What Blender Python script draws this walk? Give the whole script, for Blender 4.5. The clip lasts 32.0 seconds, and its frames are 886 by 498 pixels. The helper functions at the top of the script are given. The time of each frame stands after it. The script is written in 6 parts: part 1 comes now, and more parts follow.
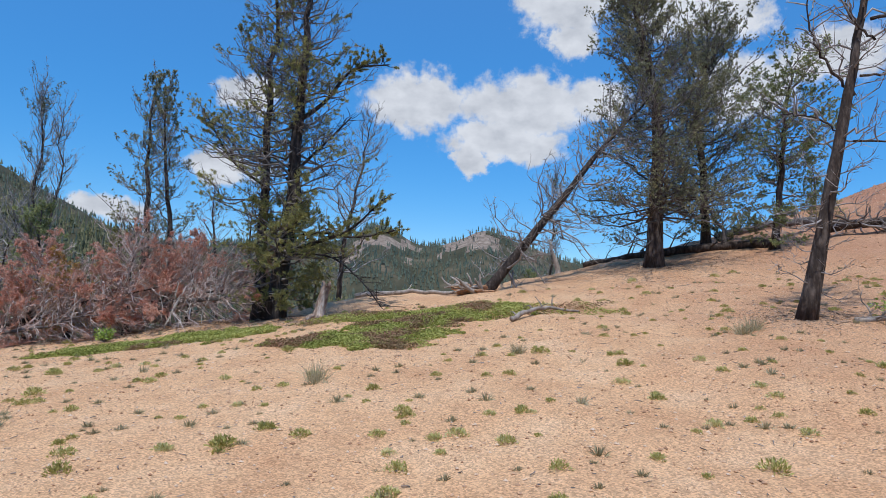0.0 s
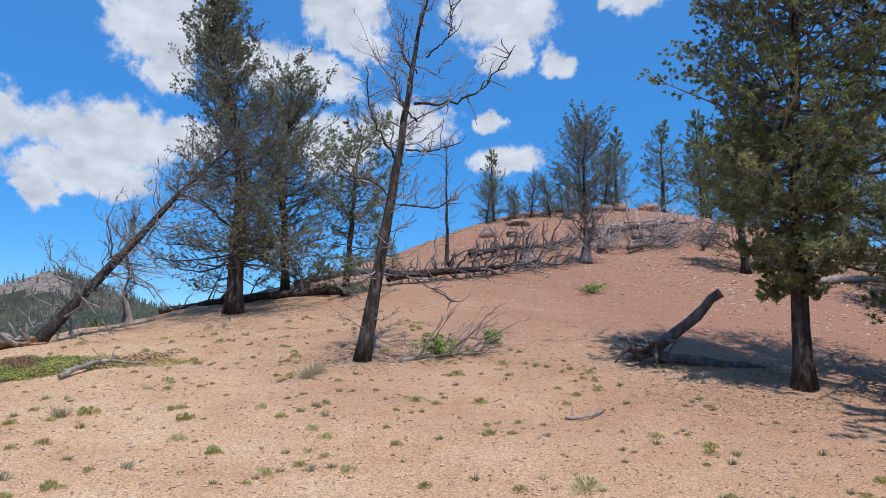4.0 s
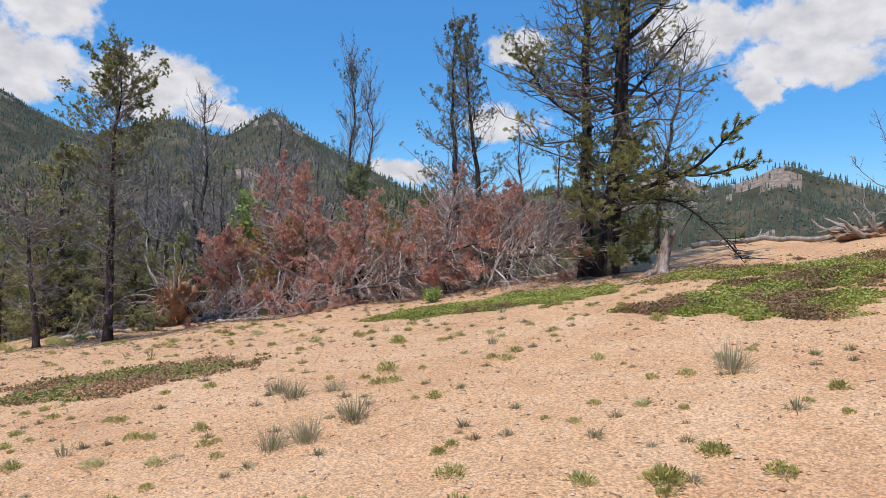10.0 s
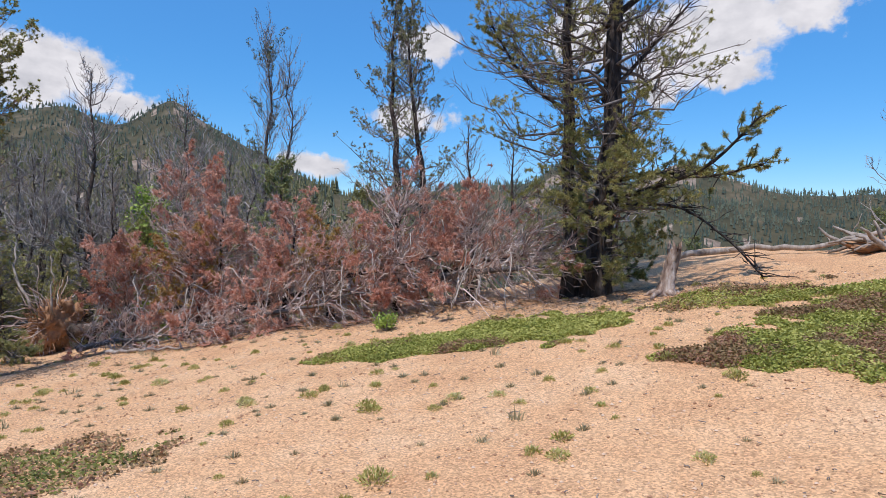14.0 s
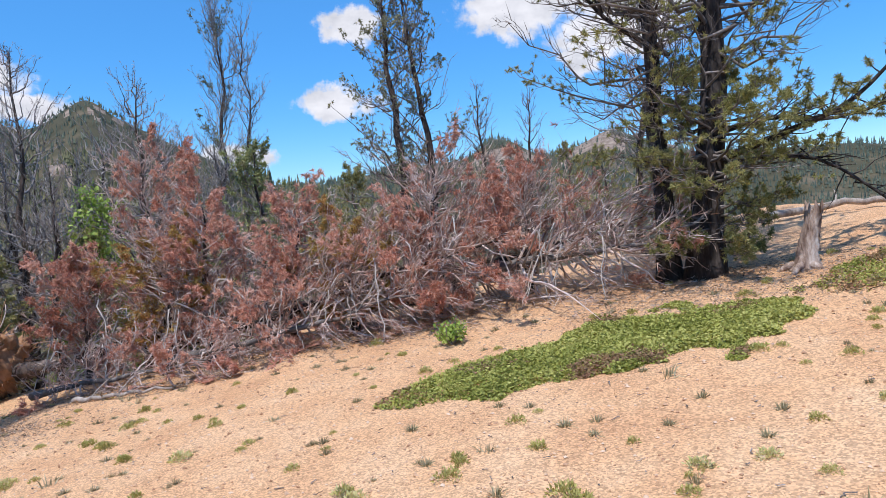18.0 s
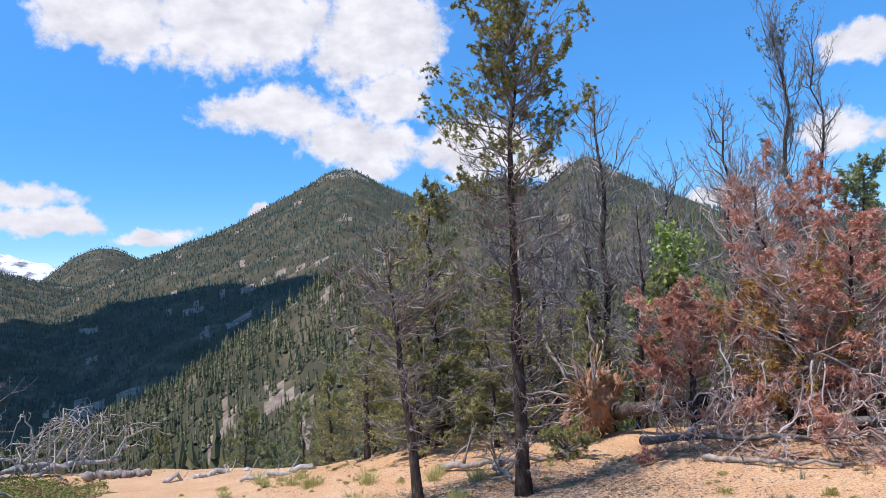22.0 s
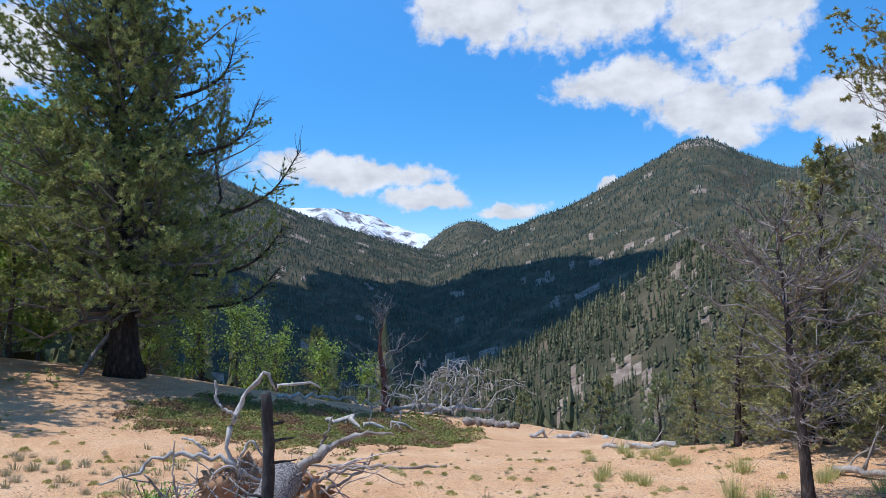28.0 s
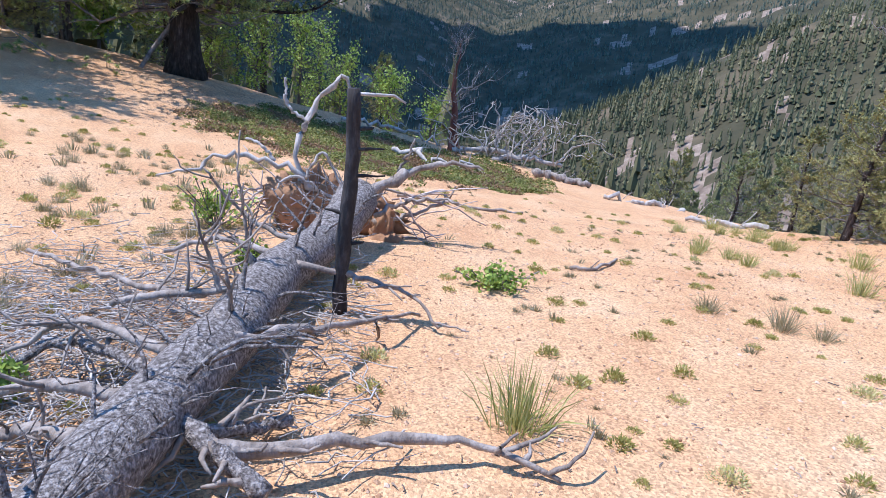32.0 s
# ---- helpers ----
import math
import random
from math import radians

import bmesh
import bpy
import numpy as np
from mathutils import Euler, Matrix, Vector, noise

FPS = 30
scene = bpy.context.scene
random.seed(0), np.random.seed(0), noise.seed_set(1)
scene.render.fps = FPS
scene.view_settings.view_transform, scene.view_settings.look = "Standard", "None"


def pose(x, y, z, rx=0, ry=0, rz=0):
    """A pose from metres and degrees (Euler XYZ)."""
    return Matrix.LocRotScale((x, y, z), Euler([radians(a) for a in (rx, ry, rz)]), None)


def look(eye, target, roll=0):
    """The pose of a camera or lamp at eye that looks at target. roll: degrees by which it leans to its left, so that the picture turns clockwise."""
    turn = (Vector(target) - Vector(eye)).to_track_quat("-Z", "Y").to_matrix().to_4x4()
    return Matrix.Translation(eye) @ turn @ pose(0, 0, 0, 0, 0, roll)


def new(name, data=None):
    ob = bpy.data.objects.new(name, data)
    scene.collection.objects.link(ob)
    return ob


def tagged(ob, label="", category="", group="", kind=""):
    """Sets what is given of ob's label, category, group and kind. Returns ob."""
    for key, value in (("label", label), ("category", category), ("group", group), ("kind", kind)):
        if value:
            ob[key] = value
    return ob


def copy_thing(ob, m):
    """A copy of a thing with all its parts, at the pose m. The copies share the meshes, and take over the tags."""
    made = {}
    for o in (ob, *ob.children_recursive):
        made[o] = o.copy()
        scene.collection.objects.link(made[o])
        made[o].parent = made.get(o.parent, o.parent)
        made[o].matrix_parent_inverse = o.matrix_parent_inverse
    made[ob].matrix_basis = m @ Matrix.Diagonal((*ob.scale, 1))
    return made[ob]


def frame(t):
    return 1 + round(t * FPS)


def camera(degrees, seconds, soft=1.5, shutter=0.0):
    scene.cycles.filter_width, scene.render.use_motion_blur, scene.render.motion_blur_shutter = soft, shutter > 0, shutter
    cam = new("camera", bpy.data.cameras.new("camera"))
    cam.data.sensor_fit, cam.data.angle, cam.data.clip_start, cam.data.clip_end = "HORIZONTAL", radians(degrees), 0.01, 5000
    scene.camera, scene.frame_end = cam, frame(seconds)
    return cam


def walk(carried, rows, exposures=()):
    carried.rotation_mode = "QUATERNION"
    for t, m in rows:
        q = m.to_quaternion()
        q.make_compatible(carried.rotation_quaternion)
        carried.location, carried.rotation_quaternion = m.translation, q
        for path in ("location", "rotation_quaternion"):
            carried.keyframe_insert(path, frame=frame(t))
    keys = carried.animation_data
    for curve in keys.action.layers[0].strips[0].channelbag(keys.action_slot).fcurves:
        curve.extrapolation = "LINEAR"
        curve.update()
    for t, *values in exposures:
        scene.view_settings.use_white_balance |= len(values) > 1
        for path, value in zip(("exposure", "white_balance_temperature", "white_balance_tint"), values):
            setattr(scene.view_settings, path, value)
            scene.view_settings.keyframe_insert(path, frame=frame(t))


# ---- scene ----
cam = camera(66.3, 32.0, soft=0.5)
METRES, EYE, TILT, LEAN, TURN = 12.5, 1.45, 5.0, -2.5, 0.0
ROWS = [
    (0.0, 0.0, 0.0, 0.0, 0.0, 0.0, -0.0),
    (0.5, 0.0055, 0.0005, 0.0018, -4.18, 1.66, 2.19),
    (1.0, 0.0097, -0.0014, 0.0018, -11.58, 3.65, 0.36),
    (1.5, 0.02, -0.0059, 0.0026, -25.84, 2.59, 0.83),
    (2.0, 0.0299, -0.0069, 0.0052, -39.19, 4.91, 0.87),
    (2.5, 0.0293, -0.0094, 0.006, -43.35, 6.51, -2.17),
    (4.5, 0.0153, -0.0024, 0.0028, -26.5, 3.14, -0.23),
    (5.0, 0.0118, -0.0016, 0.0018, -19.45, 2.6, -0.56),
    (5.5, 0.0103, 0.0012, 0.0009, -16.38, 1.29, 0.11),
    (6.0, 0.0079, 0.0019, 0.0008, -13.36, 1.95, -0.08),
    (6.5, 0.0041, 0.0075, -0.003, -8.15, -0.08, -1.56),
    (7.0, -0.0063, 0.0161, -0.0073, -0.91, -2.19, -0.07),
    (7.5, -0.0173, 0.0269, -0.0038, -0.22, -2.77, -1.63),
    (8.0, -0.0319, 0.047, -0.0029, 8.75, -2.5, -0.71),
    (8.5, -0.0473, 0.0643, -0.0051, 17.74, -3.12, 2.69),
    (9.0, -0.0653, 0.0775, -0.0024, 20.37, -3.58, 2.75),
    (9.5, -0.0849, 0.104, 0.0014, 22.3, -3.14, 5.06),
    (10.0, -0.0961, 0.1187, -0.0025, 22.99, -3.58, 3.28),
    (10.5, -0.1094, 0.1298, 0.0014, 18.68, -4.28, 0.45),
    (11.0, -0.124, 0.1477, -0.0025, 19.51, -4.31, 2.54),
    (11.5, -0.142, 0.1701, 0.0004, 19.78, -8.79, 0.62),
    (12.0, -0.1581, 0.1849, 0.0117, 21.39, -5.69, 5.42),
    (12.5, -0.1733, 0.1977, 0.0106, 20.7, -4.24, 4.7),
    (13.0, -0.1801, 0.2181, 0.0164, 20.98, -3.05, 9.0),
    (13.5, -0.1912, 0.2388, 0.0117, 18.47, -5.25, 5.62),
    (14.0, -0.2061, 0.2565, 0.0116, 15.41, -4.47, 2.99),
    (14.5, -0.2213, 0.2724, 0.0134, 16.96, -3.12, 2.66),
    (16.5, -0.294, 0.329, 0.0135, 14.36, -4.77, 7.78),
    (17.0, -0.3154, 0.3567, 0.0106, 17.26, -5.05, 9.31),
    (17.5, -0.3355, 0.3742, 0.0136, 11.72, -4.53, 6.13),
    (18.0, -0.3562, 0.3853, 0.0147, 9.85, -6.58, 7.2),
    (18.5, -0.3737, 0.3999, 0.0134, 16.58, -4.0, 11.45),
    (19.0, -0.4007, 0.4094, 0.0135, 22.11, -6.81, 8.73),
    (19.5, -0.4299, 0.414, 0.0134, 28.05, -6.6, 9.82),
    (20.0, -0.4675, 0.4216, 0.0144, 39.39, -0.87, 13.25),
    (20.5, -0.4917, 0.4223, 0.0135, 39.88, -0.08, 6.3),
    (21.0, -0.5111, 0.4216, 0.0164, 39.84, 1.37, 5.34),
    (21.5, -0.5253, 0.4246, 0.019, 44.83, 2.47, 7.94),
    (22.0, -0.5309, 0.4218, 0.0194, 49.64, 2.7, 8.39),
    (22.5, -0.5367, 0.4186, 0.0198, 54.69, 3.05, 7.38),
    (23.0, -0.539, 0.4154, 0.0202, 57.54, 2.93, 7.19),
    (23.5, -0.5404, 0.4132, 0.0201, 60.39, 3.03, 6.98),
    (24.0, -0.541, 0.4114, 0.0204, 62.37, 3.29, 6.77),
    (24.5, -0.5397, 0.4095, 0.0205, 64.4, 3.66, 6.67),
    (25.0, -0.5405, 0.4076, 0.0206, 67.03, 3.06, 6.26),
    (25.5, -0.5403, 0.4059, 0.0212, 69.91, 3.93, 6.68),
    (26.0, -0.5401, 0.4034, 0.0214, 72.32, 3.97, 5.92),
    (26.5, -0.5395, 0.4021, 0.0214, 74.07, 3.78, 5.94),
    (28.5, -0.54, 0.3978, 0.0216, 79.35, 3.94, 5.61),
    (29.0, -0.5429, 0.3969, 0.0208, 80.15, 3.31, 5.31),
    (29.5, -0.5456, 0.3984, 0.0164, 82.55, 1.11, 4.42),
    (30.0, -0.5625, 0.3926, 0.0139, 83.9, -3.59, 5.38),
    (30.5, -0.5746, 0.3825, 0.0121, 83.66, -4.08, -0.4),
    (31.0, -0.5998, 0.3831, 0.0066, 85.54, -5.79, 3.93),
    (31.5, -0.6233, 0.3874, 0.0002, 86.0, -11.0, 1.08),
    (32.0, -0.6413, 0.3767, -0.006, 83.87, -16.61, -1.67),
]
walk(cam, [(t, pose(0, 0, EYE, TILT, LEAN, TURN) @ pose(METRES * x, METRES * y, METRES * z, 90 + pitch, roll, yaw)) for t, x, y, z, yaw, pitch, roll in ROWS],
     exposures=[(0.0, 0.27, 6100, 11), (1.2, 0.24, 5950, 11), (2.0, 0.4, 5900, 11), (2.5, 0.42, 5900, 11), (4.5, 0.26, 5900, 11), (6.0, 0.22, 6000, 12), (8.0, 0.24, 6180, 13), (9.0, 0.32, 6400, 13), (12.0, 0.45, 6650, 16), (14.0, 0.45, 6550, 16), (17.0, 0.6, 6400, 15), (20.0, 0.64, 6240, 15), (21.0, 0.64, 6300, 17), (23.0, 0.68, 6380, 16), (26.0, 0.6, 6200, 13), (28.5, 0.47, 5950, 12), (30.0, 0.64, 5800, 13), (31.0, 0.8, 5750, 16), (31.6, 0.88, 5840, 18), (32.0, 0.95, 5900, 18)])

SUN_BEARING, SUN_HEIGHT = 168.0, 64.0   # degrees left of +y, and above the horizon

# ---- light ----
a, e = radians(SUN_BEARING), radians(SUN_HEIGHT)
to_sun = Vector((-math.sin(a) * math.cos(e), math.cos(a) * math.cos(e), math.sin(e)))
sun = new("sun", bpy.data.lights.new("sun", "SUN"))
sun.data.energy, sun.data.angle, sun.data.color = 3.05, radians(0.5), (1.0, 0.96, 0.9)
sun.matrix_world = look((0, 0, 60), Vector((0, 0, 60)) - to_sun)

world = bpy.data.worlds.new("world")
scene.world = world
world.use_nodes = True
wn, wl = world.node_tree.nodes, world.node_tree.links
wn.clear()


def wmath(op, a, b=None, c=None, clamp=False):
    n = wn.new("ShaderNodeMath")
    n.operation, n.use_clamp = op, clamp
    for i, v in enumerate((a, b, c)):
        if v is None:
            continue
        if isinstance(v, (int, float)):
            n.inputs[i].default_value = v
        else:
            wl.new(v, n.inputs[i])
    return n.outputs[0]


sky = wn.new("ShaderNodeTexSky")
sky.sky_type, sky.sun_disc = "NISHITA", False
sky.sun_elevation, sky.sun_rotation = e, math.atan2(to_sun.x, to_sun.y)
sky.altitude, sky.air_density, sky.dust_density, sky.ozone_density = 1700, 1.0, 0.05, 3.5
coord = wn.new("ShaderNodeTexCoord")
sep = wn.new("ShaderNodeSeparateXYZ")
wl.new(coord.outputs["Generated"], sep.inputs[0])
bearing = wmath("MULTIPLY", wmath("ARCTAN2", wmath("MULTIPLY", sep.outputs[0], -1.0), sep.outputs[1]), 57.2958)
height = wmath("MULTIPLY", wmath("ARCSINE", sep.outputs[2]), 57.2958)
flat = wn.new("ShaderNodeCombineXYZ")
wl.new(bearing, flat.inputs[0]), wl.new(height, flat.inputs[1])


def sky_noise(scale, detail, rough=0.6, stretch=(1, 1, 1)):
    m = wn.new("ShaderNodeMapping")
    m.inputs["Scale"].default_value = stretch
    wl.new(flat.outputs[0], m.inputs[0])
    n = wn.new("ShaderNodeTexNoise")
    n.inputs["Scale"].default_value, n.inputs["Detail"].default_value, n.inputs["Roughness"].default_value = scale, detail, rough
    wl.new(m.outputs[0], n.inputs["Vector"])
    return n


warp = sky_noise(0.16, 7, 0.62)
shift = wn.new("ShaderNodeVectorMath")
shift.operation = "MULTIPLY_ADD"
shift.inputs[1].default_value, shift.inputs[2].default_value = (9.0, 5.0, 0), (-4.5, -2.5, 0)
wl.new(warp.outputs["Color"], shift.inputs[0])
moved = wn.new("ShaderNodeVectorMath")
wl.new(flat.outputs[0], moved.inputs[0]), wl.new(shift.outputs[0], moved.inputs[1])
# cumulus clouds: bearing, height above the horizon, half width, half height, in degrees
CLOUDS_EAST = [(2.7, 17.3, 6.4, 2.9), (-5.8, 17.1, 7.2, 3.4), (-5, 14, 6.4, 1.9), (-2, 12.4, 2.2, 1.2), (-12.2, 18, 3.9, 2.4), (-9.5, 25.8, 5.4, 3.6), (-9.6, 22.6, 2.7, 1.9), (16.9, 16.1, 3.6, 1.9), (18.5, 10.3, 3.7, 1.6),
               (-24.7, 28.8, 4.2, 3.1), (-22, 23.6, 3.9, 2.5), (-18, 24, 3.4, 2.7), (-30, 20.1, 6.0, 2.5), (-23.9, 18, 3.9, 3.2), (-38.8, 28.6, 6.0, 3.6), (-38.7, 25.2, 2.9, 1.9), (-43.6, 24.4, 2.5, 1.4), (-49.9, 29.2, 2.9, 1.7), (-38, 19.9, 1.5, 1.2),
               (-38.9, 16.7, 3.7, 1.5), (-26.5, 26.2, 2.9, 1.5), (-56, 31, 6.0, 2.5), (-30, 33, 7.6, 2.5)]
CLOUDS_WEST = [(26.6, 6.2, 3.4, 1.4), (46.5, 12.2, 6.5, 2.8), (40.5, 10.4, 3, 1.4), (56.5, 13, 6, 3), (76, 22, 6, 3.4), (66, 22.6, 10, 4.6),
               (54, 21.5, 7, 4.4), (62.3, 15.8, 7, 2.5), (87, 8.8, 9, 1.7), (80, 6.8, 4, 1.4), (65.2, 7.7, 1.9, 1.0), (73, 5.6, 4, 0.9),
               (113, 16.6, 6, 3.4), (53, 17, 4.5, 2.6)]
thick, low = None, None
for b, h, w, t in CLOUDS_EAST + CLOUDS_WEST:
    off = wn.new("ShaderNodeVectorMath")
    off.operation = "MULTIPLY_ADD"
    off.inputs[1].default_value, off.inputs[2].default_value = (1 / w, 1 / t, 0), (-b / w, -h / t, 0)
    wl.new(moved.outputs[0], off.inputs[0])
    far = wn.new("ShaderNodeVectorMath")
    far.operation = "LENGTH"
    wl.new(off.outputs[0], far.inputs[0])
    f = wmath("SUBTRACT", 1.0, far.outputs["Value"])
    thick = f if thick is None else wmath("MAXIMUM", thick, f)
fine = sky_noise(0.9, 6, 0.6)
thick = wmath("ADD", thick, wmath("MULTIPLY", wmath("SUBTRACT", fine.outputs["Fac"], 0.5), 0.8))
cover = wn.new("ShaderNodeMapRange")
cover.interpolation_type = "SMOOTHSTEP"
cover.inputs["From Min"].default_value, cover.inputs["From Max"].default_value = 0.0, 0.4
wl.new(thick, cover.inputs["Value"])
grey = sky_noise(0.35, 5, 0.55, (1, 1.6, 1))
body_shade = wmath("MULTIPLY", wmath("SUBTRACT", grey.outputs["Fac"], 0.36, clamp=True), wmath("MULTIPLY", thick, 4.5, clamp=True), clamp=True)
tone = wn.new("ShaderNodeMix")
tone.data_type = "RGBA"
tone.inputs["A"].default_value, tone.inputs["B"].default_value = (4.2, 4.3, 4.45, 1), (2.6, 2.75, 3.0, 1)
wl.new(wmath("MULTIPLY", body_shade, 2.2, clamp=True), tone.inputs["Factor"])
skymix = wn.new("ShaderNodeMix")
skymix.data_type = "RGBA"
deep = wn.new("ShaderNodeHueSaturation")
deep.inputs["Hue"].default_value = 0.496
wl.new(wmath("MAXIMUM", wmath("MULTIPLY_ADD", height, -0.006, 1.4), 1.15), deep.inputs["Saturation"])
wl.new(wmath("MINIMUM", wmath("MAXIMUM", wmath("MULTIPLY_ADD", height, 0.02, 0.66), 0.76), 1.4), deep.inputs["Value"])
wl.new(sky.outputs[0], deep.inputs["Color"])
wl.new(cover.outputs[0], skymix.inputs["Factor"]), wl.new(deep.outputs[0], skymix.inputs["A"]), wl.new(tone.outputs["Result"], skymix.inputs["B"])
back = wn.new("ShaderNodeBackground")
back.inputs["Strength"].default_value = 0.14
wl.new(skymix.outputs["Result"], back.inputs["Color"])
wl.new(back.outputs[0], wn.new("ShaderNodeOutputWorld").inputs[0])


# ---- materials ----
def surface(name, colours, scale=6.0, rough=0.85, bump=0.3, bump_scale=40.0, island=0.0, obj=0.0, stretch=(1, 1, 1), spread=(0.3, 0.7), detail=6, thin=False):
    """A node material: noise between the colours at two scales, fine relief, and chance variation from piece to piece."""
    m = bpy.data.materials.new(name)
    m.use_nodes = True
    n, l = m.node_tree.nodes, m.node_tree.links
    shader = n["Principled BSDF"]
    shader.inputs["Roughness"].default_value = rough
    shader.inputs["Specular IOR Level"].default_value = 0.2
    tc = n.new("ShaderNodeTexCoord")
    mp = n.new("ShaderNodeMapping")
    mp.inputs["Scale"].default_value = stretch
    l.new(tc.outputs["Object"], mp.inputs[0])
    tex = n.new("ShaderNodeTexNoise")
    tex.inputs["Scale"].default_value, tex.inputs["Detail"].default_value, tex.inputs["Roughness"].default_value = scale, detail, 0.65
    l.new(mp.outputs[0], tex.inputs["Vector"])
    ramp = n.new("ShaderNodeValToRGB")
    cr = ramp.color_ramp
    while len(cr.elements) < len(colours):
        cr.elements.new(0.5)
    for i, c in enumerate(colours):
        cr.elements[i].position = spread[0] + (spread[1] - spread[0]) * i / max(1, len(colours) - 1)
        cr.elements[i].color = (*c, 1)
    value = tex.outputs["Fac"]
    for amount, kind, socket in ((island, "ShaderNodeNewGeometry", "Random Per Island"), (obj, "ShaderNodeObjectInfo", "Random")):
        if amount:
            src = n.new(kind)
            sub = n.new("ShaderNodeMath")
            sub.operation = "MULTIPLY_ADD"
            sub.inputs[1].default_value, sub.inputs[2].default_value = amount, -amount / 2
            l.new(src.outputs[socket], sub.inputs[0])
            add = n.new("ShaderNodeMath")
            l.new(value, add.inputs[0]), l.new(sub.outputs[0], add.inputs[1])
            value = add.outputs[0]
    l.new(value, ramp.inputs[0])
    l.new(ramp.outputs[0], shader.inputs["Base Color"])
    if bump:
        bt = n.new("ShaderNodeTexNoise")
        bt.inputs["Scale"].default_value, bt.inputs["Detail"].default_value = bump_scale, 5
        l.new(mp.outputs[0], bt.inputs["Vector"])
        b = n.new("ShaderNodeBump")
        b.inputs["Strength"].default_value, b.inputs["Distance"].default_value = bump, 0.02
        l.new(bt.outputs["Fac"], b.inputs["Height"]), l.new(b.outputs[0], shader.inputs["Normal"])
    if thin:
        out = n["Material Output"]
        tr = n.new("ShaderNodeBsdfTranslucent")
        mix = n.new("ShaderNodeMixShader")
        mix.inputs[0].default_value = 0.27
        l.new(ramp.outputs[0], tr.inputs[0]), l.new(shader.outputs[0], mix.inputs[1]), l.new(tr.outputs[0], mix.inputs[2]), l.new(mix.outputs[0], out.inputs[0])
    return m


def gravel():
    """Weathered granite gravel: tan, with redder soil on the hill, grains and small stones."""
    m = surface("gravel", [(0.51, 0.276, 0.138), (0.62, 0.372, 0.197), (0.685, 0.455, 0.268)], scale=1.1, rough=0.95, bump=0, spread=(0.25, 0.75), detail=10)
    n, l = m.node_tree.nodes, m.node_tree.links
    shader = n["Principled BSDF"]
    ramp = shader.inputs["Base Color"].links[0].from_node
    tc = n["Texture Coordinate"]
    sp = n.new("ShaderNodeSeparateXYZ")
    l.new(tc.outputs["Object"], sp.inputs[0])
    red = n.new("ShaderNodeMapRange")
    red.inputs["From Min"].default_value, red.inputs["From Max"].default_value, red.inputs["To Max"].default_value = 1.0, 12.0, 0.92
    patch = n.new("ShaderNodeTexNoise")
    patch.inputs["Scale"].default_value = 0.35
    l.new(tc.outputs["Object"], patch.inputs["Vector"])
    shift = n.new("ShaderNodeMath")
    shift.operation = "MULTIPLY_ADD"
    shift.inputs[1].default_value = 9.0
    l.new(patch.outputs["Fac"], shift.inputs[0]), l.new(sp.outputs[0], shift.inputs[2])
    off = n.new("ShaderNodeMath")
    off.operation = "SUBTRACT"
    off.inputs[1].default_value = 4.5
    l.new(shift.outputs[0], off.inputs[0]), l.new(off.outputs[0], red.inputs["Value"])
    mix = n.new("ShaderNodeMix")
    mix.data_type = "RGBA"
    mix.inputs["B"].default_value = (0.365, 0.178, 0.105, 1)
    l.new(red.outputs[0], mix.inputs["Factor"]), l.new(ramp.outputs[0], mix.inputs["A"])
    cells = n.new("ShaderNodeTexVoronoi")
    cells.inputs["Scale"].default_value = 85
    l.new(tc.outputs["Object"], cells.inputs["Vector"])
    grain = n.new("ShaderNodeHueSaturation")
    vary = n.new("ShaderNodeMapRange")
    vary.inputs["To Min"].default_value, vary.inputs["To Max"].default_value = 0.6, 1.28
    sc = n.new("ShaderNodeSeparateColor")
    l.new(cells.outputs["Color"], sc.inputs[0]), l.new(sc.outputs[0], vary.inputs["Value"]), l.new(vary.outputs[0], grain.inputs["Value"])
    l.new(mix.outputs["Result"], grain.inputs["Color"]), l.new(grain.outputs[0], shader.inputs["Base Color"])
    height, last = None, None
    for scale, dist, power in ((125, 0.007, 0.6), (55, 0.01, 0.35), (11, 0.03, 0.1)):
        v = n.new("ShaderNodeTexVoronoi")
        v.inputs["Scale"].default_value = scale
        l.new(tc.outputs["Object"], v.inputs["Vector"])
        b = n.new("ShaderNodeBump")
        b.inputs["Strength"].default_value, b.inputs["Distance"].default_value = power, dist
        b.invert = True
        l.new(v.outputs["Distance"], b.inputs["Height"])
        if last:
            l.new(last.outputs[0], b.inputs["Normal"])
        last = b
    l.new(last.outputs[0], shader.inputs["Normal"])
    return m


GRAVEL = gravel()
DUFF = surface("forest_duff", [(0.10, 0.075, 0.05), (0.2, 0.15, 0.1), (0.3, 0.22, 0.15)], 1.5, 0.95, 0.6, 20)
SLOPE = surface("forest_floor", [(0.045, 0.045, 0.026), (0.078, 0.07, 0.04), (0.17, 0.13, 0.085)], 0.03, 0.95, 0, spread=(0.35, 0.72), detail=9)
ROCK = surface("granite", [(0.11, 0.08, 0.06), (0.23, 0.175, 0.13), (0.38, 0.31, 0.24)], 0.22, 0.9, 0.5, 0.5, detail=9)
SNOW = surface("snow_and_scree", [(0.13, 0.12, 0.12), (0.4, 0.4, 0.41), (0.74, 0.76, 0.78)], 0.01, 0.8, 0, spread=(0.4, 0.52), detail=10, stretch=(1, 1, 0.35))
BARK = surface("pine_bark", [(0.03, 0.023, 0.019), (0.062, 0.047, 0.039), (0.15, 0.12, 0.1)], 14, 0.95, 1.0, 34, stretch=(1, 1, 0.3), obj=0.15, spread=(0.34, 0.68))
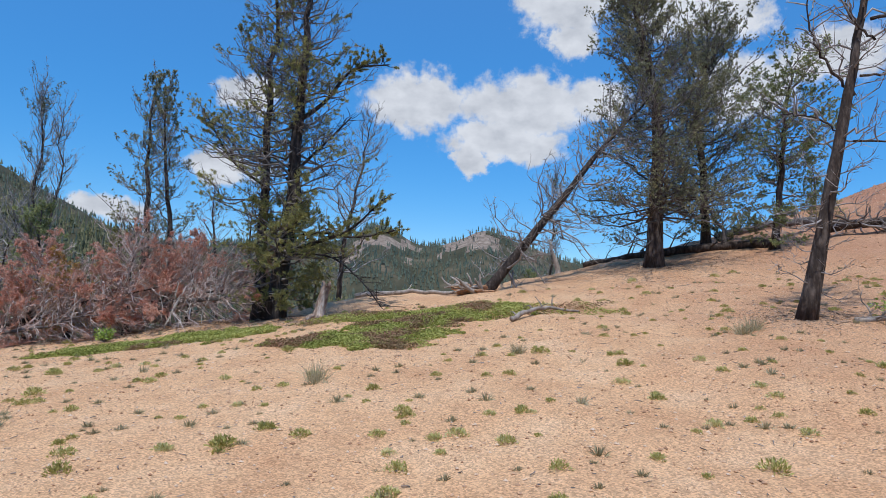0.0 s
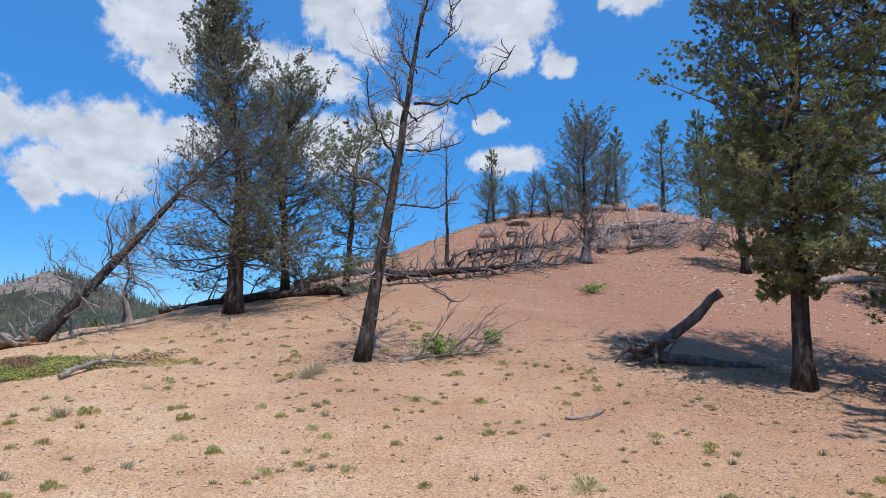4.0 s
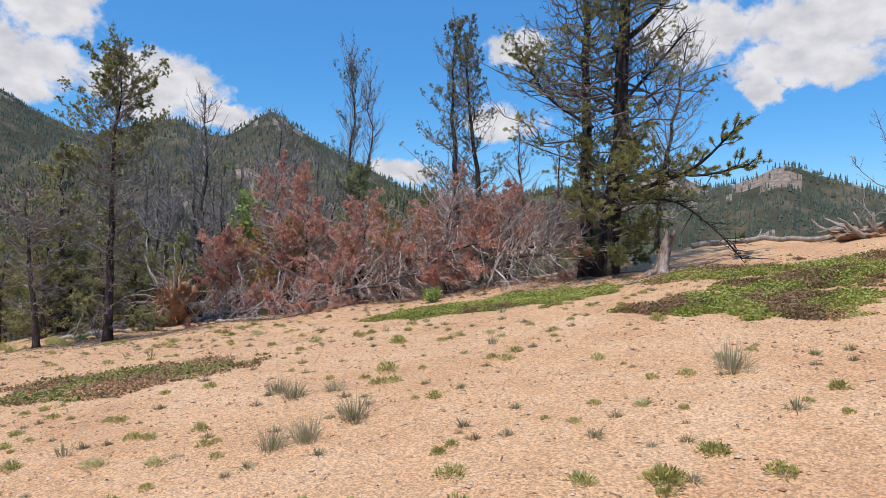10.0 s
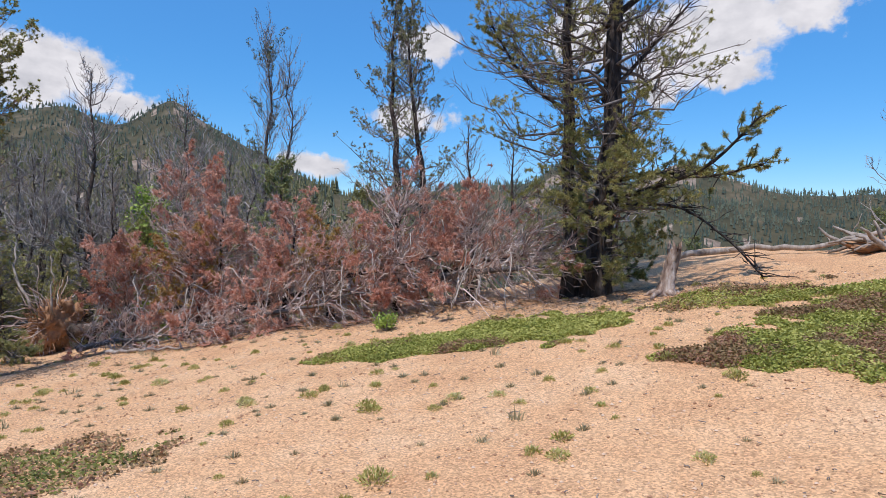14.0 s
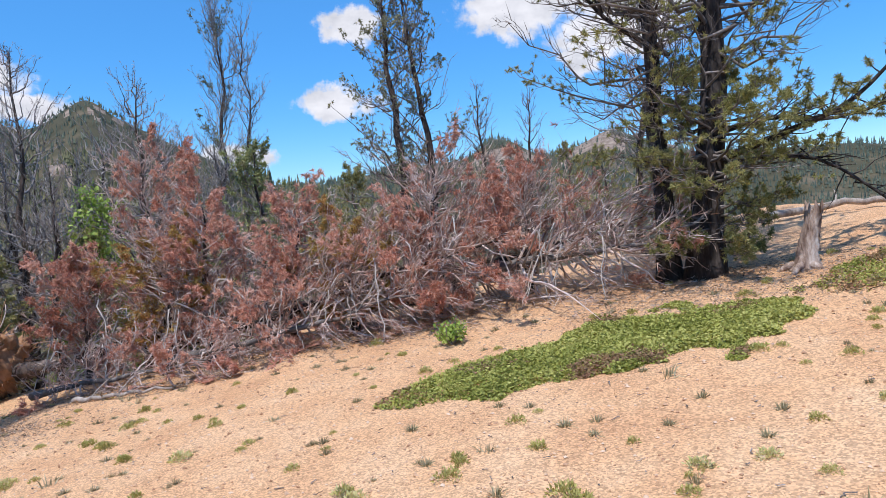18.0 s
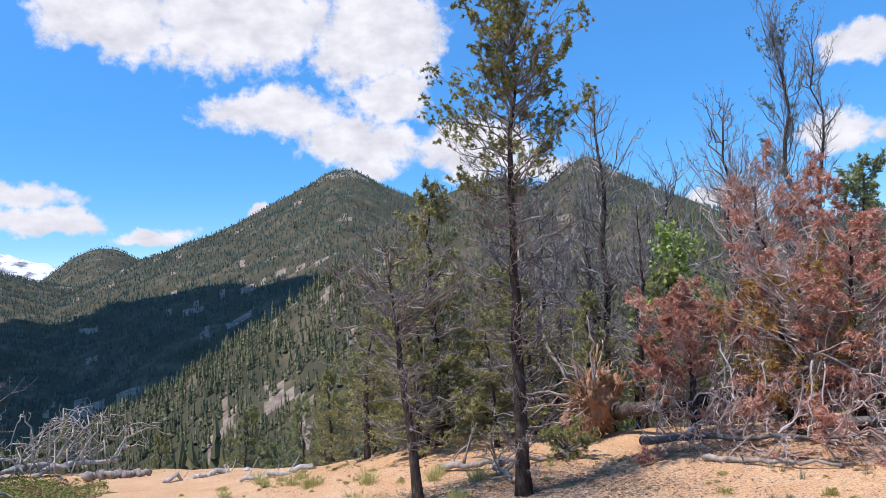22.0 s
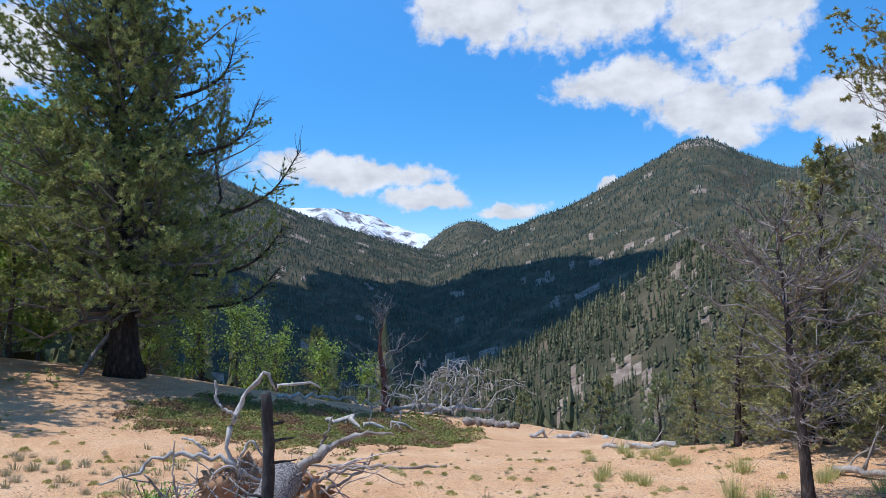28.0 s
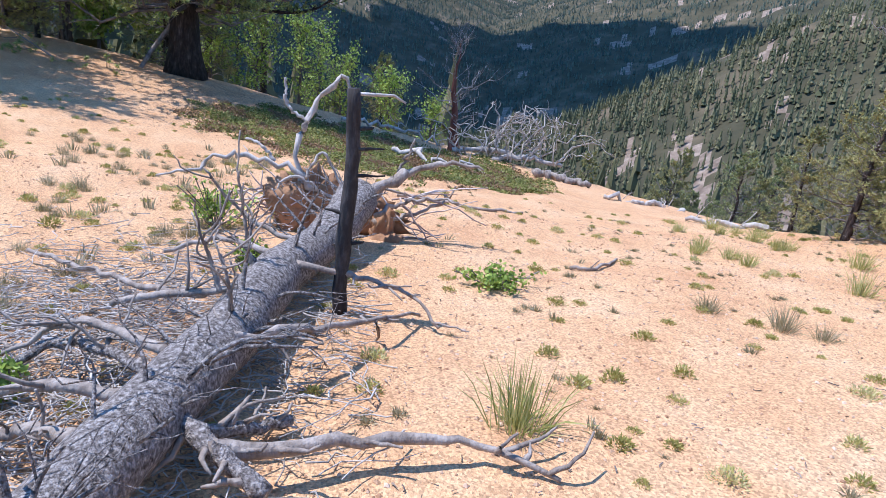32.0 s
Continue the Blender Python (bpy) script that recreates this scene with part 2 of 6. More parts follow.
DEEP_BARK = surface("blackish_pine_bark", [(0.02, 0.017, 0.016), (0.04, 0.034, 0.031), (0.1, 0.085, 0.077)], 14, 0.95, 1.0, 34, stretch=(1, 1, 0.3), spread=(0.34, 0.68))
GREY_BARK = surface("grey_bark", [(0.07, 0.06, 0.055), (0.13, 0.115, 0.105), (0.24, 0.22, 0.205)], 12, 0.9, 0.8, 35, stretch=(1, 1, 0.4))
SILVER = surface("weathered_wood", [(0.13, 0.1, 0.08), (0.29, 0.245, 0.205), (0.46, 0.405, 0.35)], 11, 0.85, 0.6, 60, stretch=(1, 1, 0.3), island=0.25)
STUMP_WOOD = surface("rotting_stump_wood", [(0.13, 0.08, 0.06), (0.34, 0.255, 0.2), (0.6, 0.53, 0.47)], 9, 0.9, 1.0, 50, stretch=(1, 1, 0.22), spread=(0.36, 0.66))
TWIG = surface("dead_twigs", [(0.09, 0.075, 0.066), (0.19, 0.165, 0.15), (0.36, 0.32, 0.29)], 4, 0.9, 0, island=0.3)
DARK_TWIG = surface("dark_dead_twigs", [(0.14, 0.122, 0.114), (0.255, 0.23, 0.215), (0.42, 0.39, 0.37)], 4, 0.9, 0, island=0.3)
DEEP_TWIG = surface("dark_brown_twigs", [(0.07, 0.06, 0.053), (0.14, 0.122, 0.11), (0.27, 0.24, 0.22)], 4, 0.9, 0, island=0.3)
RED_TWIG = surface("reddish_dead_twigs", [(0.27, 0.17, 0.135), (0.47, 0.36, 0.31), (0.64, 0.56, 0.51)], 3, 0.9, 0, island=0.35)
NEEDLES = surface("pine_needles", [(0.14, 0.175, 0.075), (0.27, 0.305, 0.13), (0.46, 0.455, 0.195)], 1.2, 0.6, 0, island=0.25, thin=True)
OLIVE_NEEDLES = surface("olive_pine_needles", [(0.19, 0.195, 0.075), (0.34, 0.33, 0.13), (0.48, 0.44, 0.2)], 1.0, 0.6, 0, island=0.3, thin=True)
YELLOW_NEEDLES = surface("yellowish_pine_needles", [(0.14, 0.155, 0.052), (0.3, 0.295, 0.105), (0.48, 0.43, 0.17)], 1.5, 0.6, 0, island=0.3, thin=True)
GREAT_NEEDLES = surface("blue_green_pine_needles", [(0.15, 0.185, 0.062), (0.32, 0.36, 0.12), (0.55, 0.55, 0.2)], 1.0, 0.6, 0, island=0.3, thin=True)
GREY_NEEDLES = surface("grey_green_needles", [(0.125, 0.132, 0.072), (0.25, 0.25, 0.135), (0.43, 0.4, 0.23)], 1.2, 0.7, 0, island=0.25, thin=True)
RED_NEEDLES = surface("dead_red_needles", [(0.38, 0.15, 0.095), (0.62, 0.31, 0.215), (0.74, 0.51, 0.4)], 1.1, 0.8, 0, island=0.35, thin=True)
RUST_NEEDLES = surface("rust_yellow_needles", [(0.34, 0.14, 0.055), (0.47, 0.28, 0.09), (0.4, 0.34, 0.11)], 1.6, 0.8, 0, island=0.4, thin=True)
ASPEN = surface("aspen_leaves", [(0.17, 0.26, 0.045), (0.3, 0.41, 0.08), (0.44, 0.53, 0.14)], 2, 0.5, 0, island=0.3, thin=True)
MAT_LEAF = surface("bearberry_leaves", [(0.21, 0.23, 0.045), (0.36, 0.375, 0.085), (0.5, 0.48, 0.15)], 1.4, 0.5, 0, island=0.4, thin=True)
MAT_DRY = surface("reddish_bearberry_leaves", [(0.2, 0.14, 0.07), (0.31, 0.22, 0.1), (0.38, 0.2, 0.13)], 1.6, 0.6, 0, island=0.4, thin=True)
# darker leaves: olive and russet, with the edge mat's shade painted in
RUSSET_SHADE_MAT = surface("russet_shade_mat_leaves", [(0.16, 0.1, 0.055), (0.24, 0.17, 0.08), (0.3, 0.16, 0.1)], 1.6, 0.6, 0, island=0.4, thin=True)
OLIVE_SHADE_MAT = surface("olive_shade_mat_leaves", [(0.12, 0.13, 0.032), (0.21, 0.23, 0.058), (0.33, 0.32, 0.1)], 1.4, 0.5, 0, island=0.4, thin=True)
BLEACHED = surface("bleached_wood", [(0.25, 0.22, 0.19), (0.44, 0.4, 0.355), (0.6, 0.56, 0.51)], 11, 0.85, 0.6, 60, stretch=(1, 1, 0.3), island=0.25)
GRASS = surface("green_tuft", [(0.31, 0.32, 0.095), (0.47, 0.47, 0.165), (0.59, 0.56, 0.27)], 6, 0.7, 0, island=0.35, obj=0.2, thin=True)
DRY_GRASS = surface("dry_grass", [(0.25, 0.22, 0.12), (0.4, 0.36, 0.21), (0.55, 0.5, 0.34)], 6, 0.8, 0, island=0.35, obj=0.2, thin=True)
SOIL = surface("root_soil", [(0.22, 0.12, 0.065), (0.36, 0.20, 0.11), (0.46, 0.28, 0.16)], 5, 0.95, 0.9, 14)
STONE = surface("pale_stone", [(0.34, 0.19, 0.11), (0.52, 0.33, 0.2), (0.66, 0.5, 0.36)], 6, 0.9, 0.5, 30, island=0.4)
BOULDER = surface("reddish_boulder", [(0.2, 0.11, 0.08), (0.33, 0.2, 0.14), (0.48, 0.34, 0.25)], 5, 0.9, 0.8, 18)
# distance haze put into both forest colours: paler, the far trees also bluer
SPUR_TREES = surface("slope_conifers", [(0.095, 0.1, 0.048), (0.15, 0.147, 0.07), (0.24, 0.215, 0.11)], 0.05, 0.8, 0, island=0.45)
HAZY_FAR_TREES = surface("hazy_far_conifers", [(0.066, 0.09, 0.07), (0.1, 0.125, 0.09), (0.16, 0.175, 0.115)], 0.02, 0.8, 0, island=0.4)
LOG_BARK = surface("flaking_grey_bark", [(0.06, 0.05, 0.044), (0.22, 0.195, 0.178), (0.5, 0.465, 0.435)], 48, 0.9, 1.0, 110, spread=(0.34, 0.64))
BURNT = surface("charred_wood", [(0.02, 0.018, 0.017), (0.05, 0.045, 0.042), (0.13, 0.12, 0.115)], 10, 0.9, 0.7, 40, stretch=(1, 1, 0.3))
RED_WOOD = surface("reddish_dead_wood", [(0.07, 0.035, 0.028), (0.14, 0.055, 0.04), (0.2, 0.12, 0.1)], 8, 0.9, 0.5, 40, stretch=(1, 1, 0.3))


# ---- mesh helpers ----
def mesh_from(name, V, Q=None, T=None, mats=(), index=None, smooth=True):
    Q = np.zeros((0, 4), np.int32) if Q is None else np.asarray(Q, np.int32)
    T = np.zeros((0, 3), np.int32) if T is None else np.asarray(T, np.int32)
    me = bpy.data.meshes.new(name)
    me.vertices.add(len(V))
    me.vertices.foreach_set("co", np.asarray(V, np.float32).ravel())
    loops = np.concatenate([Q.ravel(), T.ravel()])
    me.loops.add(len(loops))
    me.loops.foreach_set("vertex_index", loops)
    me.polygons.add(len(Q) + len(T))
    starts = np.concatenate([np.arange(len(Q)) * 4, len(Q) * 4 + np.arange(len(T)) * 3]).astype(np.int32)
    me.polygons.foreach_set("loop_start", starts)
    for m in mats:
        me.materials.append(m)
    if index is not None:
        me.polygons.foreach_set("material_index", np.asarray(index, np.int32))
    me.polygons.foreach_set("use_smooth", np.full(len(Q) + len(T), smooth))
    me.update()
    me.validate()
    return me


def part(name, data, material, parent, label=""):
    """One mesh object under a thing: data is (V, Q, T)."""
    V, Q, T = data
    ob = new(name, mesh_from(name, V, Q, T, [material]))
    ob.parent = parent
    return tagged(ob, label, kind="stuff" if name.endswith("work") else "")


def thing(name, place, label, category, group="", kind=""):
    ob = new(name)
    ob.empty_display_size = 0.2
    ob.location = place
    return tagged(ob, label, category, group, kind)


def unit(v):
    return v / np.maximum(np.linalg.norm(v, axis=-1, keepdims=True), 1e-9)


def tubes(P, Rr, sides=4, cap=False):
    """Tapered tubes along n paths of k points each."""
    P, Rr = np.asarray(P, float), np.asarray(Rr, float)
    n, k, _ = P.shape
    tan = unit(np.gradient(P, axis=1))
    ref = np.where(np.abs(tan[..., 2:3]) > 0.85, np.array([1.0, 0.13, 0]), np.array([0.05, 0.1, 1.0]))
    A = unit(np.cross(tan, ref))
    B = np.cross(tan, A)
    ang = 2 * np.pi * np.arange(sides) / sides
    ring = P[:, :, None] + Rr[:, :, None, None] * (np.cos(ang)[:, None] * A[:, :, None] + np.sin(ang)[:, None] * B[:, :, None])
    V = ring.reshape(-1, 3)
    i = (np.arange(n)[:, None, None] * k + np.arange(k - 1)[None, :, None]) * sides
    j = np.arange(sides)[None, None, :]
    j2 = (j + 1) % sides
    Q = np.stack([i + j, i + j2, i + sides + j2, i + sides + j], -1).reshape(-1, 4)
    T = np.zeros((0, 3), int)
    if cap:
        ends = np.concatenate([P[:, 0], P[:, -1]])
        base = len(V)
        V = np.concatenate([V, ends])
        jj = np.arange(sides)
        tri = []
        for m in range(n):
            lo, hi = m * k * sides, (m * k + k - 1) * sides
            tri += [np.stack([np.full(sides, base + m), lo + (jj + 1) % sides, lo + jj], -1), np.stack([np.full(sides, base + n + m), hi + jj, hi + (jj + 1) % sides], -1)]
        T = np.concatenate(tri)
    return V, Q, T


def joined(*some):
    V, Q, T, n = [], [], [], 0
    for v, q, t in some:
        V.append(v), Q.append(np.asarray(q).reshape(-1, 4) + n), T.append(np.asarray(t).reshape(-1, 3) + n)
        n += len(v)
    return np.concatenate(V), np.concatenate(Q).astype(int), np.concatenate(T).astype(int)


def blades(rng, base, way, count, length, width, spread=0.8, lean=0.7, back=0.9):
    """Needle tufts: count thin blades round each base, leaning along way."""
    n = len(base)
    d = unit(way[:, None] * lean + spread * rng.normal(size=(n, count, 3)) * 0.75)
    L = length * rng.uniform(0.7, 1.15, (n, count, 1))
    start = base[:, None] - way[:, None] * L * rng.uniform(0, back, (n, count, 1))
    side = unit(np.cross(d, rng.normal(size=(n, count, 3)))) * width
    V = np.stack([start - side, start + side, start + d * L], 2).reshape(-1, 3)
    return V, np.zeros((0, 4), int), np.arange(len(V)).reshape(-1, 3)


def leaves(rng, base, size, flat=1.0):
    """Small broad leaves, folded a little, each of two triangles."""
    n = len(base)
    u = unit(rng.normal(size=(n, 3)) * [1, 1, flat])
    v = unit(np.cross(rng.normal(size=(n, 3)) * [flat, flat, 1] + [0, 0, 0.01], u))
    s = size * rng.uniform(0.6, 1.2, (n, 1))
    V = np.stack([base, base + s * (0.5 * u + 0.4 * v), base + s * u, base + s * (0.5 * u - 0.4 * v)], 1).reshape(-1, 3)
    i = np.arange(n)[:, None] * 4
    return V, np.zeros((0, 4), int), np.concatenate([i + [0, 1, 2], i + [0, 2, 3]])


def blob(seed, size, rough=0.25, rings=20, segs=28):
    """A lumpy rounded mass."""
    th = np.linspace(0, np.pi, rings)
    ph = np.linspace(0, 2 * np.pi, segs, endpoint=False)
    T, P = np.meshgrid(th, ph, indexing="ij")
    d = np.stack([np.sin(T) * np.cos(P), np.sin(T) * np.sin(P), np.cos(T)], -1)
    rng = np.random.default_rng(seed)
    f = np.ones(T.shape)
    for o in range(4):
        for _ in range(3):
            w = rng.normal(size=3) * 2.1 * 1.8**o
            f += rough * 0.5 / 1.6**o * np.sin(d @ w + rng.uniform(0, 6))
    V = (d * f[..., None] * np.array(size)).reshape(-1, 3)
    i, j = np.meshgrid(np.arange(rings - 1), np.arange(segs), indexing="ij")
    j2 = (j + 1) % segs
    return V, np.stack([i * segs + j, (i + 1) * segs + j, (i + 1) * segs + j2, i * segs + j2], -1).reshape(-1, 4), np.zeros((0, 3), int)


def clod(seed, size):
    """A crumbly, pitted lump of soil."""
    V, Q, T = blob(seed, size, 0.35, 34, 44)
    rng = np.random.default_rng(seed)
    w = rng.normal(size=(9, 3)) * 6.5 / max(size)
    rough = sum(np.sin(V @ v * 2.2 + k) / (1 + 0.25 * k) for k, v in enumerate(w))
    return V * (1 + 0.055 * rough + 0.05 * rng.normal(size=len(V)))[:, None], Q, T


def shifted(data, place):
    V, Q, T = data
    return V + np.array(place), Q, T


# ---- ground ----
CENTRE = np.array([-7.0, 5.0])
EDGE = [(-180, 60), (-130, 55), (-95, 46), (-70, 40), (-60, 38), (-54, 32), (-48, 22), (-42, 15), (-36, 12.5), (-28, 13.4), (-10, 11.5), (10, 11.5), (32, 12.8), (45, 13.8), (56, 16.4),
        (66, 19), (76, 20.5), (86, 23), (96, 25), (106, 26.5), (120, 28), (150, 45), (180, 60)]
# ridges: distance of the foot and of the crest, roughness, and the crest's height in degrees by bearing
RIDGES = [
    (60, 340, 5, [(-20, -9), (15, 2), (30, 5.5), (39, 6.6), (43, 6.2), (49, 5.5), (55, 4.0), (60, 1.7), (65, -1.7), (69, -4.3), (73, -6.5), (80, -9), (95, -9), (115, -6)]),
    (200, 820, 10, [(5, -4), (12, 0), (20, 2.5), (24.4, 4.4), (28.2, 6.2), (32, 8.1), (34.8, 9.6), (37.6, 11), (38.6, 10.4), (41, 9), (44.9, 10), (47.7, 9.2), (52, 7.8), (60, 3), (68, -4)]),
    (320, 1400, 14, [(40, 6), (51, 8.3), (54.7, 9.8), (57, 11), (58.3, 11.05), (60.5, 9.9), (64.5, 7.8), (69, 5.7), (73.8, 4.1), (77, 2.2), (81.5, 0.8), (86, -1.5)]),
    (280, 1700, 16, [(72, -1), (76, 1.6), (79, 2.2), (84.8, 3.9), (90, 5.4), (94.4, 7.3), (98, 8.8), (110, 12), (140, 12), (175, 7), (200, 5)]),
    (900, 2400, 12, [(71, 1), (74, 4.2), (76.1, 5.1), (78.3, 4.4), (80.2, 2.9), (84, 0.5)]),
    (2500, 4300, 170, [(74, 2), (79.6, 3.6), (82.4, 4.8), (85.3, 5.8), (87.6, 6.0), (91, 5.5), (97, 4)]),
    (120, 650, 8, [(-60, 1), (-40, 2), (-20, 4), (-10, 4.7), (-6.5, 6), (-4, 6.9), (-1.5, 6.0), (1.5, 5.4), (4, 6.6), (5.5, 6.8), (7.6, 5.6), (11.8, 5.4), (19.6, 4.3), (28, 3.5), (40, 0)]),
]


def bent(x, table):
    """Smoothly interpolated table."""
    xs, ys = np.array(table, float).T
    x = np.clip(x, xs[0], xs[-1])
    i = np.clip(np.searchsorted(xs, x) - 1, 0, len(xs) - 2)
    s = (x - xs[i]) / (xs[i + 1] - xs[i])
    slope = np.gradient(ys, xs)
    h = xs[i + 1] - xs[i]
    a, b, c, d = ys[i], ys[i + 1], slope[i] * h, slope[i + 1] * h
    return (2 * s**3 - 3 * s**2 + 1) * a + (s**3 - 2 * s**2 + s) * c + (3 * s**2 - 2 * s**3) * b + (s**3 - s**2) * d


def waves(x, y, size, seed=0, octaves=4):
    """Cheap rolling noise, about -1 to 1."""
    rng = np.random.default_rng(seed)
    out = 0
    for o in range(octaves):
        for _ in range(3):
            a, p = rng.uniform(0, 6.28), rng.uniform(0, 6.28)
            f = 6.28 / size * 2**o * rng.uniform(0.8, 1.25)
            out = out + 0.45 / 1.9**o * np.sin(f * (x * np.cos(a) + y * np.sin(a)) + p + 1.3 * np.sin(0.6 * f * (x * np.sin(a) - y * np.cos(a)) + 2 * p))
    return out


def knoll(x, y):
    """The gravel knoll that is walked on."""
    z = -0.027 + 0.0349 * x + 0.1226 * y - 0.00073 * x * x + 0.00903 * x * y + 0.00047 * y * y
    z = z + 0.45 * np.exp(-(((x - 20) / 7) ** 2) - ((y - 23.5) / 5) ** 2)
    z = z + 0.4 * np.exp(-((x + 16) ** 2 + (y - 13.6) ** 2) / 6)
    return z + 0.42 * np.exp(-((x + 26) ** 2 + (y + 2) ** 2) / 50) + 0.4 / (1 + np.exp(np.clip((x + 23.2) / 1.1, -30, 30)))


def ground(x, y):
    x, y = np.asarray(x, float), np.asarray(y, float)
    dx, dy = x - CENTRE[0], y - CENTRE[1]
    r = np.maximum(np.hypot(dx, dy), 1e-6)
    az = np.degrees(np.arctan2(-dx, dy))
    edge = bent(az, EDGE)
    s = np.minimum(1, (edge + 3) / r)
    past = r - edge
    drop = np.where(past > 20, past, np.log1p(np.exp(np.clip(past / 0.9, -30, 30))) * 0.9)
    steep = bent(az, [(-180, 0.15), (-70, 0.2), (-50, 0.3), (-20, 0.4), (20, 0.42), (60, 0.5), (100, 0.45), (130, 0.2), (180, 0.15)])
    z = knoll(CENTRE[0] + dx * s, CENTRE[1] + dy * s) - steep * drop + 0.035 * waves(x, y, 3.2, 3) * np.clip(r / 10, 0.3, 1)
    far = np.full_like(z, -150.0)
    for k, (foot, crest, rough, table) in enumerate(RIDGES):
        top = crest * np.tan(np.radians(bent(np.where(az < -150, az + 360, az), table))) + 1.8
        t = (r - foot) / (crest - foot)
        h = np.where(t < 1, -150 + (top + 150) * np.clip(t, 0, 1) ** 0.85, top - 0.25 * (r - crest))
        h = h + rough * waves(x, y, crest * 0.16, 11 + k, 5) * np.clip(t, 0, 1) * np.clip(1.15 - t, 0.12, 1)
        inside = (az > table[0][0] - 6) & (az < table[-1][0] + 6) | ((az + 360 > table[0][0] - 6) & (az + 360 < table[-1][0] + 6))
        far = np.maximum(far, np.where(inside, h, -150))
    w = np.clip((r - 55) / 70, 0, 1)
    w = w * w * (3 - 2 * w)
    return z * (1 - w) + far * w


def gz(x, y):
    return float(ground(x, y))


def bare(x, y):
    """Where rock shows through on the slopes: gullies that run downhill on the near spur, patches further off."""
    dx, dy = x - CENTRE[0], y - CENTRE[1]
    r, b = np.hypot(dx, dy), np.degrees(np.arctan2(-dx, dy))
    near = waves(b * 3.2, r * 0.22, 15, 8, 4) + 0.35 * waves(x, y, 16, 9, 3)
    far = waves(x, y, 120, 8, 5) + 0.4 * waves(x, y, 30, 9, 3)
    return np.where((r < 380) & (b > 35), near > 0.95, far > 1.3) & (r > 75)


def crag(x, y, z):
    """Bare rock domes along the crest of the northern ridge."""
    dx, dy = x - CENTRE[0], y - CENTRE[1]
    r, b = np.hypot(dx, dy), np.degrees(np.arctan2(-dx, dy))
    rocky = waves(x, y, 120, 8, 5) + 0.4 * waves(x, y, 30, 9, 3)
    return (r > 560) & (r < 720) & (b < 12) & (b > -14) & (rocky > -0.3) & (z > 54)


def build_ground():
    az = np.radians(np.linspace(-180, 180, 901)[:-1])
    r = np.concatenate([np.linspace(0.05, 34, 150), 34 * (4700 / 34) ** np.linspace(0, 1, 171)[1:]])
    A, Rr = np.meshgrid(az, r)
    X, Y = CENTRE[0] - np.sin(A) * Rr, CENTRE[1] + np.cos(A) * Rr
    Z = ground(X, Y)
    n, k = Z.shape
    V = np.stack([X, Y, Z], -1).reshape(-1, 3)
    i, j = np.meshgrid(np.arange(n - 1), np.arange(k), indexing="ij")
    j2 = (j + 1) % k
    Q = np.stack([i * k + j, i * k + j2, (i + 1) * k + j2, (i + 1) * k + j], -1).reshape(-1, 4)
    mid = V[Q].mean(1)
    dx, dy = mid[:, 0] - CENTRE[0], mid[:, 1] - CENTRE[1]
    rad, bear = np.hypot(dx, dy), np.degrees(np.arctan2(-dx, dy))
    edge = bent(bear, EDGE)
    idx = np.zeros(len(Q), int)
    idx[rad > edge + 1.5 + waves(mid[:, 0], mid[:, 1], 5, 5)] = 1
    idx[rad > 70] = 2
    a, b, c = V[Q[:, 0]], V[Q[:, 1]], V[Q[:, 3]]
    nz = unit(np.cross(b - a, c - a))[:, 2]
    rocky = waves(mid[:, 0], mid[:, 1], 120, 8, 5) + 0.4 * waves(mid[:, 0], mid[:, 1], 30, 9, 3)
    idx[bare(mid[:, 0], mid[:, 1]) & (rad < 2000)] = 3
    idx[crag(mid[:, 0], mid[:, 1], mid[:, 2])] = 3
    idx[(rad > 1250) & (rad < 1500) & (bear < 60) & (bear > 55) & (mid[:, 2] > 235) & (rocky > -0.2)] = 3
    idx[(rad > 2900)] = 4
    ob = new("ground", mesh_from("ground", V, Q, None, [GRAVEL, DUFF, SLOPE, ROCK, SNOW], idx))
    return tagged(ob, "tan gravel knoll running out into forested mountain slopes", "ground", kind="structure")


build_ground()


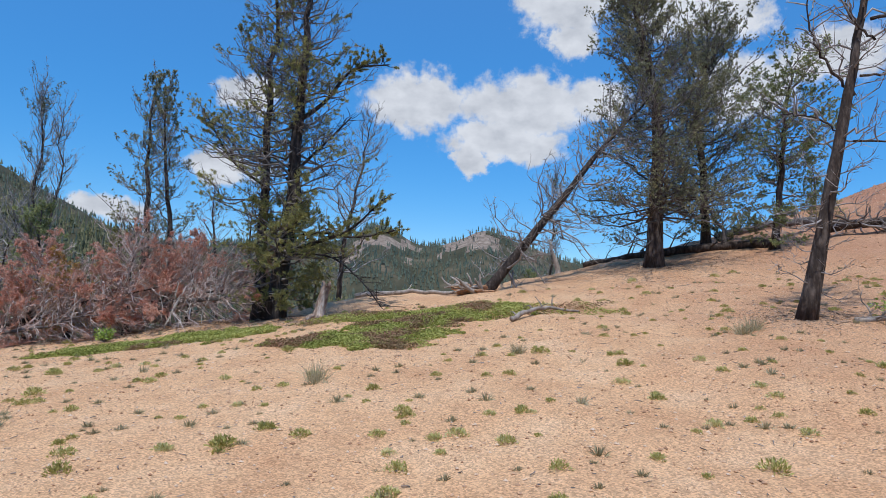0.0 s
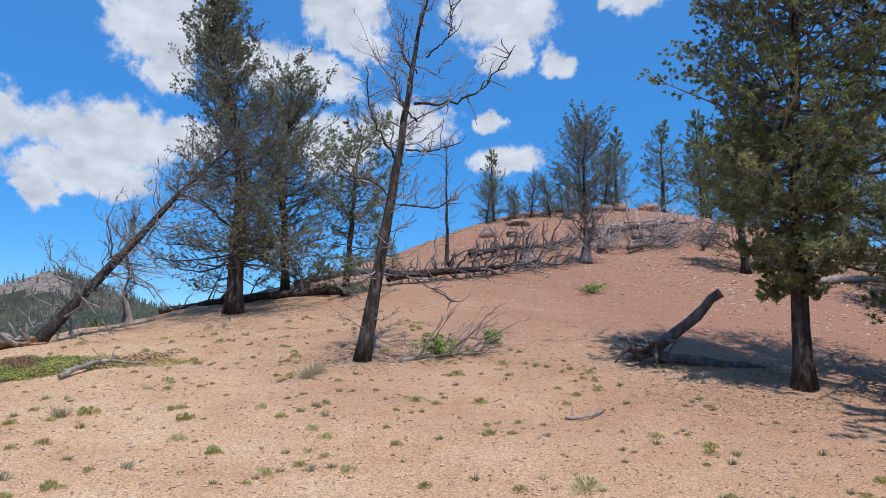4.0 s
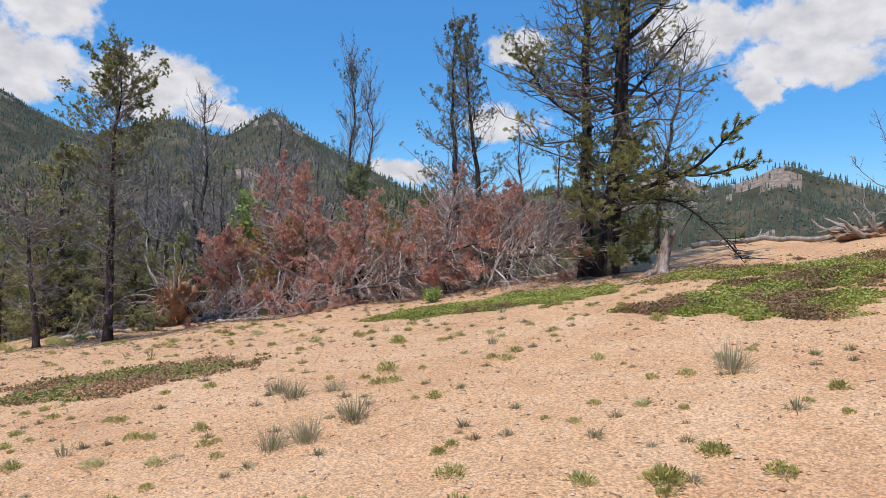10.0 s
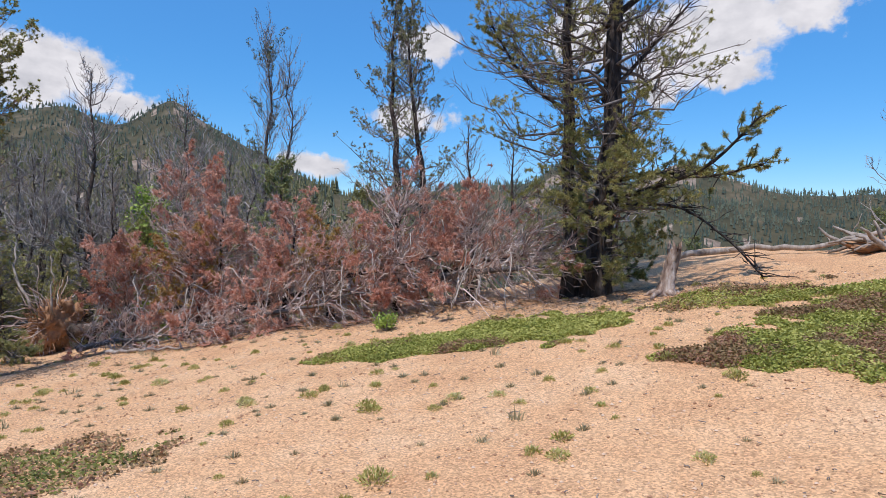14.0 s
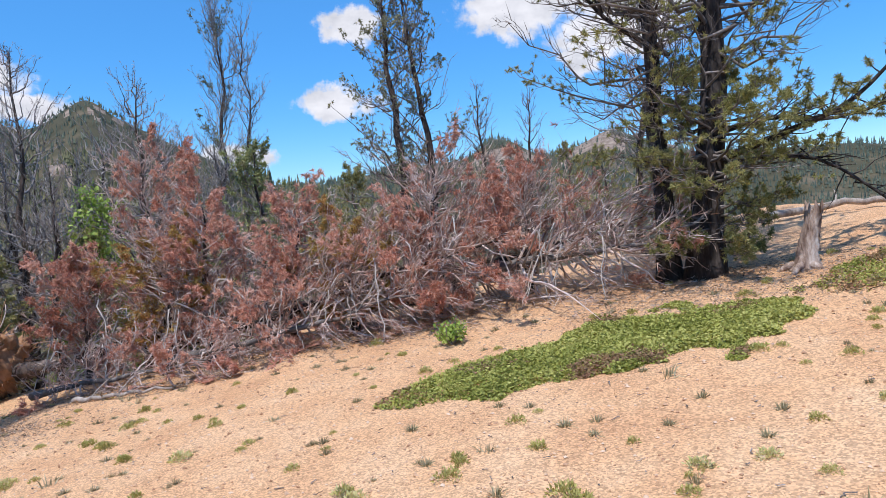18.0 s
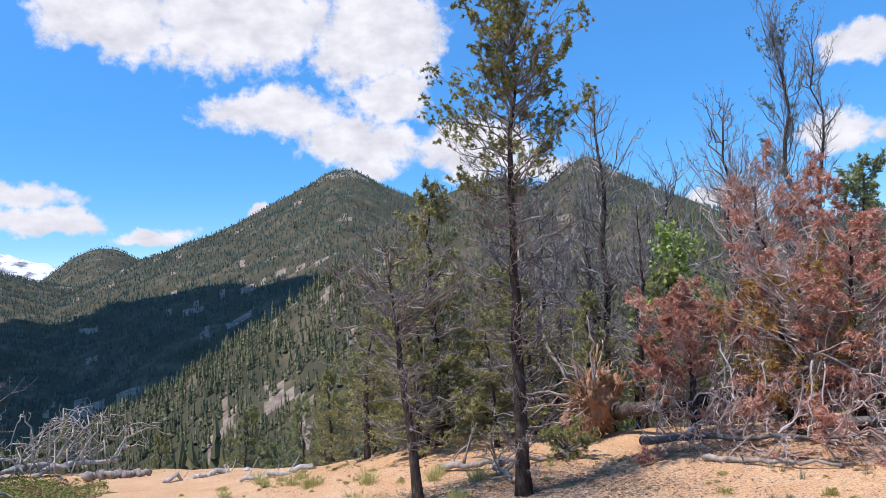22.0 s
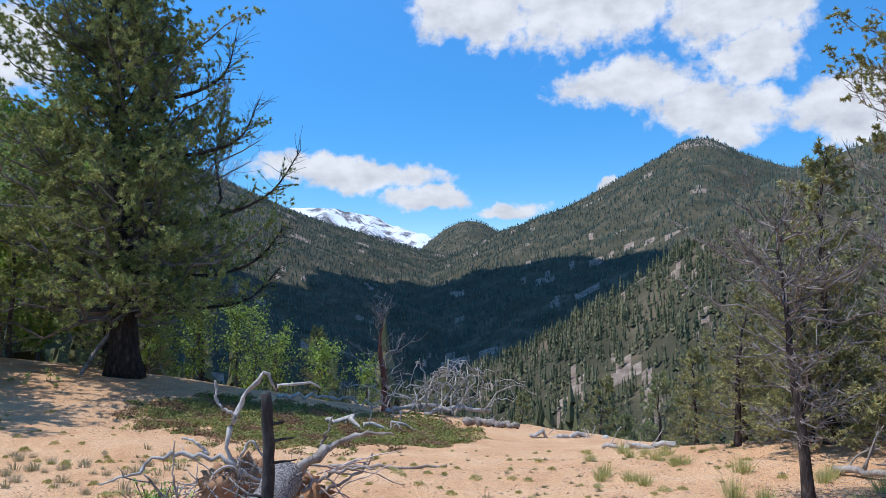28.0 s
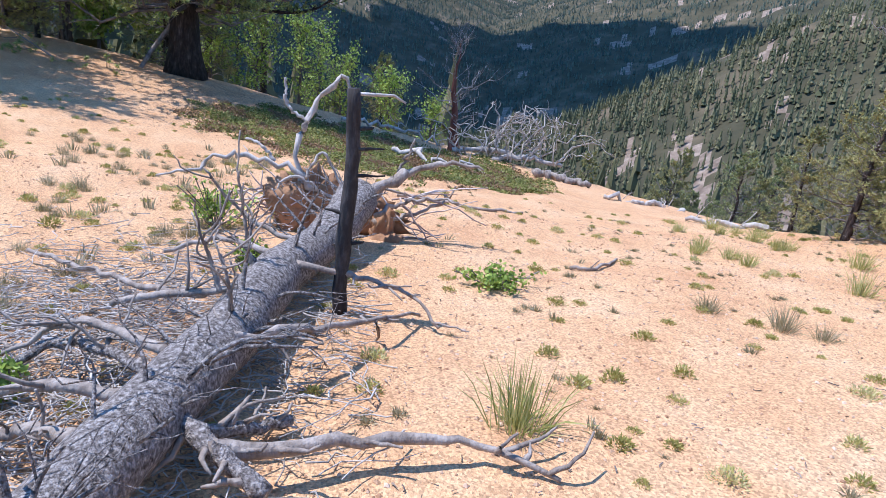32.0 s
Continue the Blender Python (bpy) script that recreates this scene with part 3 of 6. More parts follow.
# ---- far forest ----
def far_forest(name, count, low, high, bears, size, seed, layers, label, mat=HAZY_FAR_TREES):
    rng = np.random.default_rng(seed)
    r = np.sqrt(rng.uniform(low**2, high**2, count))
    b = np.radians(rng.uniform(bears[0], bears[1], count))
    x, y = CENTRE[0] - np.sin(b) * r, CENTRE[1] + np.cos(b) * r
    thin = waves(x, y, 90, 21, 4) + 0.5 * waves(x, y, 25, 22, 3)
    keep = ((thin < 0.75) | (rng.uniform(size=count) < 0.25)) & (~bare(x, y) | (rng.uniform(size=count) < 0.15))
    x, y = x[keep], y[keep]
    z = ground(x, y)
    keep = ~crag(x, y, z) | (rng.uniform(size=len(x)) < 0.12)
    x, y, z = x[keep], y[keep], z[keep]
    n = len(x)
    h = size * rng.uniform(0.4, 1.35, n)
    w = h * rng.uniform(0.11, 0.2, n) * (0.78 if layers > 3 else 1.0)
    V, T, base = [], [], 0
    sides = 5
    for k in range(layers):
        f0, f1 = 0.08 + 0.75 * k / layers, min(1.0, 0.08 + 0.75 * k / layers + 1.35 / (layers + 0.6))
        ww = w * (1 - 0.8 * k / layers)
        a0 = rng.uniform(0, 6.28, n)
        ang = a0[:, None] + 2 * np.pi * np.arange(sides) / sides
        rr = ww[:, None] * rng.uniform(0.5, 1.4, (n, sides))
        ring = np.stack([x[:, None] + rr * np.cos(ang), y[:, None] + rr * np.sin(ang), (z + h * f0)[:, None] + h[:, None] * rng.uniform(-0.05, 0.05, (n, sides))], -1)
        tip = np.stack([x + rng.normal(size=n) * 0.02 * h, y, z + h * f1], -1)
        V.append(np.concatenate([ring, tip[:, None]], 1).reshape(-1, 3))
        i = np.arange(n)[:, None] * (sides + 1) + base
        for s in range(sides):
            T.append(np.concatenate([i + s, i + (s + 1) % sides, i + sides], 1))
        base += n * (sides + 1)
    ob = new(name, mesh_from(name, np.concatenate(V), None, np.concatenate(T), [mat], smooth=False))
    return tagged(ob, label, "forest", kind="stuff")


far_forest("spur_forest", 19000, 75, 400, (5, 100), 6.8, 31, 4, "dense dark green conifers on the near valley slope", SPUR_TREES)
far_forest("slope_forest", 5200, 30, 135, (28, 125), 6.0, 35, 7, "green and olive conifers on the slope just below the knoll", SPUR_TREES)
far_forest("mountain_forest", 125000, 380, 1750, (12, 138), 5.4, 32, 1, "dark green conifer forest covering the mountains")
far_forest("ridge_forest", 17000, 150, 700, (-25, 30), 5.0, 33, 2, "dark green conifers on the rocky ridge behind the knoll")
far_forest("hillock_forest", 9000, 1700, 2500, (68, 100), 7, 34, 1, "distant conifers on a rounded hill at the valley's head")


# ---- clouds above the view, added to cast cloud shadows on the valley ----
CLOUD = surface("cloud_white", [(0.8, 0.8, 0.81), (0.86, 0.86, 0.86)], 0.01, 1.0, 0)


def cloud(x, y, z, size, seed):
    rng = np.random.default_rng(seed)
    some = []
    for k in range(9):
        p = rng.normal(size=3) * [0.45, 0.45, 0.08] * np.array(size)
        some.append(shifted(blob(seed + k, np.array(size) * rng.uniform(0.35, 0.6), 0.2), p))
    ob = new("cloud", mesh_from("cloud", *joined(*some), [CLOUD]))
    ob.location = (x, y, z)
    return tagged(ob, "white cumulus cloud above the view, added to shade the valley", "cloud", "valley clouds")


cloud(-830, -280, 860, (370, 215, 50), 501)
cloud(-717, -150, 880, (190, 100, 40), 503)


# ---- plants: how they grow ----
def along(P, s):
    """Points at the shares s of n paths of k points."""
    n, k, _ = P.shape
    f = np.clip(s, 0, 0.9999) * (k - 1)
    i = f.astype(int)
    w = (f - i)[..., None]
    rows = np.arange(n).reshape((n,) + (1,) * (s.ndim - 1))
    return P[rows, i] * (1 - w) + P[rows, np.minimum(i + 1, k - 1)] * w


def crown_share(kind, u):
    """How far limbs reach at the share u of the crown's height."""
    if kind == "cone":
        return 0.12 + 0.95 * (1 - u) ** 0.8 * np.clip(u * 6 + 0.7, 0, 1)
    if kind == "column":
        return 0.25 + 0.75 * np.sin(np.pi * np.clip(0.15 + 0.85 * (1 - u), 0, 1)) ** 0.6
    if kind == "open":
        return 0.3 + 0.8 * (1 - u) ** 0.6
    return 0.55 + 0.45 * np.sin(np.pi * u)


LIMB_COUNTS = {}  # seed: how many limbs, and the points of each by layer


def grow(seed, H, r0, lean=(0, 0), base=0.12, crown=1.5, kind="cone", limbs=60, twigs=8, subs=0, live=0.85, live_from=0.0, rise=(-0.1, 0.6), curl=0.25,
         tufts=3, nb=14, blade=(0.075, 0.0060), wobble=0.012, limb_r=1.0, twig_len=0.4, bow=0.0, sides=10, hang=0.0, pom=0.82, leafy=False, crook=0.045):
    """A conifer from its foot at the origin: trunk, branches and needles, each as V, Q, T."""
    rng = np.random.default_rng(seed)
    us = np.linspace(0, 1, 18)
    axis = np.zeros((18, 3))
    axis[:, :2] = np.outer(us * H, lean) + np.cumsum(rng.normal(size=(18, 2)), 0) * wobble * H * us[:, None]
    axis[:, 0] += bow * H * us**2
    axis[:, 2] = us * H
    rad = r0 * (1 - us) ** 0.95 * (1 + 0.4 * np.exp(-us * H / 0.2)) + 0.007
    trunk = tubes(axis[None], rad[None] * rng.uniform(0.95, 1.05, (1, 18)), sides, cap=True)
    n = limbs
    u = np.sort(rng.uniform(0, 1, n) ** 0.95)
    hgt = base + (0.985 - base) * u
    start = along(axis[None], hgt[None])[0]
    a = np.arange(n) * 2.399 + rng.normal(size=n) * 0.5
    L = crown * crown_share(kind, u) * rng.uniform(0.55, 1.15, n)
    el = rise[0] + (rise[1] - rise[0]) * u + rng.normal(size=n) * 0.18
    out = np.stack([np.cos(a), np.sin(a), np.zeros(n)], -1)
    s = np.linspace(0, 1, 7)
    shake = np.cumsum(rng.normal(size=(n, 7, 3)), 1) * crook
    shake[:, 0] = 0
    way = out * np.cos(el)[:, None] + np.array([0, 0, 1.0]) * np.sin(el)[:, None]
    P = start[:, None] + L[:, None, None] * (way[:, None] * s[:, None] + np.array([0, 0, 1.0]) * (curl * s**2)[:, None] + shake)
    lr = limb_r * (0.006 + 0.012 * L)[:, None] * (1 - 0.82 * s)
    wood = [tubes(P, lr, 5)]
    m = twigs
    st = rng.uniform(0.22, 1.0, (n, m))
    st[:, 0] = 1.0
    tstart = along(P, st)
    turn = rng.choice([-1, 1], (n, m)) * rng.uniform(0.35, 1.15, (n, m))
    turn[:, 0] = 0
    ta = a[:, None] + turn
    te = el[:, None] * 0.6 + curl + rng.normal(size=(n, m)) * 0.3
    tw = np.stack([np.cos(ta) * np.cos(te), np.sin(ta) * np.cos(te), np.sin(te)], -1)
    TL = np.maximum(L[:, None] * twig_len * (1.15 - 0.7 * st) * rng.uniform(0.5, 1.25, (n, m)), 0.1)
    s4 = np.linspace(0, 1, 4)
    tsh = np.cumsum(rng.normal(size=(n, m, 4, 3)), 2) * 0.07
    tsh[:, :, 0] = 0
    TP = tstart[:, :, None] + TL[..., None, None] * (tw[:, :, None] * s4[:, None] + np.array([0, 0, 0.22]) * (s4**2)[:, None] + tsh)
    TP = TP.reshape(-1, 4, 3)
    tr = (0.0035 + 0.006 * TL.reshape(-1, 1)) * (1 - 0.7 * s4) * (0.6 + 0.4 * limb_r)
    wood.append(tubes(TP, tr, 3))
    if subs:
        ss = rng.uniform(0.25, 1, (len(TP), subs))
        sp = along(TP, ss)
        sd = unit(np.repeat(tw.reshape(-1, 1, 3), subs, 1) + rng.normal(size=(len(TP), subs, 3)) * 0.75)
        sl = TL.reshape(-1, 1) * rng.uniform(0.25, 0.7, (len(TP), subs))
        tip = sp + sl[..., None] * (sd + [0, 0, 0.2])
        wide = unit(np.cross(sd, rng.normal(size=sd.shape))) * (0.0035 + 0.002 * rng.uniform(size=sl.shape)[..., None])
        V3 = np.stack([sp - wide, sp + wide, tip], 2).reshape(-1, 3)
        wood.append((V3, np.zeros((0, 4), int), np.arange(len(V3)).reshape(-1, 3)))
    LIMB_COUNTS[seed] = (n, [35, m * 12] + ([m * subs * 3] if subs else []))
    needle = None
    alive = (rng.uniform(size=n) < live) & (hgt >= live_from)
    pick = np.repeat(alive, m)
    if pick.any():
        Q = TP[pick]
        ns = rng.uniform(pom, 1.0, (len(Q), tufts))
        ns[:, 0] = 1.0
        C = along(Q, ns).reshape(-1, 3)
        D = unit(np.repeat(unit(Q[:, -1] - Q[:, 0]), tufts, 0) - [0, 0, hang])
        if leafy and subs:
            C = np.concatenate([C, tip[pick].reshape(-1, 3)])
            D = np.concatenate([D, unit(sd[pick].reshape(-1, 3) - [0, 0, hang])])
        needle = blades(rng, C, D, nb, blade[0], blade[1], *((1.1, 0.35, 0.35) if pom > 0.6 else (0.8, 0.7, 0.9)))
    return trunk, joined(*wood), needle


def split(wood, counts):
    """The branchwork limb by limb: counts gives the points of each limb's tube, twigs and side twigs, layer by layer."""
    V, Q, T = wood
    owner, n = [], counts[0]
    for per_limb in counts[1]:
        owner.append(np.repeat(np.arange(n), per_limb))
    owner = np.concatenate(owner)
    for k in range(n):
        vs = np.nonzero(owner == k)[0]
        fresh = np.full(len(V), -1)
        fresh[vs] = np.arange(len(vs))
        yield V[vs], fresh[Q[owner[Q[:, 0]] == k]], fresh[T[owner[T[:, 0]] == k]]


def stand(name, x, y, label, category, data, bark=BARK, twig=TWIG, needle=NEEDLES, group="", sink=0.05, z=None, limbs=None):
    """A standing tree on the ground."""
    ob = thing(name, (x, y, (gz(x, y) if z is None else z) - sink), label, category, group)
    trunk, wood, green = data
    part("trunk", trunk, bark, ob)
    if limbs:
        for piece in split(wood, LIMB_COUNTS[limbs]):
            part("branch", piece, twig, ob)
    else:
        part("branchwork", wood, twig, ob)
    if green is not None:
        part("foliage", green, needle, ob)
    return ob


def lay(data, base, way, roll=0.0, floor=True):
    """Turns a grown tree so that its trunk lies along way from base, in world places less the base; nothing sinks below the ground."""
    way = Vector(way).normalized()
    q = way.to_track_quat("Z", "Y").to_matrix() @ Matrix.Rotation(roll, 3, "Z")
    R3, out = np.array(q), []
    for piece in data:
        if piece is None:
            out.append(None)
            continue
        V, Q, T = piece
        W = V @ R3.T + np.array(base)
        if floor:
            g = ground(W[:, 0], W[:, 1])
            low = W[:, 2] - g
            W[:, 2] = np.where(low < 0.03, g + 0.03 + 0.08 * np.abs(low) ** 0.5 * (np.sin(W[:, 0] * 9) * 0.5 + 0.5), W[:, 2])
        out.append((W - np.array(base), Q, T))
    return out


def fallen(name, x, y, x2, y2, label, data_args, lift=0.2, rise=0.05, roll=0.0, bark=GREY_BARK, twig=RED_TWIG, needle=RED_NEEDLES, group=""):
    z0, z1 = gz(x, y) + lift, gz(x2, y2) + lift + rise
    way = Vector((x2 - x, y2 - y, z1 - z0))
    data = lay(grow(H=way.length, **data_args), (x, y, z0), way, roll)
    ob = thing(name, (x, y, z0), label, "fallen tree", group)
    part("trunk", data[0], bark, ob)
    part("branchwork", data[1], twig, ob)
    if data[2] is not None:
        part("foliage", data[2], needle, ob)
    return ob


def spline(points, k=10):
    P = np.array(points, float)
    t = np.arange(len(P))
    s = np.linspace(0, len(P) - 1, k)
    out = []
    for c in range(P.shape[1]):
        out.append(bent(s, list(zip(t, P[:, c]))))
    return np.stack(out, -1)


def limb(points, r0, r1, k=12, sides=7, knots=0.0, seed=0, crook=1.0):
    """One bent limb through the points, with a knobbly surface."""
    rng = np.random.default_rng(seed)
    P = spline(points, k)
    P[1:-1] += rng.normal(size=(k - 2, 3)) * crook * min(0.016 * np.linalg.norm(P[-1] - P[0]), 0.03)
    rad = np.linspace(r0, r1, k) * (1 + knots * rng.normal(size=k))
    return tubes(P[None], np.abs(rad)[None] + 0.002, sides, cap=True)


# ---- standing trees round the knoll ----
twin = grow(101, 8.2, 0.165, (0.07, 0), 0.27, 1.35, "open", 130, 11, 3, 0.42, 0.0, (-0.15, 0.6), 0.3, tufts=1, nb=26, blade=(0.05, 0.0042), limb_r=1.0, leafy=True, crook=0.075)
stand("limber_pine", -3.06, 12.4, "tall dark-barked pine with tufted yellow-green needles, stump beside it", "tree", twin, bark=DEEP_BARK, twig=DEEP_TWIG, needle=YELLOW_NEEDLES, limbs=101)
stand("limber_pine", -3.4, 12.58, "slender half-bare pine growing against a thicker trunk", "tree",
      grow(102, 7.8, 0.11, (-0.03, 0), 0.24, 1.15, "open", 110, 12, 4, 0.3, 0.2, (-0.05, 0.8), 0.3, tufts=1, nb=26, blade=(0.05, 0.0042), limb_r=0.9, leafy=True, crook=0.075), bark=DEEP_BARK, twig=DEEP_TWIG, needle=YELLOW_NEEDLES, limbs=102)
# the low limb that reaches out over the stump, and the dense low skirt
arm = thing("limber_pine", (-3.0, 12.25, gz(-3.0, 12.25) - 0.03), "low spreading pine with dense green skirt and one long limb", "tree")
low = grow(103, 2.2, 0.07, (0.05, 0.0), 0.08, 1.0, "round", 70, 11, 3, 0.85, 0.0, (-0.3, 0.3), 0.2, tufts=1, nb=28, blade=(0.055, 0.0046), leafy=True)
part("trunk", low[0], DEEP_BARK, arm), part("branchwork", low[1], DEEP_TWIG, arm), part("foliage", low[2], YELLOW_NEEDLES, arm)


def reach(points, r0, seed, live, count=44, spread=0.34, tip=1.1):
    """A long limb through the points, its twigs, and tufts on its outer part."""
    rng = np.random.default_rng(seed)
    P = spline(points, 14)
    s = rng.uniform(0.3, 1, count)
    st = along(P[None], s[None])[0]
    d = unit(rng.normal(size=(count, 3)) * [1, 1, 0.5] + unit(P[-1] - P[0]) * 0.8 + [0, 0, 0.35])
    L = spread * rng.uniform(0.5, 1.3, count)
    s4 = np.linspace(0, 1, 4)
    TP = st[:, None] + L[:, None, None] * (d[:, None] * s4[:, None] + np.cumsum(rng.normal(size=(count, 4, 3)), 1) * 0.05)
    wood = joined(tubes(P[None], np.linspace(r0, 0.012, 14)[None], 7), tubes(TP, 0.008 * (1 - 0.6 * s4)[None] * np.ones((count, 1)), 4))
    leafed = (s > 1 - live) & (s < tip)
    C = along(TP, rng.uniform(0.5, 1, (count, 5)))[leafed].reshape(-1, 3)
    D = np.repeat(unit(TP[:, -1] - TP[:, 0])[leafed], 5, 0)
    return wood, (blades(rng, C, D, 34, 0.056, 0.0048, 1.1, 0.35, 0.35) if len(C) else None)


for k, (pts, r0, live) in enumerate((([(0.0, 0.1, 1.2), (0.7, -0.1, 1.45), (1.3, -0.2, 1.7), (1.85, -0.3, 2.25)], 0.045, 0.6), ([(0.0, 0.1, 1.5), (0.7, 0.2, 1.65), (1.3, 0.3, 1.6), (2.0, 0.4, 1.75)], 0.035, 0.3),
                                     ([(0.0, 0.15, 3.6), (0.6, 0.2, 4.1), (1.1, 0.2, 4.75), (1.8, 0.1, 4.85)], 0.05, 0.65), ([(0.0, 0.15, 2.6), (0.6, 0.3, 3.3), (1.1, 0.4, 3.9)], 0.035, 0.0),
                                     ([(0.0, 0.1, 1.2), (0.9, -0.1, 1.2), (1.5, -0.2, 0.8), (1.9, -0.3, 0.35)], 0.018, 0.0), ([(-0.3, 0.2, 2.4), (-1.0, 0.1, 2.9), (-1.5, 0.0, 3.7)], 0.03, 0.3))):
    wood, green = reach(pts, r0, 600 + k, live)
    limb_ob = part("branch", wood, DEEP_BARK, arm, "long crooked limb")
    if green is not None:
        part("foliage", green, YELLOW_NEEDLES, limb_ob, "yellow-green needle tufts")
stand("dead_tree", -3.0, 19.4, "bare dead tree with fine upswept grey branches", "tree",
      grow(104, 7.0 - gz(-3.0, 19.4), 0.085, (-0.01, 0), 0.2, 1.35, "open", 70, 10, 4, 0, rise=(0.0, 0.9), curl=0.35, crook=0.07), twig=DARK_TWIG, limbs=104)

stand("pine", 4.35, 14.1, "broad grey-green pine with a dense skirt and sparse top", "tree",
      grow(111, 7.9, 0.17, (0.02, 0), 0.1, 1.6, "cone", 230, 13, 4, 0.9, 0.0, (-0.2, 0.8), 0.35, tufts=1, nb=12, blade=(0.047, 0.0078), limb_r=1.0, leafy=True, crook=0.06), twig=DEEP_TWIG, needle=GREY_NEEDLES)
stand("pine", 6.0, 15.6, "bushy grey-green pine behind a larger one", "tree",
      grow(112, 5.4, 0.11, (0.03, 0), 0.05, 1.45, "round", 150, 11, 4, 0.85, 0.0, (-0.1, 0.9), 0.35, tufts=1, nb=12, blade=(0.047, 0.0084), leafy=True, crook=0.06), twig=DEEP_TWIG, needle=GREY_NEEDLES)
stand("pine", 7.1, 14.6, "small dark pine rising behind a fallen log", "tree",
      grow(113, 4.3, 0.085, (0.05, -0.02), 0.06, 1.15, "round", 90, 10, 4, 0.95, 0.0, (-0.25, 0.6), 0.3, tufts=1, nb=15, blade=(0.047, 0.0081), leafy=True), needle=NEEDLES, limbs=113)
candelabra = stand("dead_tree", 4.42, 8.3, "leaning dead tree with dark trunk and bare crooked limbs", "tree",
                   grow(114, 5.9, 0.1, (0.15, -0.08), 0.06, 0.95, "round", 58, 9, 3, 0, rise=(-0.35, 0.75), curl=0.35, limb_r=0.85, wobble=0.004, crook=0.05), twig=DARK_TWIG, limbs=114)
# its long sweeping limbs: way out from the foot and height
for k, (pts, r0) in enumerate(((((0.74, 3.7), (1.25, 3.74), (1.7, 3.88), (1.95, 4.1), (2.2, 4.5)), 0.04), (((0.62, 2.8), (0.3, 3.15), (0.05, 3.6), (-0.06, 4.25)), 0.04), (((0.74, 3.4), (0.46, 3.72), (0.42, 4.2)), 0.028),
                               (((0.6, 3.0), (1.05, 3.02), (1.5, 3.15)), 0.028), (((0.5, 2.3), (0.15, 2.55), (-0.3, 2.62)), 0.024), (((0.5, 2.2), (0.95, 2.15), (1.35, 2.3)), 0.022), (((0.3, 1.3), (0.8, 1.15), (1.4, 0.85)), 0.02),
                               (((0.85, 4.2), (0.6, 4.5), (0.6, 5.0)), 0.022), (((0.9, 4.4), (1.2, 4.7), (1.25, 5.2)), 0.022))):
    P = [np.array([0.8 * w, -0.5 * w + 0.12 * math.sin(k * 2.0 + q), h]) for q, (w, h) in enumerate(pts)]
    stem = part("branch", limb(P, 0.5 * r0, 0.005, 18, 7, 0.06, 700 + k, 0.7), BARK, candelabra, "long sweeping bare limb")
    r5, A, side = np.random.default_rng(720 + k), spline(P, 30), []
    for q in range(14):
        i = r5.integers(8, 29)
        d = unit(unit(A[-1] - A[0]) * 0.6 + r5.normal(size=3) * 0.6 + [0, 0, 0.4]) * r5.uniform(0.12, 0.45)
        side.append(limb([A[i], A[i] + d * 0.5 + r5.normal(size=3) * 0.03, A[i] + d], 0.009, 0.003, 7, 4, 0.12, q))
    part("twigwork", joined(*side), DARK_TWIG, stem)
stand("dead_tree", 11.8, 17.3, "thin bare dead pole tree on the hillside", "tree",
      grow(115, 3.9, 0.06, (0.01, 0), 0.12, 0.6, "open", 40, 6, 2, 0, rise=(0.0, 0.8)), twig=DARK_TWIG)
lean = grow(116, 6.3, 0.105, (0, 0), 0.1, 1.25, "open", 110, 10, 4, 0, rise=(-0.2, 0.8), curl=0.35, limb_r=1.1, wobble=0.004, crook=0.07)
lean = lay(lean, (0.78, 13.4, 1.72), (3.55, 0.45, 4.75), 0.6, floor=False)
leaner = thing("leaning_dead_tree", (0.78, 13.4, 1.72), "grey dead tree leaning steeply with upturned roots", "tree")
part("trunk", lean[0], BARK, leaner)
for piece in split(lean[1], LIMB_COUNTS[116]):
    part("branch", piece, DARK_TWIG, leaner)
rng = np.random.default_rng(117)
some = []
for k in range(14):
    b = rng.uniform(2.2, 4.6)
    l = rng.uniform(0.5, 1.2)
    some.append(limb([(0, 0, 0.02), (math.cos(b) * l * 0.5, math.sin(b) * 0.3 * l, 0.12 + rng.uniform(-0.05, 0.12)), (math.cos(b) * l, math.sin(b) * 0.5 * l, rng.uniform(0.0, 0.45))], 0.07, 0.012, 8, 5, 0.1, k))
for piece in some:
    part("root", piece, SILVER, leaner, "splintered grey roots")
part("root_soil", shifted(clod(118, (0.4, 0.3, 0.14)), (-0.1, 0, 0.05)), SOIL, leaner, "red-brown soil clump")

stand("pine", 8.52, 4.55, "dense dark green pine casting shade on the slope", "tree",
      grow(121, 6.8, 0.115, (0.0, 0), 0.19, 1.4, "column", 250, 12, 4, 0.95, 0.0, (-0.35, 0.7), 0.3, tufts=1, nb=16, blade=(0.052, 0.0095), leafy=True), needle=NEEDLES)
stand("pine", 10.2, 3.4, "large open-branched dark pine beside a gnarled stump", "tree",
      grow(122, 8.4, 0.18, (0.0, 0), 0.1, 2.4, "round", 110, 11, 3, 0.6, 0.1, (-0.3, 0.7), 0.3, tufts=1, nb=19, blade=(0.052, 0.0092), limb_r=1.3, leafy=True, crook=0.08), bark=DEEP_BARK, twig=DEEP_TWIG, needle=NEEDLES, limbs=122)
# unseen pine, added with a dense crown to shade the slope
shade = grow(123, 8.3, 0.2, (0.0, 0), 0.15, 2.1, "column", 170, 12, 0, 0.92, 0.0, (-0.2, 0.6), 0.3, tufts=4, nb=26, blade=(0.1, 0.014), pom=0.3)
shade_tree = stand("pine", 8.2, -0.8, "dark green pine beside the view, added to cast shade", "tree", shade, needle=NEEDLES)
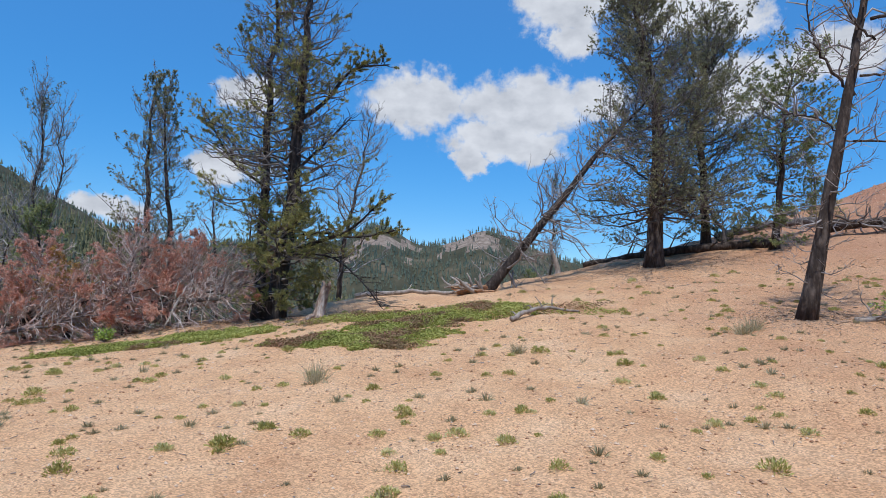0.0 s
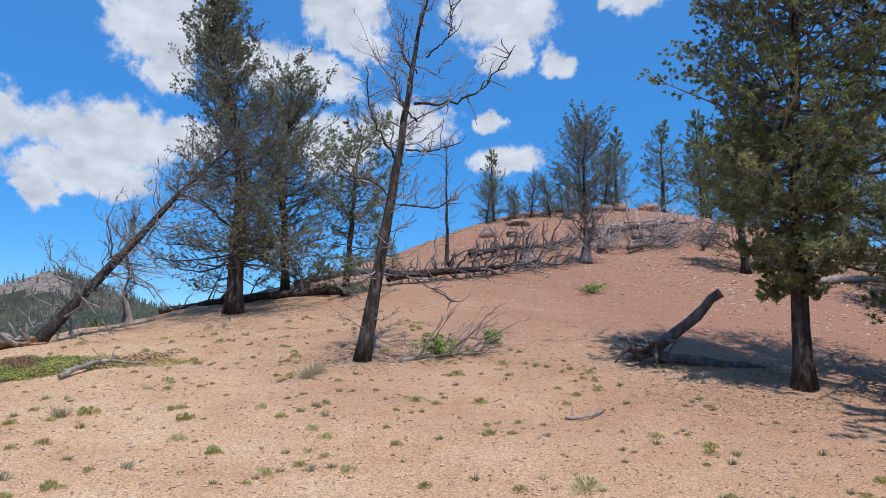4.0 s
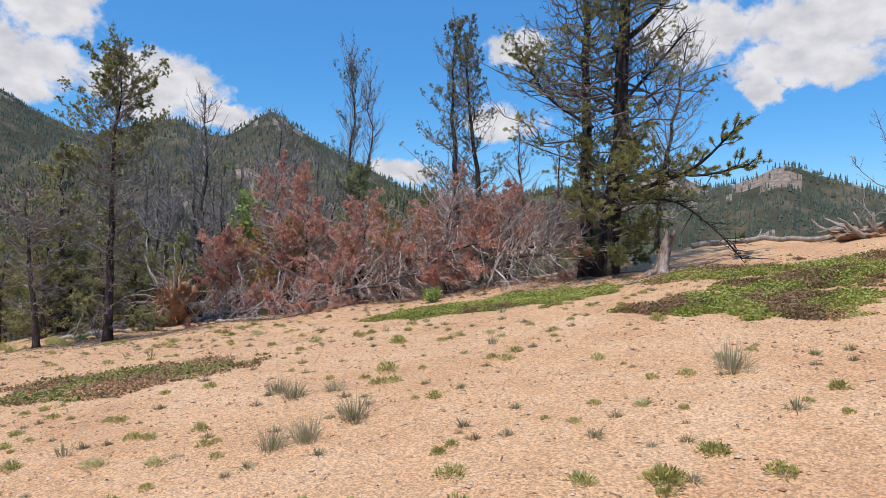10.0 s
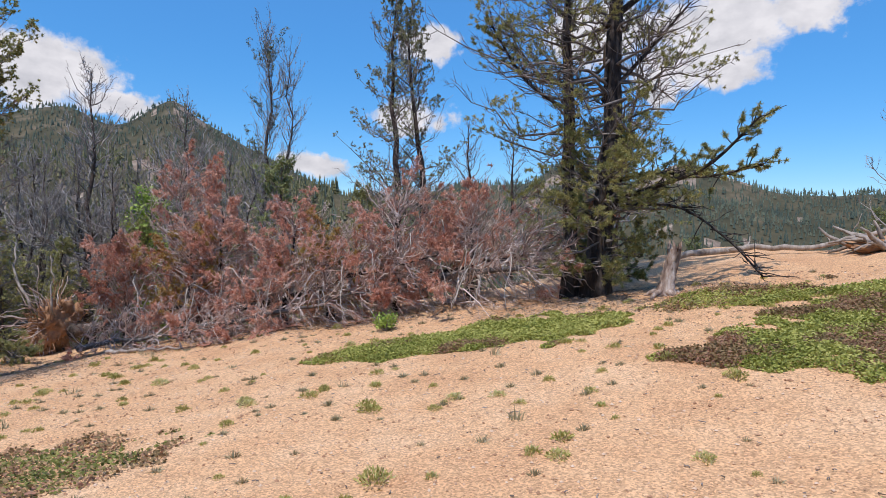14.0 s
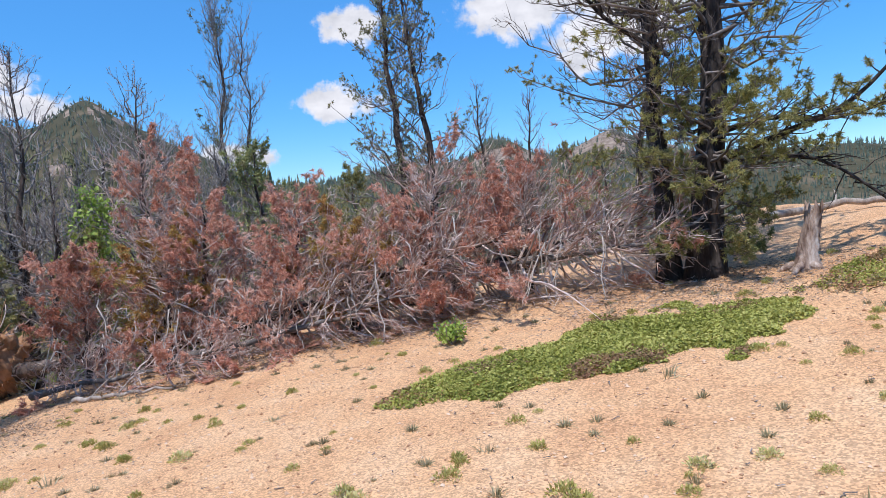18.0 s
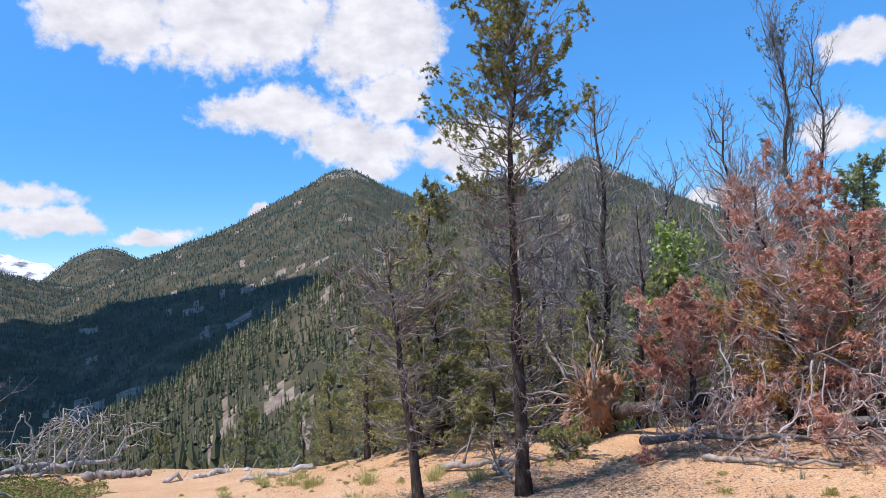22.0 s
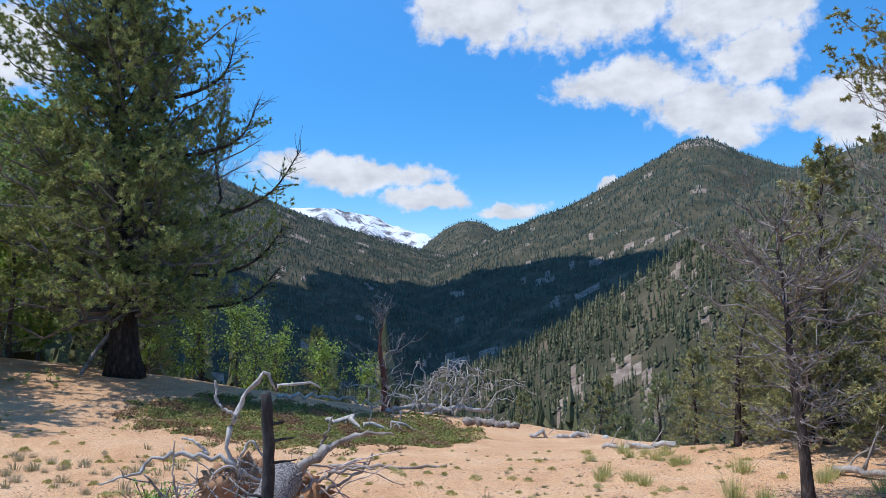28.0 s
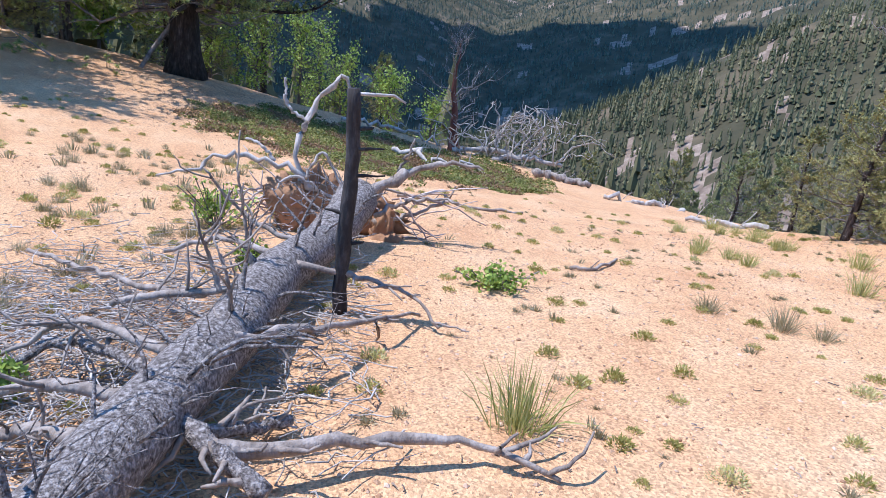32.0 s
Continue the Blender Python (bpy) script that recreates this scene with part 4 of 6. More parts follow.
hill = stand("pine", 20.0, 12.5, "dark pine on the upper slope", "tree",
             grow(124, 5.2, 0.13, (0.0, 0), 0.06, 1.6, "cone", 80, 9, 3, 0.85, 0.0, (-0.1, 0.8), 0.3, tufts=1, nb=9, blade=(0.075, 0.011), leafy=True), needle=NEEDLES, group="hilltop pines")
hill2 = stand("pine", 25.0, 24.6, "grey-green pine on the hilltop", "tree",
              grow(125, 3.9, 0.1, (0.0, 0), 0.03, 1.5, "round", 80, 9, 3, 0.75, 0.0, (0.0, 0.9), 0.35, tufts=1, nb=9, blade=(0.075, 0.011), leafy=True), needle=GREY_NEEDLES, group="hilltop pines")
for x, y, s, turn, src in ((22.7, 22.1, 1.05, 20, hill2), (17.3, 22.5, 0.45, 120, hill2), (18.6, 22.2, 0.36, 200, hill2), (19.7, 22.4, 0.44, 80, hill2), (20.4, 21.9, 0.4, 300, hill2), (21.3, 21.7, 0.36, 10, hill2), (18.0, 22.9, 0.6, 33, hill), (26.6, 23.6, 0.8, 60, hill),
                           (24.6, 22.6, 0.7, 75, hill2), (29.5, 23.0, 0.95, 95, hill), (31.5, 22.0, 1.1, 15, hill), (33.0, 20.0, 1.2, 150, hill2), (28.9, 13.8, 1.3, 250, hill), (24.4, 12.2, 1.05, 40, hill2), (27.0, 9.5, 1.3, 170, hill2), (31.0, 11.0, 1.4, 210, hill),
                           (22.5, 8.2, 1.2, 310, hill), (33.0, 15.5, 1.3, 140, hill2), (19.0, 7.2, 1.1, 65, hill2), (30.5, 18.5, 1.1, 185, hill), (35.0, 24.0, 1.2, 5, hill)):
    c = copy_thing(src, pose(x, y, gz(x, y) - 0.05, 0, 0, turn))
    c.scale = (s, s, s)

stand("pine", -11.95, 10.7, "tall thin pine, bare below with tufted green-yellow top", "tree",
      grow(131, 5.25, 0.078, (0.0, 0), 0.06, 0.85, "column", 160, 10, 4, 0.72, 0.62, (-0.15, 0.6), 0.25, tufts=1, nb=17, blade=(0.043, 0.0073), limb_r=0.75, wobble=0.006, leafy=True, crook=0.07), needle=YELLOW_NEEDLES, limbs=131)
stand("dead_tree", -13.0, 10.05, "thin crooked dead tree with fine curling branches", "tree",
      grow(132, 3.0, 0.055, (-0.05, -0.02), 0.14, 0.85, "column", 76, 10, 4, 0.0, rise=(-0.15, 0.5), curl=0.3, limb_r=0.8, wobble=0.008, crook=0.08), bark=BARK, limbs=132)
zK = gz(-14.5, 15.8)
dead_k = stand("dead_tree", -14.5, 15.8, "bare grey dead tree with forked upswept limbs", "tree",
               grow(133, 5.7 - zK, 0.095, (0.0, 0), 0.12, 1.3, "open", 60, 9, 4, 0, rise=(-0.1, 0.9), curl=0.4, limb_r=1.2, crook=0.08), bark=BARK, twig=DARK_TWIG, group="dead forest trees")
dead_l = stand("dead_tree", -14.6, 19.0, "dark bare dead tree among others", "tree",
               grow(134, 4.1 - gz(-14.6, 19), 0.09, (0.0, 0), 0.2, 1.1, "column", 60, 8, 4, 0, rise=(-0.2, 0.8), curl=0.35, limb_r=1.1, crook=0.07), bark=BARK, twig=DARK_TWIG, group="dead forest trees")
tall = stand("pine", -13.3, 21.4, "tall narrow pine with nearly bare spire", "tree",
             grow(135, 8.4 - gz(-13.3, 21.4), 0.12, (0.0, 0), 0.1, 0.95, "column", 150, 10, 4, 0.16, 0.1, (0.55, 1.2), 0.3, tufts=1, nb=10, blade=(0.06, 0.0065), leafy=True), twig=DARK_TWIG, needle=GREY_NEEDLES, group="forest pines")
stand("dead_tree", -12.85, 21.7, "slender bare grey pole beside the tall pine", "tree",
      grow(129, 7.4 - gz(-12.85, 21.7), 0.08, (0.0, 0), 0.15, 0.8, "column", 110, 9, 3, 0, rise=(0.5, 1.2), curl=0.3, crook=0.07), twig=DARK_TWIG)
zN = gz(-7.25, 16.2)
clump = grow(136, 7.0 - zN, 0.095, (0.0, 0), 0.2, 1.0, "open", 76, 10, 3, 0.65, 0.25, (0.1, 1.0), 0.4, tufts=1, nb=10, blade=(0.047, 0.0081), leafy=True, crook=0.08)
stand("pine", -7.25, 16.2, "slim sparse pine rising behind the brush", "tree", clump, needle=GREY_NEEDLES)
stand("pine", -6.75, 16.6, "slim sparse pine beside its twin", "tree",
      grow(137, 6.8 - gz(-6.75, 16.6), 0.085, (0.02, 0), 0.25, 0.95, "open", 64, 10, 3, 0.6, 0.25, (0.1, 1.0), 0.4, tufts=1, nb=10, blade=(0.047, 0.0081), leafy=True, crook=0.08), needle=GREY_NEEDLES)
stand("dead_tree", -5.7, 17.2, "thin bare dead pole behind the brush", "tree", grow(138, 4.4 - gz(-5.7, 17.2), 0.05, (0, 0), 0.3, 0.7, "open", 34, 6, 1, 0, rise=(0.3, 1.0)))
stand("dead_tree", -5.1, 17.6, "thin bare dead pole behind the brush", "tree", grow(139, 4.1 - gz(-5.1, 17.6), 0.05, (0, 0), 0.3, 0.7, "open", 30, 6, 1, 0, rise=(0.3, 1.0)))

# forest past the edge of the knoll
green_a = stand("pine", -10.5, 17.5, "dark green pine in the forest edge", "tree",
                grow(141, 4.1, 0.09, (0, 0), 0.05, 1.4, "cone", 74, 8, 2, 0.85, 0, (-0.2, 0.6), 0.3, tufts=1, nb=9, blade=(0.085, 0.012), leafy=True), group="forest pines")
green_b = stand("pine", -15.5, 12.5, "olive green young pine in the forest edge", "tree",
                grow(142, 4.2, 0.08, (0, 0), 0.03, 1.2, "cone", 74, 8, 2, 0.85, 0, (-0.2, 0.6), 0.3, tufts=1, nb=9, blade=(0.085, 0.0125), leafy=True), needle=OLIVE_NEEDLES, group="forest pines")
rng = np.random.default_rng(150)
protos = [dead_k, green_a, green_b, dead_l, green_b, green_a]
placed = 0
while placed < 96:
    b, r = rng.uniform(18, 76), rng.uniform(13, 44)
    x, y = CENTRE[0] - math.sin(radians(b)) * r, CENTRE[1] + math.cos(radians(b)) * r
    if r < bent(np.array(b), EDGE) + 1.6 or (r > 28 and rng.uniform() < 0.3):
        continue
    if r > 15 and abs((x + 4) * 0.752 + (y - 4.5) * 0.66) < 1.3 and r < 20:
        continue
    src = protos[rng.integers(len(protos))]
    if b > 53 and src in (dead_k, dead_l):
        continue
    s = rng.uniform(0.6, 1.0)
    c = copy_thing(src, pose(x, y, gz(x, y) - 0.1, rng.uniform(-3, 3), rng.uniform(-3, 3), rng.uniform(0, 360)))
    c.scale = (s, s, s)
    placed += 1
for x, y, s, turn in ((-18.4, 17.2, 1.0, 260), (-13.4, 15.2, 0.6, 310), (-12.2, 17.0, 0.75, 220), (-15.2, 16.8, 0.85, 171), (-12.0, 15.7, 0.8, 52), (-17.4, 18.4, 0.95, 125), (-14.1, 17.4, 0.8, 150), (-13.2, 18.2, 0.8, 19), (-16.2, 17.6, 0.9, 333), (-15.4, 15.3, 0.72, 47), (-16.2, 15.9, 0.8, 281), (-15.0, 16.1, 0.7, 93), (-16.8, 16.6, 0.9, 205), (-14.0, 15.9, 0.6, 12), (-14.9, 14.9, 0.55, 160)):
    c = copy_thing(dead_k if turn % 20 else dead_l, pose(x, y, gz(x, y) - 0.1, 3 - s * 5, 4 * s, turn))
    c.scale = (s, s, s)
# dark pines low behind the tall thin pair of trees
for x, y, s in ((-15.2, 11.8, 0.62), (-16.2, 13.2, 0.85), (-17.0, 12.0, 0.7), (-14.6, 13.8, 0.7), (-18, 14, 1.0), (-13.6, 16.2, 0.8), (-14.4, 12.7, 0.55), (-15.4, 14.4, 0.8), (-16.6, 14.6, 0.9), (-15.8, 12.4, 0.7), (-14.2, 14.9, 0.65), (-17.4, 13.2, 0.8), (-15.2, 13.3, 0.45), (-16.4, 12.5, 0.5), (-17.8, 12.7, 0.55), (-18.7, 12.3, 0.5), (-13.9, 14.4, 0.42)):
    c = copy_thing(green_b, pose(x, y, gz(x, y) - 0.1, 0, 0, x * 77))
    c.scale = (s, s, s * 0.9)
for x, y, s in ((20.9, 22.6, 0.34), (21.8, 22.6, 0.4), (19.1, 22.8, 0.3), (23.6, 23.0, 0.42), (25.5, 22.9, 0.4), (9.6, 17.6, 0.2), (10.3, 18.0, 0.24)):
    c = copy_thing(green_b, pose(x, y, gz(x, y) - 0.15, 0, 0, x * 91))
    c.scale = (s * 1.3, s * 1.3, s * 0.9)
# sparser trees to the north, behind the ridge
for x, y, s, src in ((2.4, 19.5, 0.45, green_a), (3.2, 20.5, 0.5, tall), (-1.0, 22.0, 0.5, green_a), (9.0, 21.0, 0.5, green_b), (-3.6, 19, 0.62, green_b), (-8.6, 18.2, 0.8, green_b), (-4.4, 16.6, 0.5, green_b), (10.6, 19.4, 0.4, green_b)):
    c = copy_thing(src, pose(x, y, gz(x, y) - 0.1, 0, 0, x * 50))
    c.scale = (s, s, s)


# ---- broad-leaved trees ----
def aspen(name, x, y, H, width, seed, label, count=2600, leaf=0.09):
    rng = np.random.default_rng(seed)
    t, w, _ = grow(seed, H, 0.045, (0.02, 0), 0.15, width, "round", 26, 6, 0, 0, rise=(0.3, 0.9), curl=0.2)
    ob = thing(name, (x, y, gz(x, y) - 0.05), label, "tree", "young aspens")
    part("trunk", t, GREY_BARK, ob), part("branchwork", w, GREY_BARK, ob)
    V = w[0]
    pts = V[rng.integers(len(V), size=count)] + rng.normal(size=(count, 3)) * 0.11
    part("foliage", leaves(rng, pts, leaf), ASPEN, ob)
    return ob


asp = aspen("aspen", -13.6, 16.3, 2.55 - gz(-13.6, 16.3), 0.75, 160, "bright green leafy young aspen among dead trees")
for x, y, s in ((-13.1, 16.9, 0.7), (-17.2, 20.2, 0.9)):
    c = copy_thing(asp, pose(x, y, gz(x, y), 0, 0, x * 31))
    c.scale = (s, s, s)

# ---- far end of the knoll: the great pine, snags and young aspens past the edge ----
great = stand("great_pine", -26.75, 0.1, "massive old pine with thick dark trunk and blue-green crown", "tree",
              grow(171, 12.2, 0.4, (0.0, -0.02), 0.125, 3.4, "open", 300, 14, 4, 0.9, 0.0, (-0.18, 0.7), 0.3, nb=24, blade=(0.105, 0.0165), limb_r=1.25, tufts=1, twig_len=0.36, leafy=True, crook=0.06), needle=GREAT_NEEDLES)
# limbs with bare upturned ends, reaching out over the edge: way out and height
for k, pts in enumerate((((0.25, 2.9), (2.2, 2.8), (3.5, 3.25), (4.3, 4.3)), ((0.25, 4.2), (2.2, 4.4), (3.8, 5.1), (4.7, 6.4)), ((0.2, 6.0), (2.0, 6.3), (3.0, 6.8), (3.5, 7.9)), ((0.2, 7.6), (1.7, 7.9), (2.6, 8.5), (2.9, 9.6)), ((0.2, 2.2), (1.8, 1.9), (3.2, 2.1), (4.1, 3.0)))):
    wood, green = reach([(0.25 * math.sin(k * 3.0) * w, w, h) for w, h in pts], 0.07, 740 + k, 0.62, 70, 0.6, 0.8)
    limb_ob = part("branch", wood, BARK, great, "long limb with a bare upturned end")
    part("foliage", green, GREAT_NEEDLES, limb_ob, "tufted needles")
# the shade_tree copies stand beside the view, added to shade the ground
for x, y, s, src in ((-29, -1, 1.0, green_a), (-35, 1, 1.2, tall), (-25, -9, 1.2, green_a), (-34, 5.5, 1.0, green_b), (-36, -3, 1.2, dead_k), (-30, -4, 0.9, dead_l), (-32, -0.5, 1.0, green_b), (-28, -4, 0.8, green_b), (-26.5, -11, 1.3, green_a), (-31, -10, 1.4, green_a), (-34, -8, 1.3, green_b), (-29, -13, 1.4, green_a), (-33, -13, 1.4, dead_k), (-37, -7, 1.4, green_a), (-24, -13, 1.3, dead_l), (-27.5, -8.5, 1.0, green_b), (-30.5, -6, 1.1, green_b), (-24.2, -5.4, 0.9, shade_tree), (-22.4, -4.2, 0.8, shade_tree), (11.6, -0.4, 1.0, shade_tree), (9.8, 0.1, 0.9, shade_tree)):
    c = copy_thing(src, pose(x, y, gz(x, y) - 0.1, 0, 0, x * 63))
    c.scale = (s, s, s)
for x, y, top, w, sd in ((-28.8, -5.2, 5.6, 2.0, 180), (-26.6, -4.8, 4.2, 1.5, 181), (-33.5, -5.6, 7.5, 2.4, 175), (-36.0, -8.6, 9.5, 2.8, 176), (-35.0, -3.0, 5.5, 2.0, 177), (-30.6, -7.0, 4.6, 1.7, 178), (-31.2, -3.6, 3.6, 1.6, 179), (-31.1, -0.2, 0.9, 1.1, 161), (-31.5, 1.2, 0.8, 1.1, 166), (-31.4, 2.6, 0.7, 1.0, 167), (-30.9, 4.0, -0.3, 0.9, 168), (-30.9, 5.6, -0.7, 0.9, 162), (-30.7, 7.0, -1.2, 0.6, 163), (-33.2, 0.3, 1.6, 1.2, 164), (-32.8, 3.1, 0.5, 1.0, 165)):
    aspen("aspen", x, y, max(1.0, top - gz(x, y) + 0.1), w, sd, "bright green young aspen past the edge of the knoll", int(1500 * w) if top < 3 else 9000, 0.09 if top < 3 else 0.15)
zs = gz(-25.2, 7.1)
stand("dead_tree", -25.2, 7.1, "reddish-brown dead snag with pale twisted side branches", "tree",
      grow(172, 1.15 - zs, 0.12, (-0.02, -0.06), 0.25, 1.15, "open", 26, 7, 2, 0, rise=(0.1, 0.8), curl=0.25, limb_r=0.9, crook=0.07), bark=RED_WOOD, twig=DARK_TWIG)
for x, y, count, sd in ((-24.6, 7.9, 14, 173), (-24.5, 8.9, 17, 174)):
    r4 = np.random.default_rng(sd)
    tangle = thing("dead_branches", (x, y, gz(x, y)), "tangle of bleached curving dead branches at the edge", "dead wood", "bleached branch tangles")
    part("trunk", limb([(0, -0.9, 0.12), (-0.1, 0, 0.22), (0, 0.9, 0.1)], 0.07, 0.05, 14, 8, 0.1, sd, 1.5), BLEACHED, tangle)
    for k in range(count):
        b, l, h = r4.choice([-1, 1]) * r4.uniform(0.2, 1.5), r4.uniform(0.6, 1.7), r4.uniform(0.3, 1.35)
        p0 = np.array([r4.normal() * 0.25, r4.uniform(-0.8, 0.8), 0.1])
        d = np.array([math.cos(b) * r4.choice([-0.6, 0.6]), math.sin(b), 0]) * l
        pts = [p0, p0 + d * 0.35 + [0, 0, h * 0.75], p0 + d * 0.75 + [0, 0, h], p0 + d * 1.15 + [0, 0, h * r4.uniform(0.3, 1.1)]]
        stem = part("branch", limb(pts, r4.uniform(0.014, 0.028), 0.005, 12, 5, 0.1, k, 3.0), BLEACHED, tangle)
        A = spline(pts, 20)
        twigwork = []
        for q in range(5):
            m = r4.integers(6, 20)
            e2 = A[m] + r4.normal(size=3) * [0.1, 0.16, 0.12] + [0, 0, 0.1]
            twigwork.append(limb([A[m], (A[m] + e2) / 2 + r4.normal(size=3) * 0.02, e2], 0.008, 0.003, 5, 4, 0.1, q))
        part("twigwork", joined(*twigwork), BLEACHED, stem)


# ---- the brush of fallen, red-needled pines ----
BRUSH = dict(base=0.06, kind="round", rise=(0.3, 0.9), curl=0.1, tufts=1, nb=16, blade=(0.065, 0.0066), sides=8, hang=0.8, limb_r=0.85, pom=0.4, leafy=True, crook=0.055)
heap = fallen("fallen_pine", -13.0, 13.9, -6.0, 13.3, "fallen pine with upturned root plate and rust-red dead needles",
       dict(seed=201, r0=0.1, crown=1.5, limbs=74, twigs=10, subs=4, live=0.28, **BRUSH), 0.35, 0.35, bark=BARK, group="fallen red pines")
fallen("fallen_pine", -10.6, 13.75, -5.0, 12.7, "fallen pine with dense dead red needles", dict(seed=202, r0=0.085, crown=1.25, limbs=80, twigs=10, subs=4, live=0.28, **BRUSH), 0.3, 0.3, 1.0, bark=BARK, group="fallen red pines")
fallen("fallen_pine", -8.6, 14.3, -3.6, 12.9, "fallen pine, bare twigs and some red needles", dict(seed=203, r0=0.085, crown=1.5, limbs=74, twigs=10, subs=4, live=0.1, **BRUSH), 0.4, 0.3, 2.0, bark=BARK, group="fallen red pines")
fallen("fallen_pine", -9.8, 13.0, -5.9, 12.3, "fallen pine top of grey-pink twigs", dict(seed=204, r0=0.045, crown=0.9, limbs=66, twigs=10, subs=4, live=0.26, **BRUSH), 0.2, 0.2, 0.5, group="fallen red pines")
fallen("fallen_pine", -6.6, 13.6, -3.4, 12.6, "fallen pine of arching reddish branches", dict(seed=205, r0=0.1, crown=1.45, limbs=70, twigs=10, subs=4, live=0.12, **BRUSH), 0.3, 0.3, 1.4, group="fallen red pines")
fallen("fallen_pine", -11.9, 12.9, -8.6, 12.2, "bleached fallen pine top with drooping grey twigs", dict(seed=206, r0=0.04, crown=0.85, limbs=60, twigs=10, subs=4, live=0.2, **BRUSH), 0.15, 0.15, 2.5, group="fallen red pines")
for k, (x, y, top, w, nd) in enumerate(((-10.4, 13.9, 3.15, 0.85, RED_NEEDLES), (-9.5, 13.5, 2.45, 0.75, RED_NEEDLES), (-10.1, 13.4, 1.9, 0.7, RUST_NEEDLES), (-6.2, 13.4, 2.45, 0.8, RED_NEEDLES), (-8.3, 13.6, 2.2, 0.8, RED_NEEDLES), (-11.6, 13.7, 1.5, 0.7, RED_NEEDLES), (-5.0, 13.4, 2.3, 0.75, RED_NEEDLES), (-7.3, 13.3, 1.9, 0.7, RUST_NEEDLES))):
    stand("dead_pine", x, y, "upright dead young pine with rust-red needles", "tree",
          grow(210 + k, top - gz(x, y), 0.055, (0.02 * (k % 3 - 1), 0), 0.12, w * 1.1, "round", 66, 9, 4, 0.46 if x < -7 else 0.2, 0.12, (0.0, 0.7), 0.25, tufts=1, nb=18, blade=(0.065, 0.0068), hang=0.7, limb_r=0.85, pom=0.4, leafy=True, crook=0.06), twig=RED_TWIG, needle=nd, group="dead red pines")

rng = np.random.default_rng(218)
for k in range(80):
    x, y = rng.uniform(-12.2, -3.9), 13.25 + rng.uniform(-0.4, 0.4)
    y -= 0.1 * (x + 8)
    z, l, b = rng.uniform(0.15, 1.05), rng.uniform(0.4, 1.1), rng.normal() * 0.8
    e = np.array([x + math.sin(b) * l, y - math.cos(b) * l * 0.75, 0])
    foot, mid = np.array([x, y, gz(x, y) + z * 0.7]), np.array([(x + e[0]) / 2 + rng.normal() * 0.1, (y + e[1]) / 2, gz(x, y) + z + rng.uniform(0, 0.35)])
    e[2] = gz(e[0], e[1]) + max(0.05, z * rng.uniform(0, 0.7))
    part("branch", limb([foot - heap.location, mid - heap.location, (mid + e) / 2 + [0, 0, 0.05] - heap.location, e - heap.location], rng.uniform(0.007, 0.015), 0.003, 12, 5, 0.12, k, 1.4), BLEACHED if k % 3 else SILVER, heap, "bleached arching dead branch")

plate = thing("root_plate", (-13.35, 13.75, gz(-13.35, 13.75)), "upturned root plate with orange soil and dangling roots", "root plate")
part("soil", shifted(clod(224, (0.2, 0.36, 0.42)), (0.08, -0.05, 0.62)), SOIL, plate, "caked orange-brown soil")
part("soil", shifted(clod(225, (0.24, 0.3, 0.24)), (0.02, -0.22, 0.2)), SOIL, plate, "crumbling lower soil")
part("soil", shifted(clod(226, (0.16, 0.2, 0.26)), (0.12, 0.3, 0.8)), SOIL, plate)
rng = np.random.default_rng(221)
some = []
for k in range(90):
    b, l = rng.uniform(0, 6.28), rng.uniform(0.45, 1.05)
    p = np.array([0.1, -0.1, 0.6])
    d = np.array([rng.uniform(-0.35, 0.1), math.cos(b), math.sin(b)]) * l
    some.append(limb([p, p + d * 0.5 + rng.normal(size=3) * 0.06, p + d + rng.normal(size=3) * 0.15 + [0, 0, -0.12]], 0.013, 0.003, 9, 5, 0.1, k, 1.5))
for piece in some:
    part("root", piece, RED_TWIG, plate, "pale dangling roots")
fine = []
for k in range(110):
    b, l = rng.uniform(0, 6.28), rng.uniform(0.12, 0.5)
    p = np.array([rng.uniform(0.0, 0.3), -0.1 + 0.6 * math.cos(b) * rng.uniform(0.3, 1), 0.55 + 0.45 * math.sin(b) * rng.uniform(0.3, 1)])
    d = np.array([rng.uniform(-0.1, 0.5), math.cos(b) * 0.8, math.sin(b) * 0.8 + 0.25]) * l
    fine.append(limb([p, p + d * 0.5 + rng.normal(size=3) * 0.04, p + d + rng.normal(size=3) * 0.08], 0.008, 0.003, 6, 4, 0.1, k))
part("rootwork", joined(*fine), SOIL, plate, "soil-caked bristling rootlets")
whip = [limb([(-0.3, -0.2, 0.9), (-0.75, -0.15, 1.5), (-0.9, 0.0, 2.0), (-1.25, 0.1, 2.45)], 0.03, 0.01, 12, 6, 0.05, 1),
        limb([(-0.1, -0.4, 0.7), (-0.5, -0.8, 0.75), (-1.0, -0.9, 0.5)], 0.025, 0.006, 9, 5, 0.05, 2),
        limb([(0.3, -0.3, 0.8), (0.35, -0.35, 1.5), (0.25, -0.3, 1.9)], 0.02, 0.006, 9, 5, 0.05, 3)]
for piece in whip:
    part("root", piece, SILVER, plate, "bleached bare root stems")
sprig = grow(222, 0.24, 0.012, (0, 0), 0.1, 0.38, "round", 24, 5, 0, 1.0, tufts=3, nb=22, blade=(0.06, 0.006), rise=(0, 0.5))
for x, y in ((-12.75, 12.35),):
    stand("pine_seedling", x, y, "low bushy green pine seedling by the brush", "seedling", sprig, needle=OLIVE_NEEDLES, group="pine seedlings")


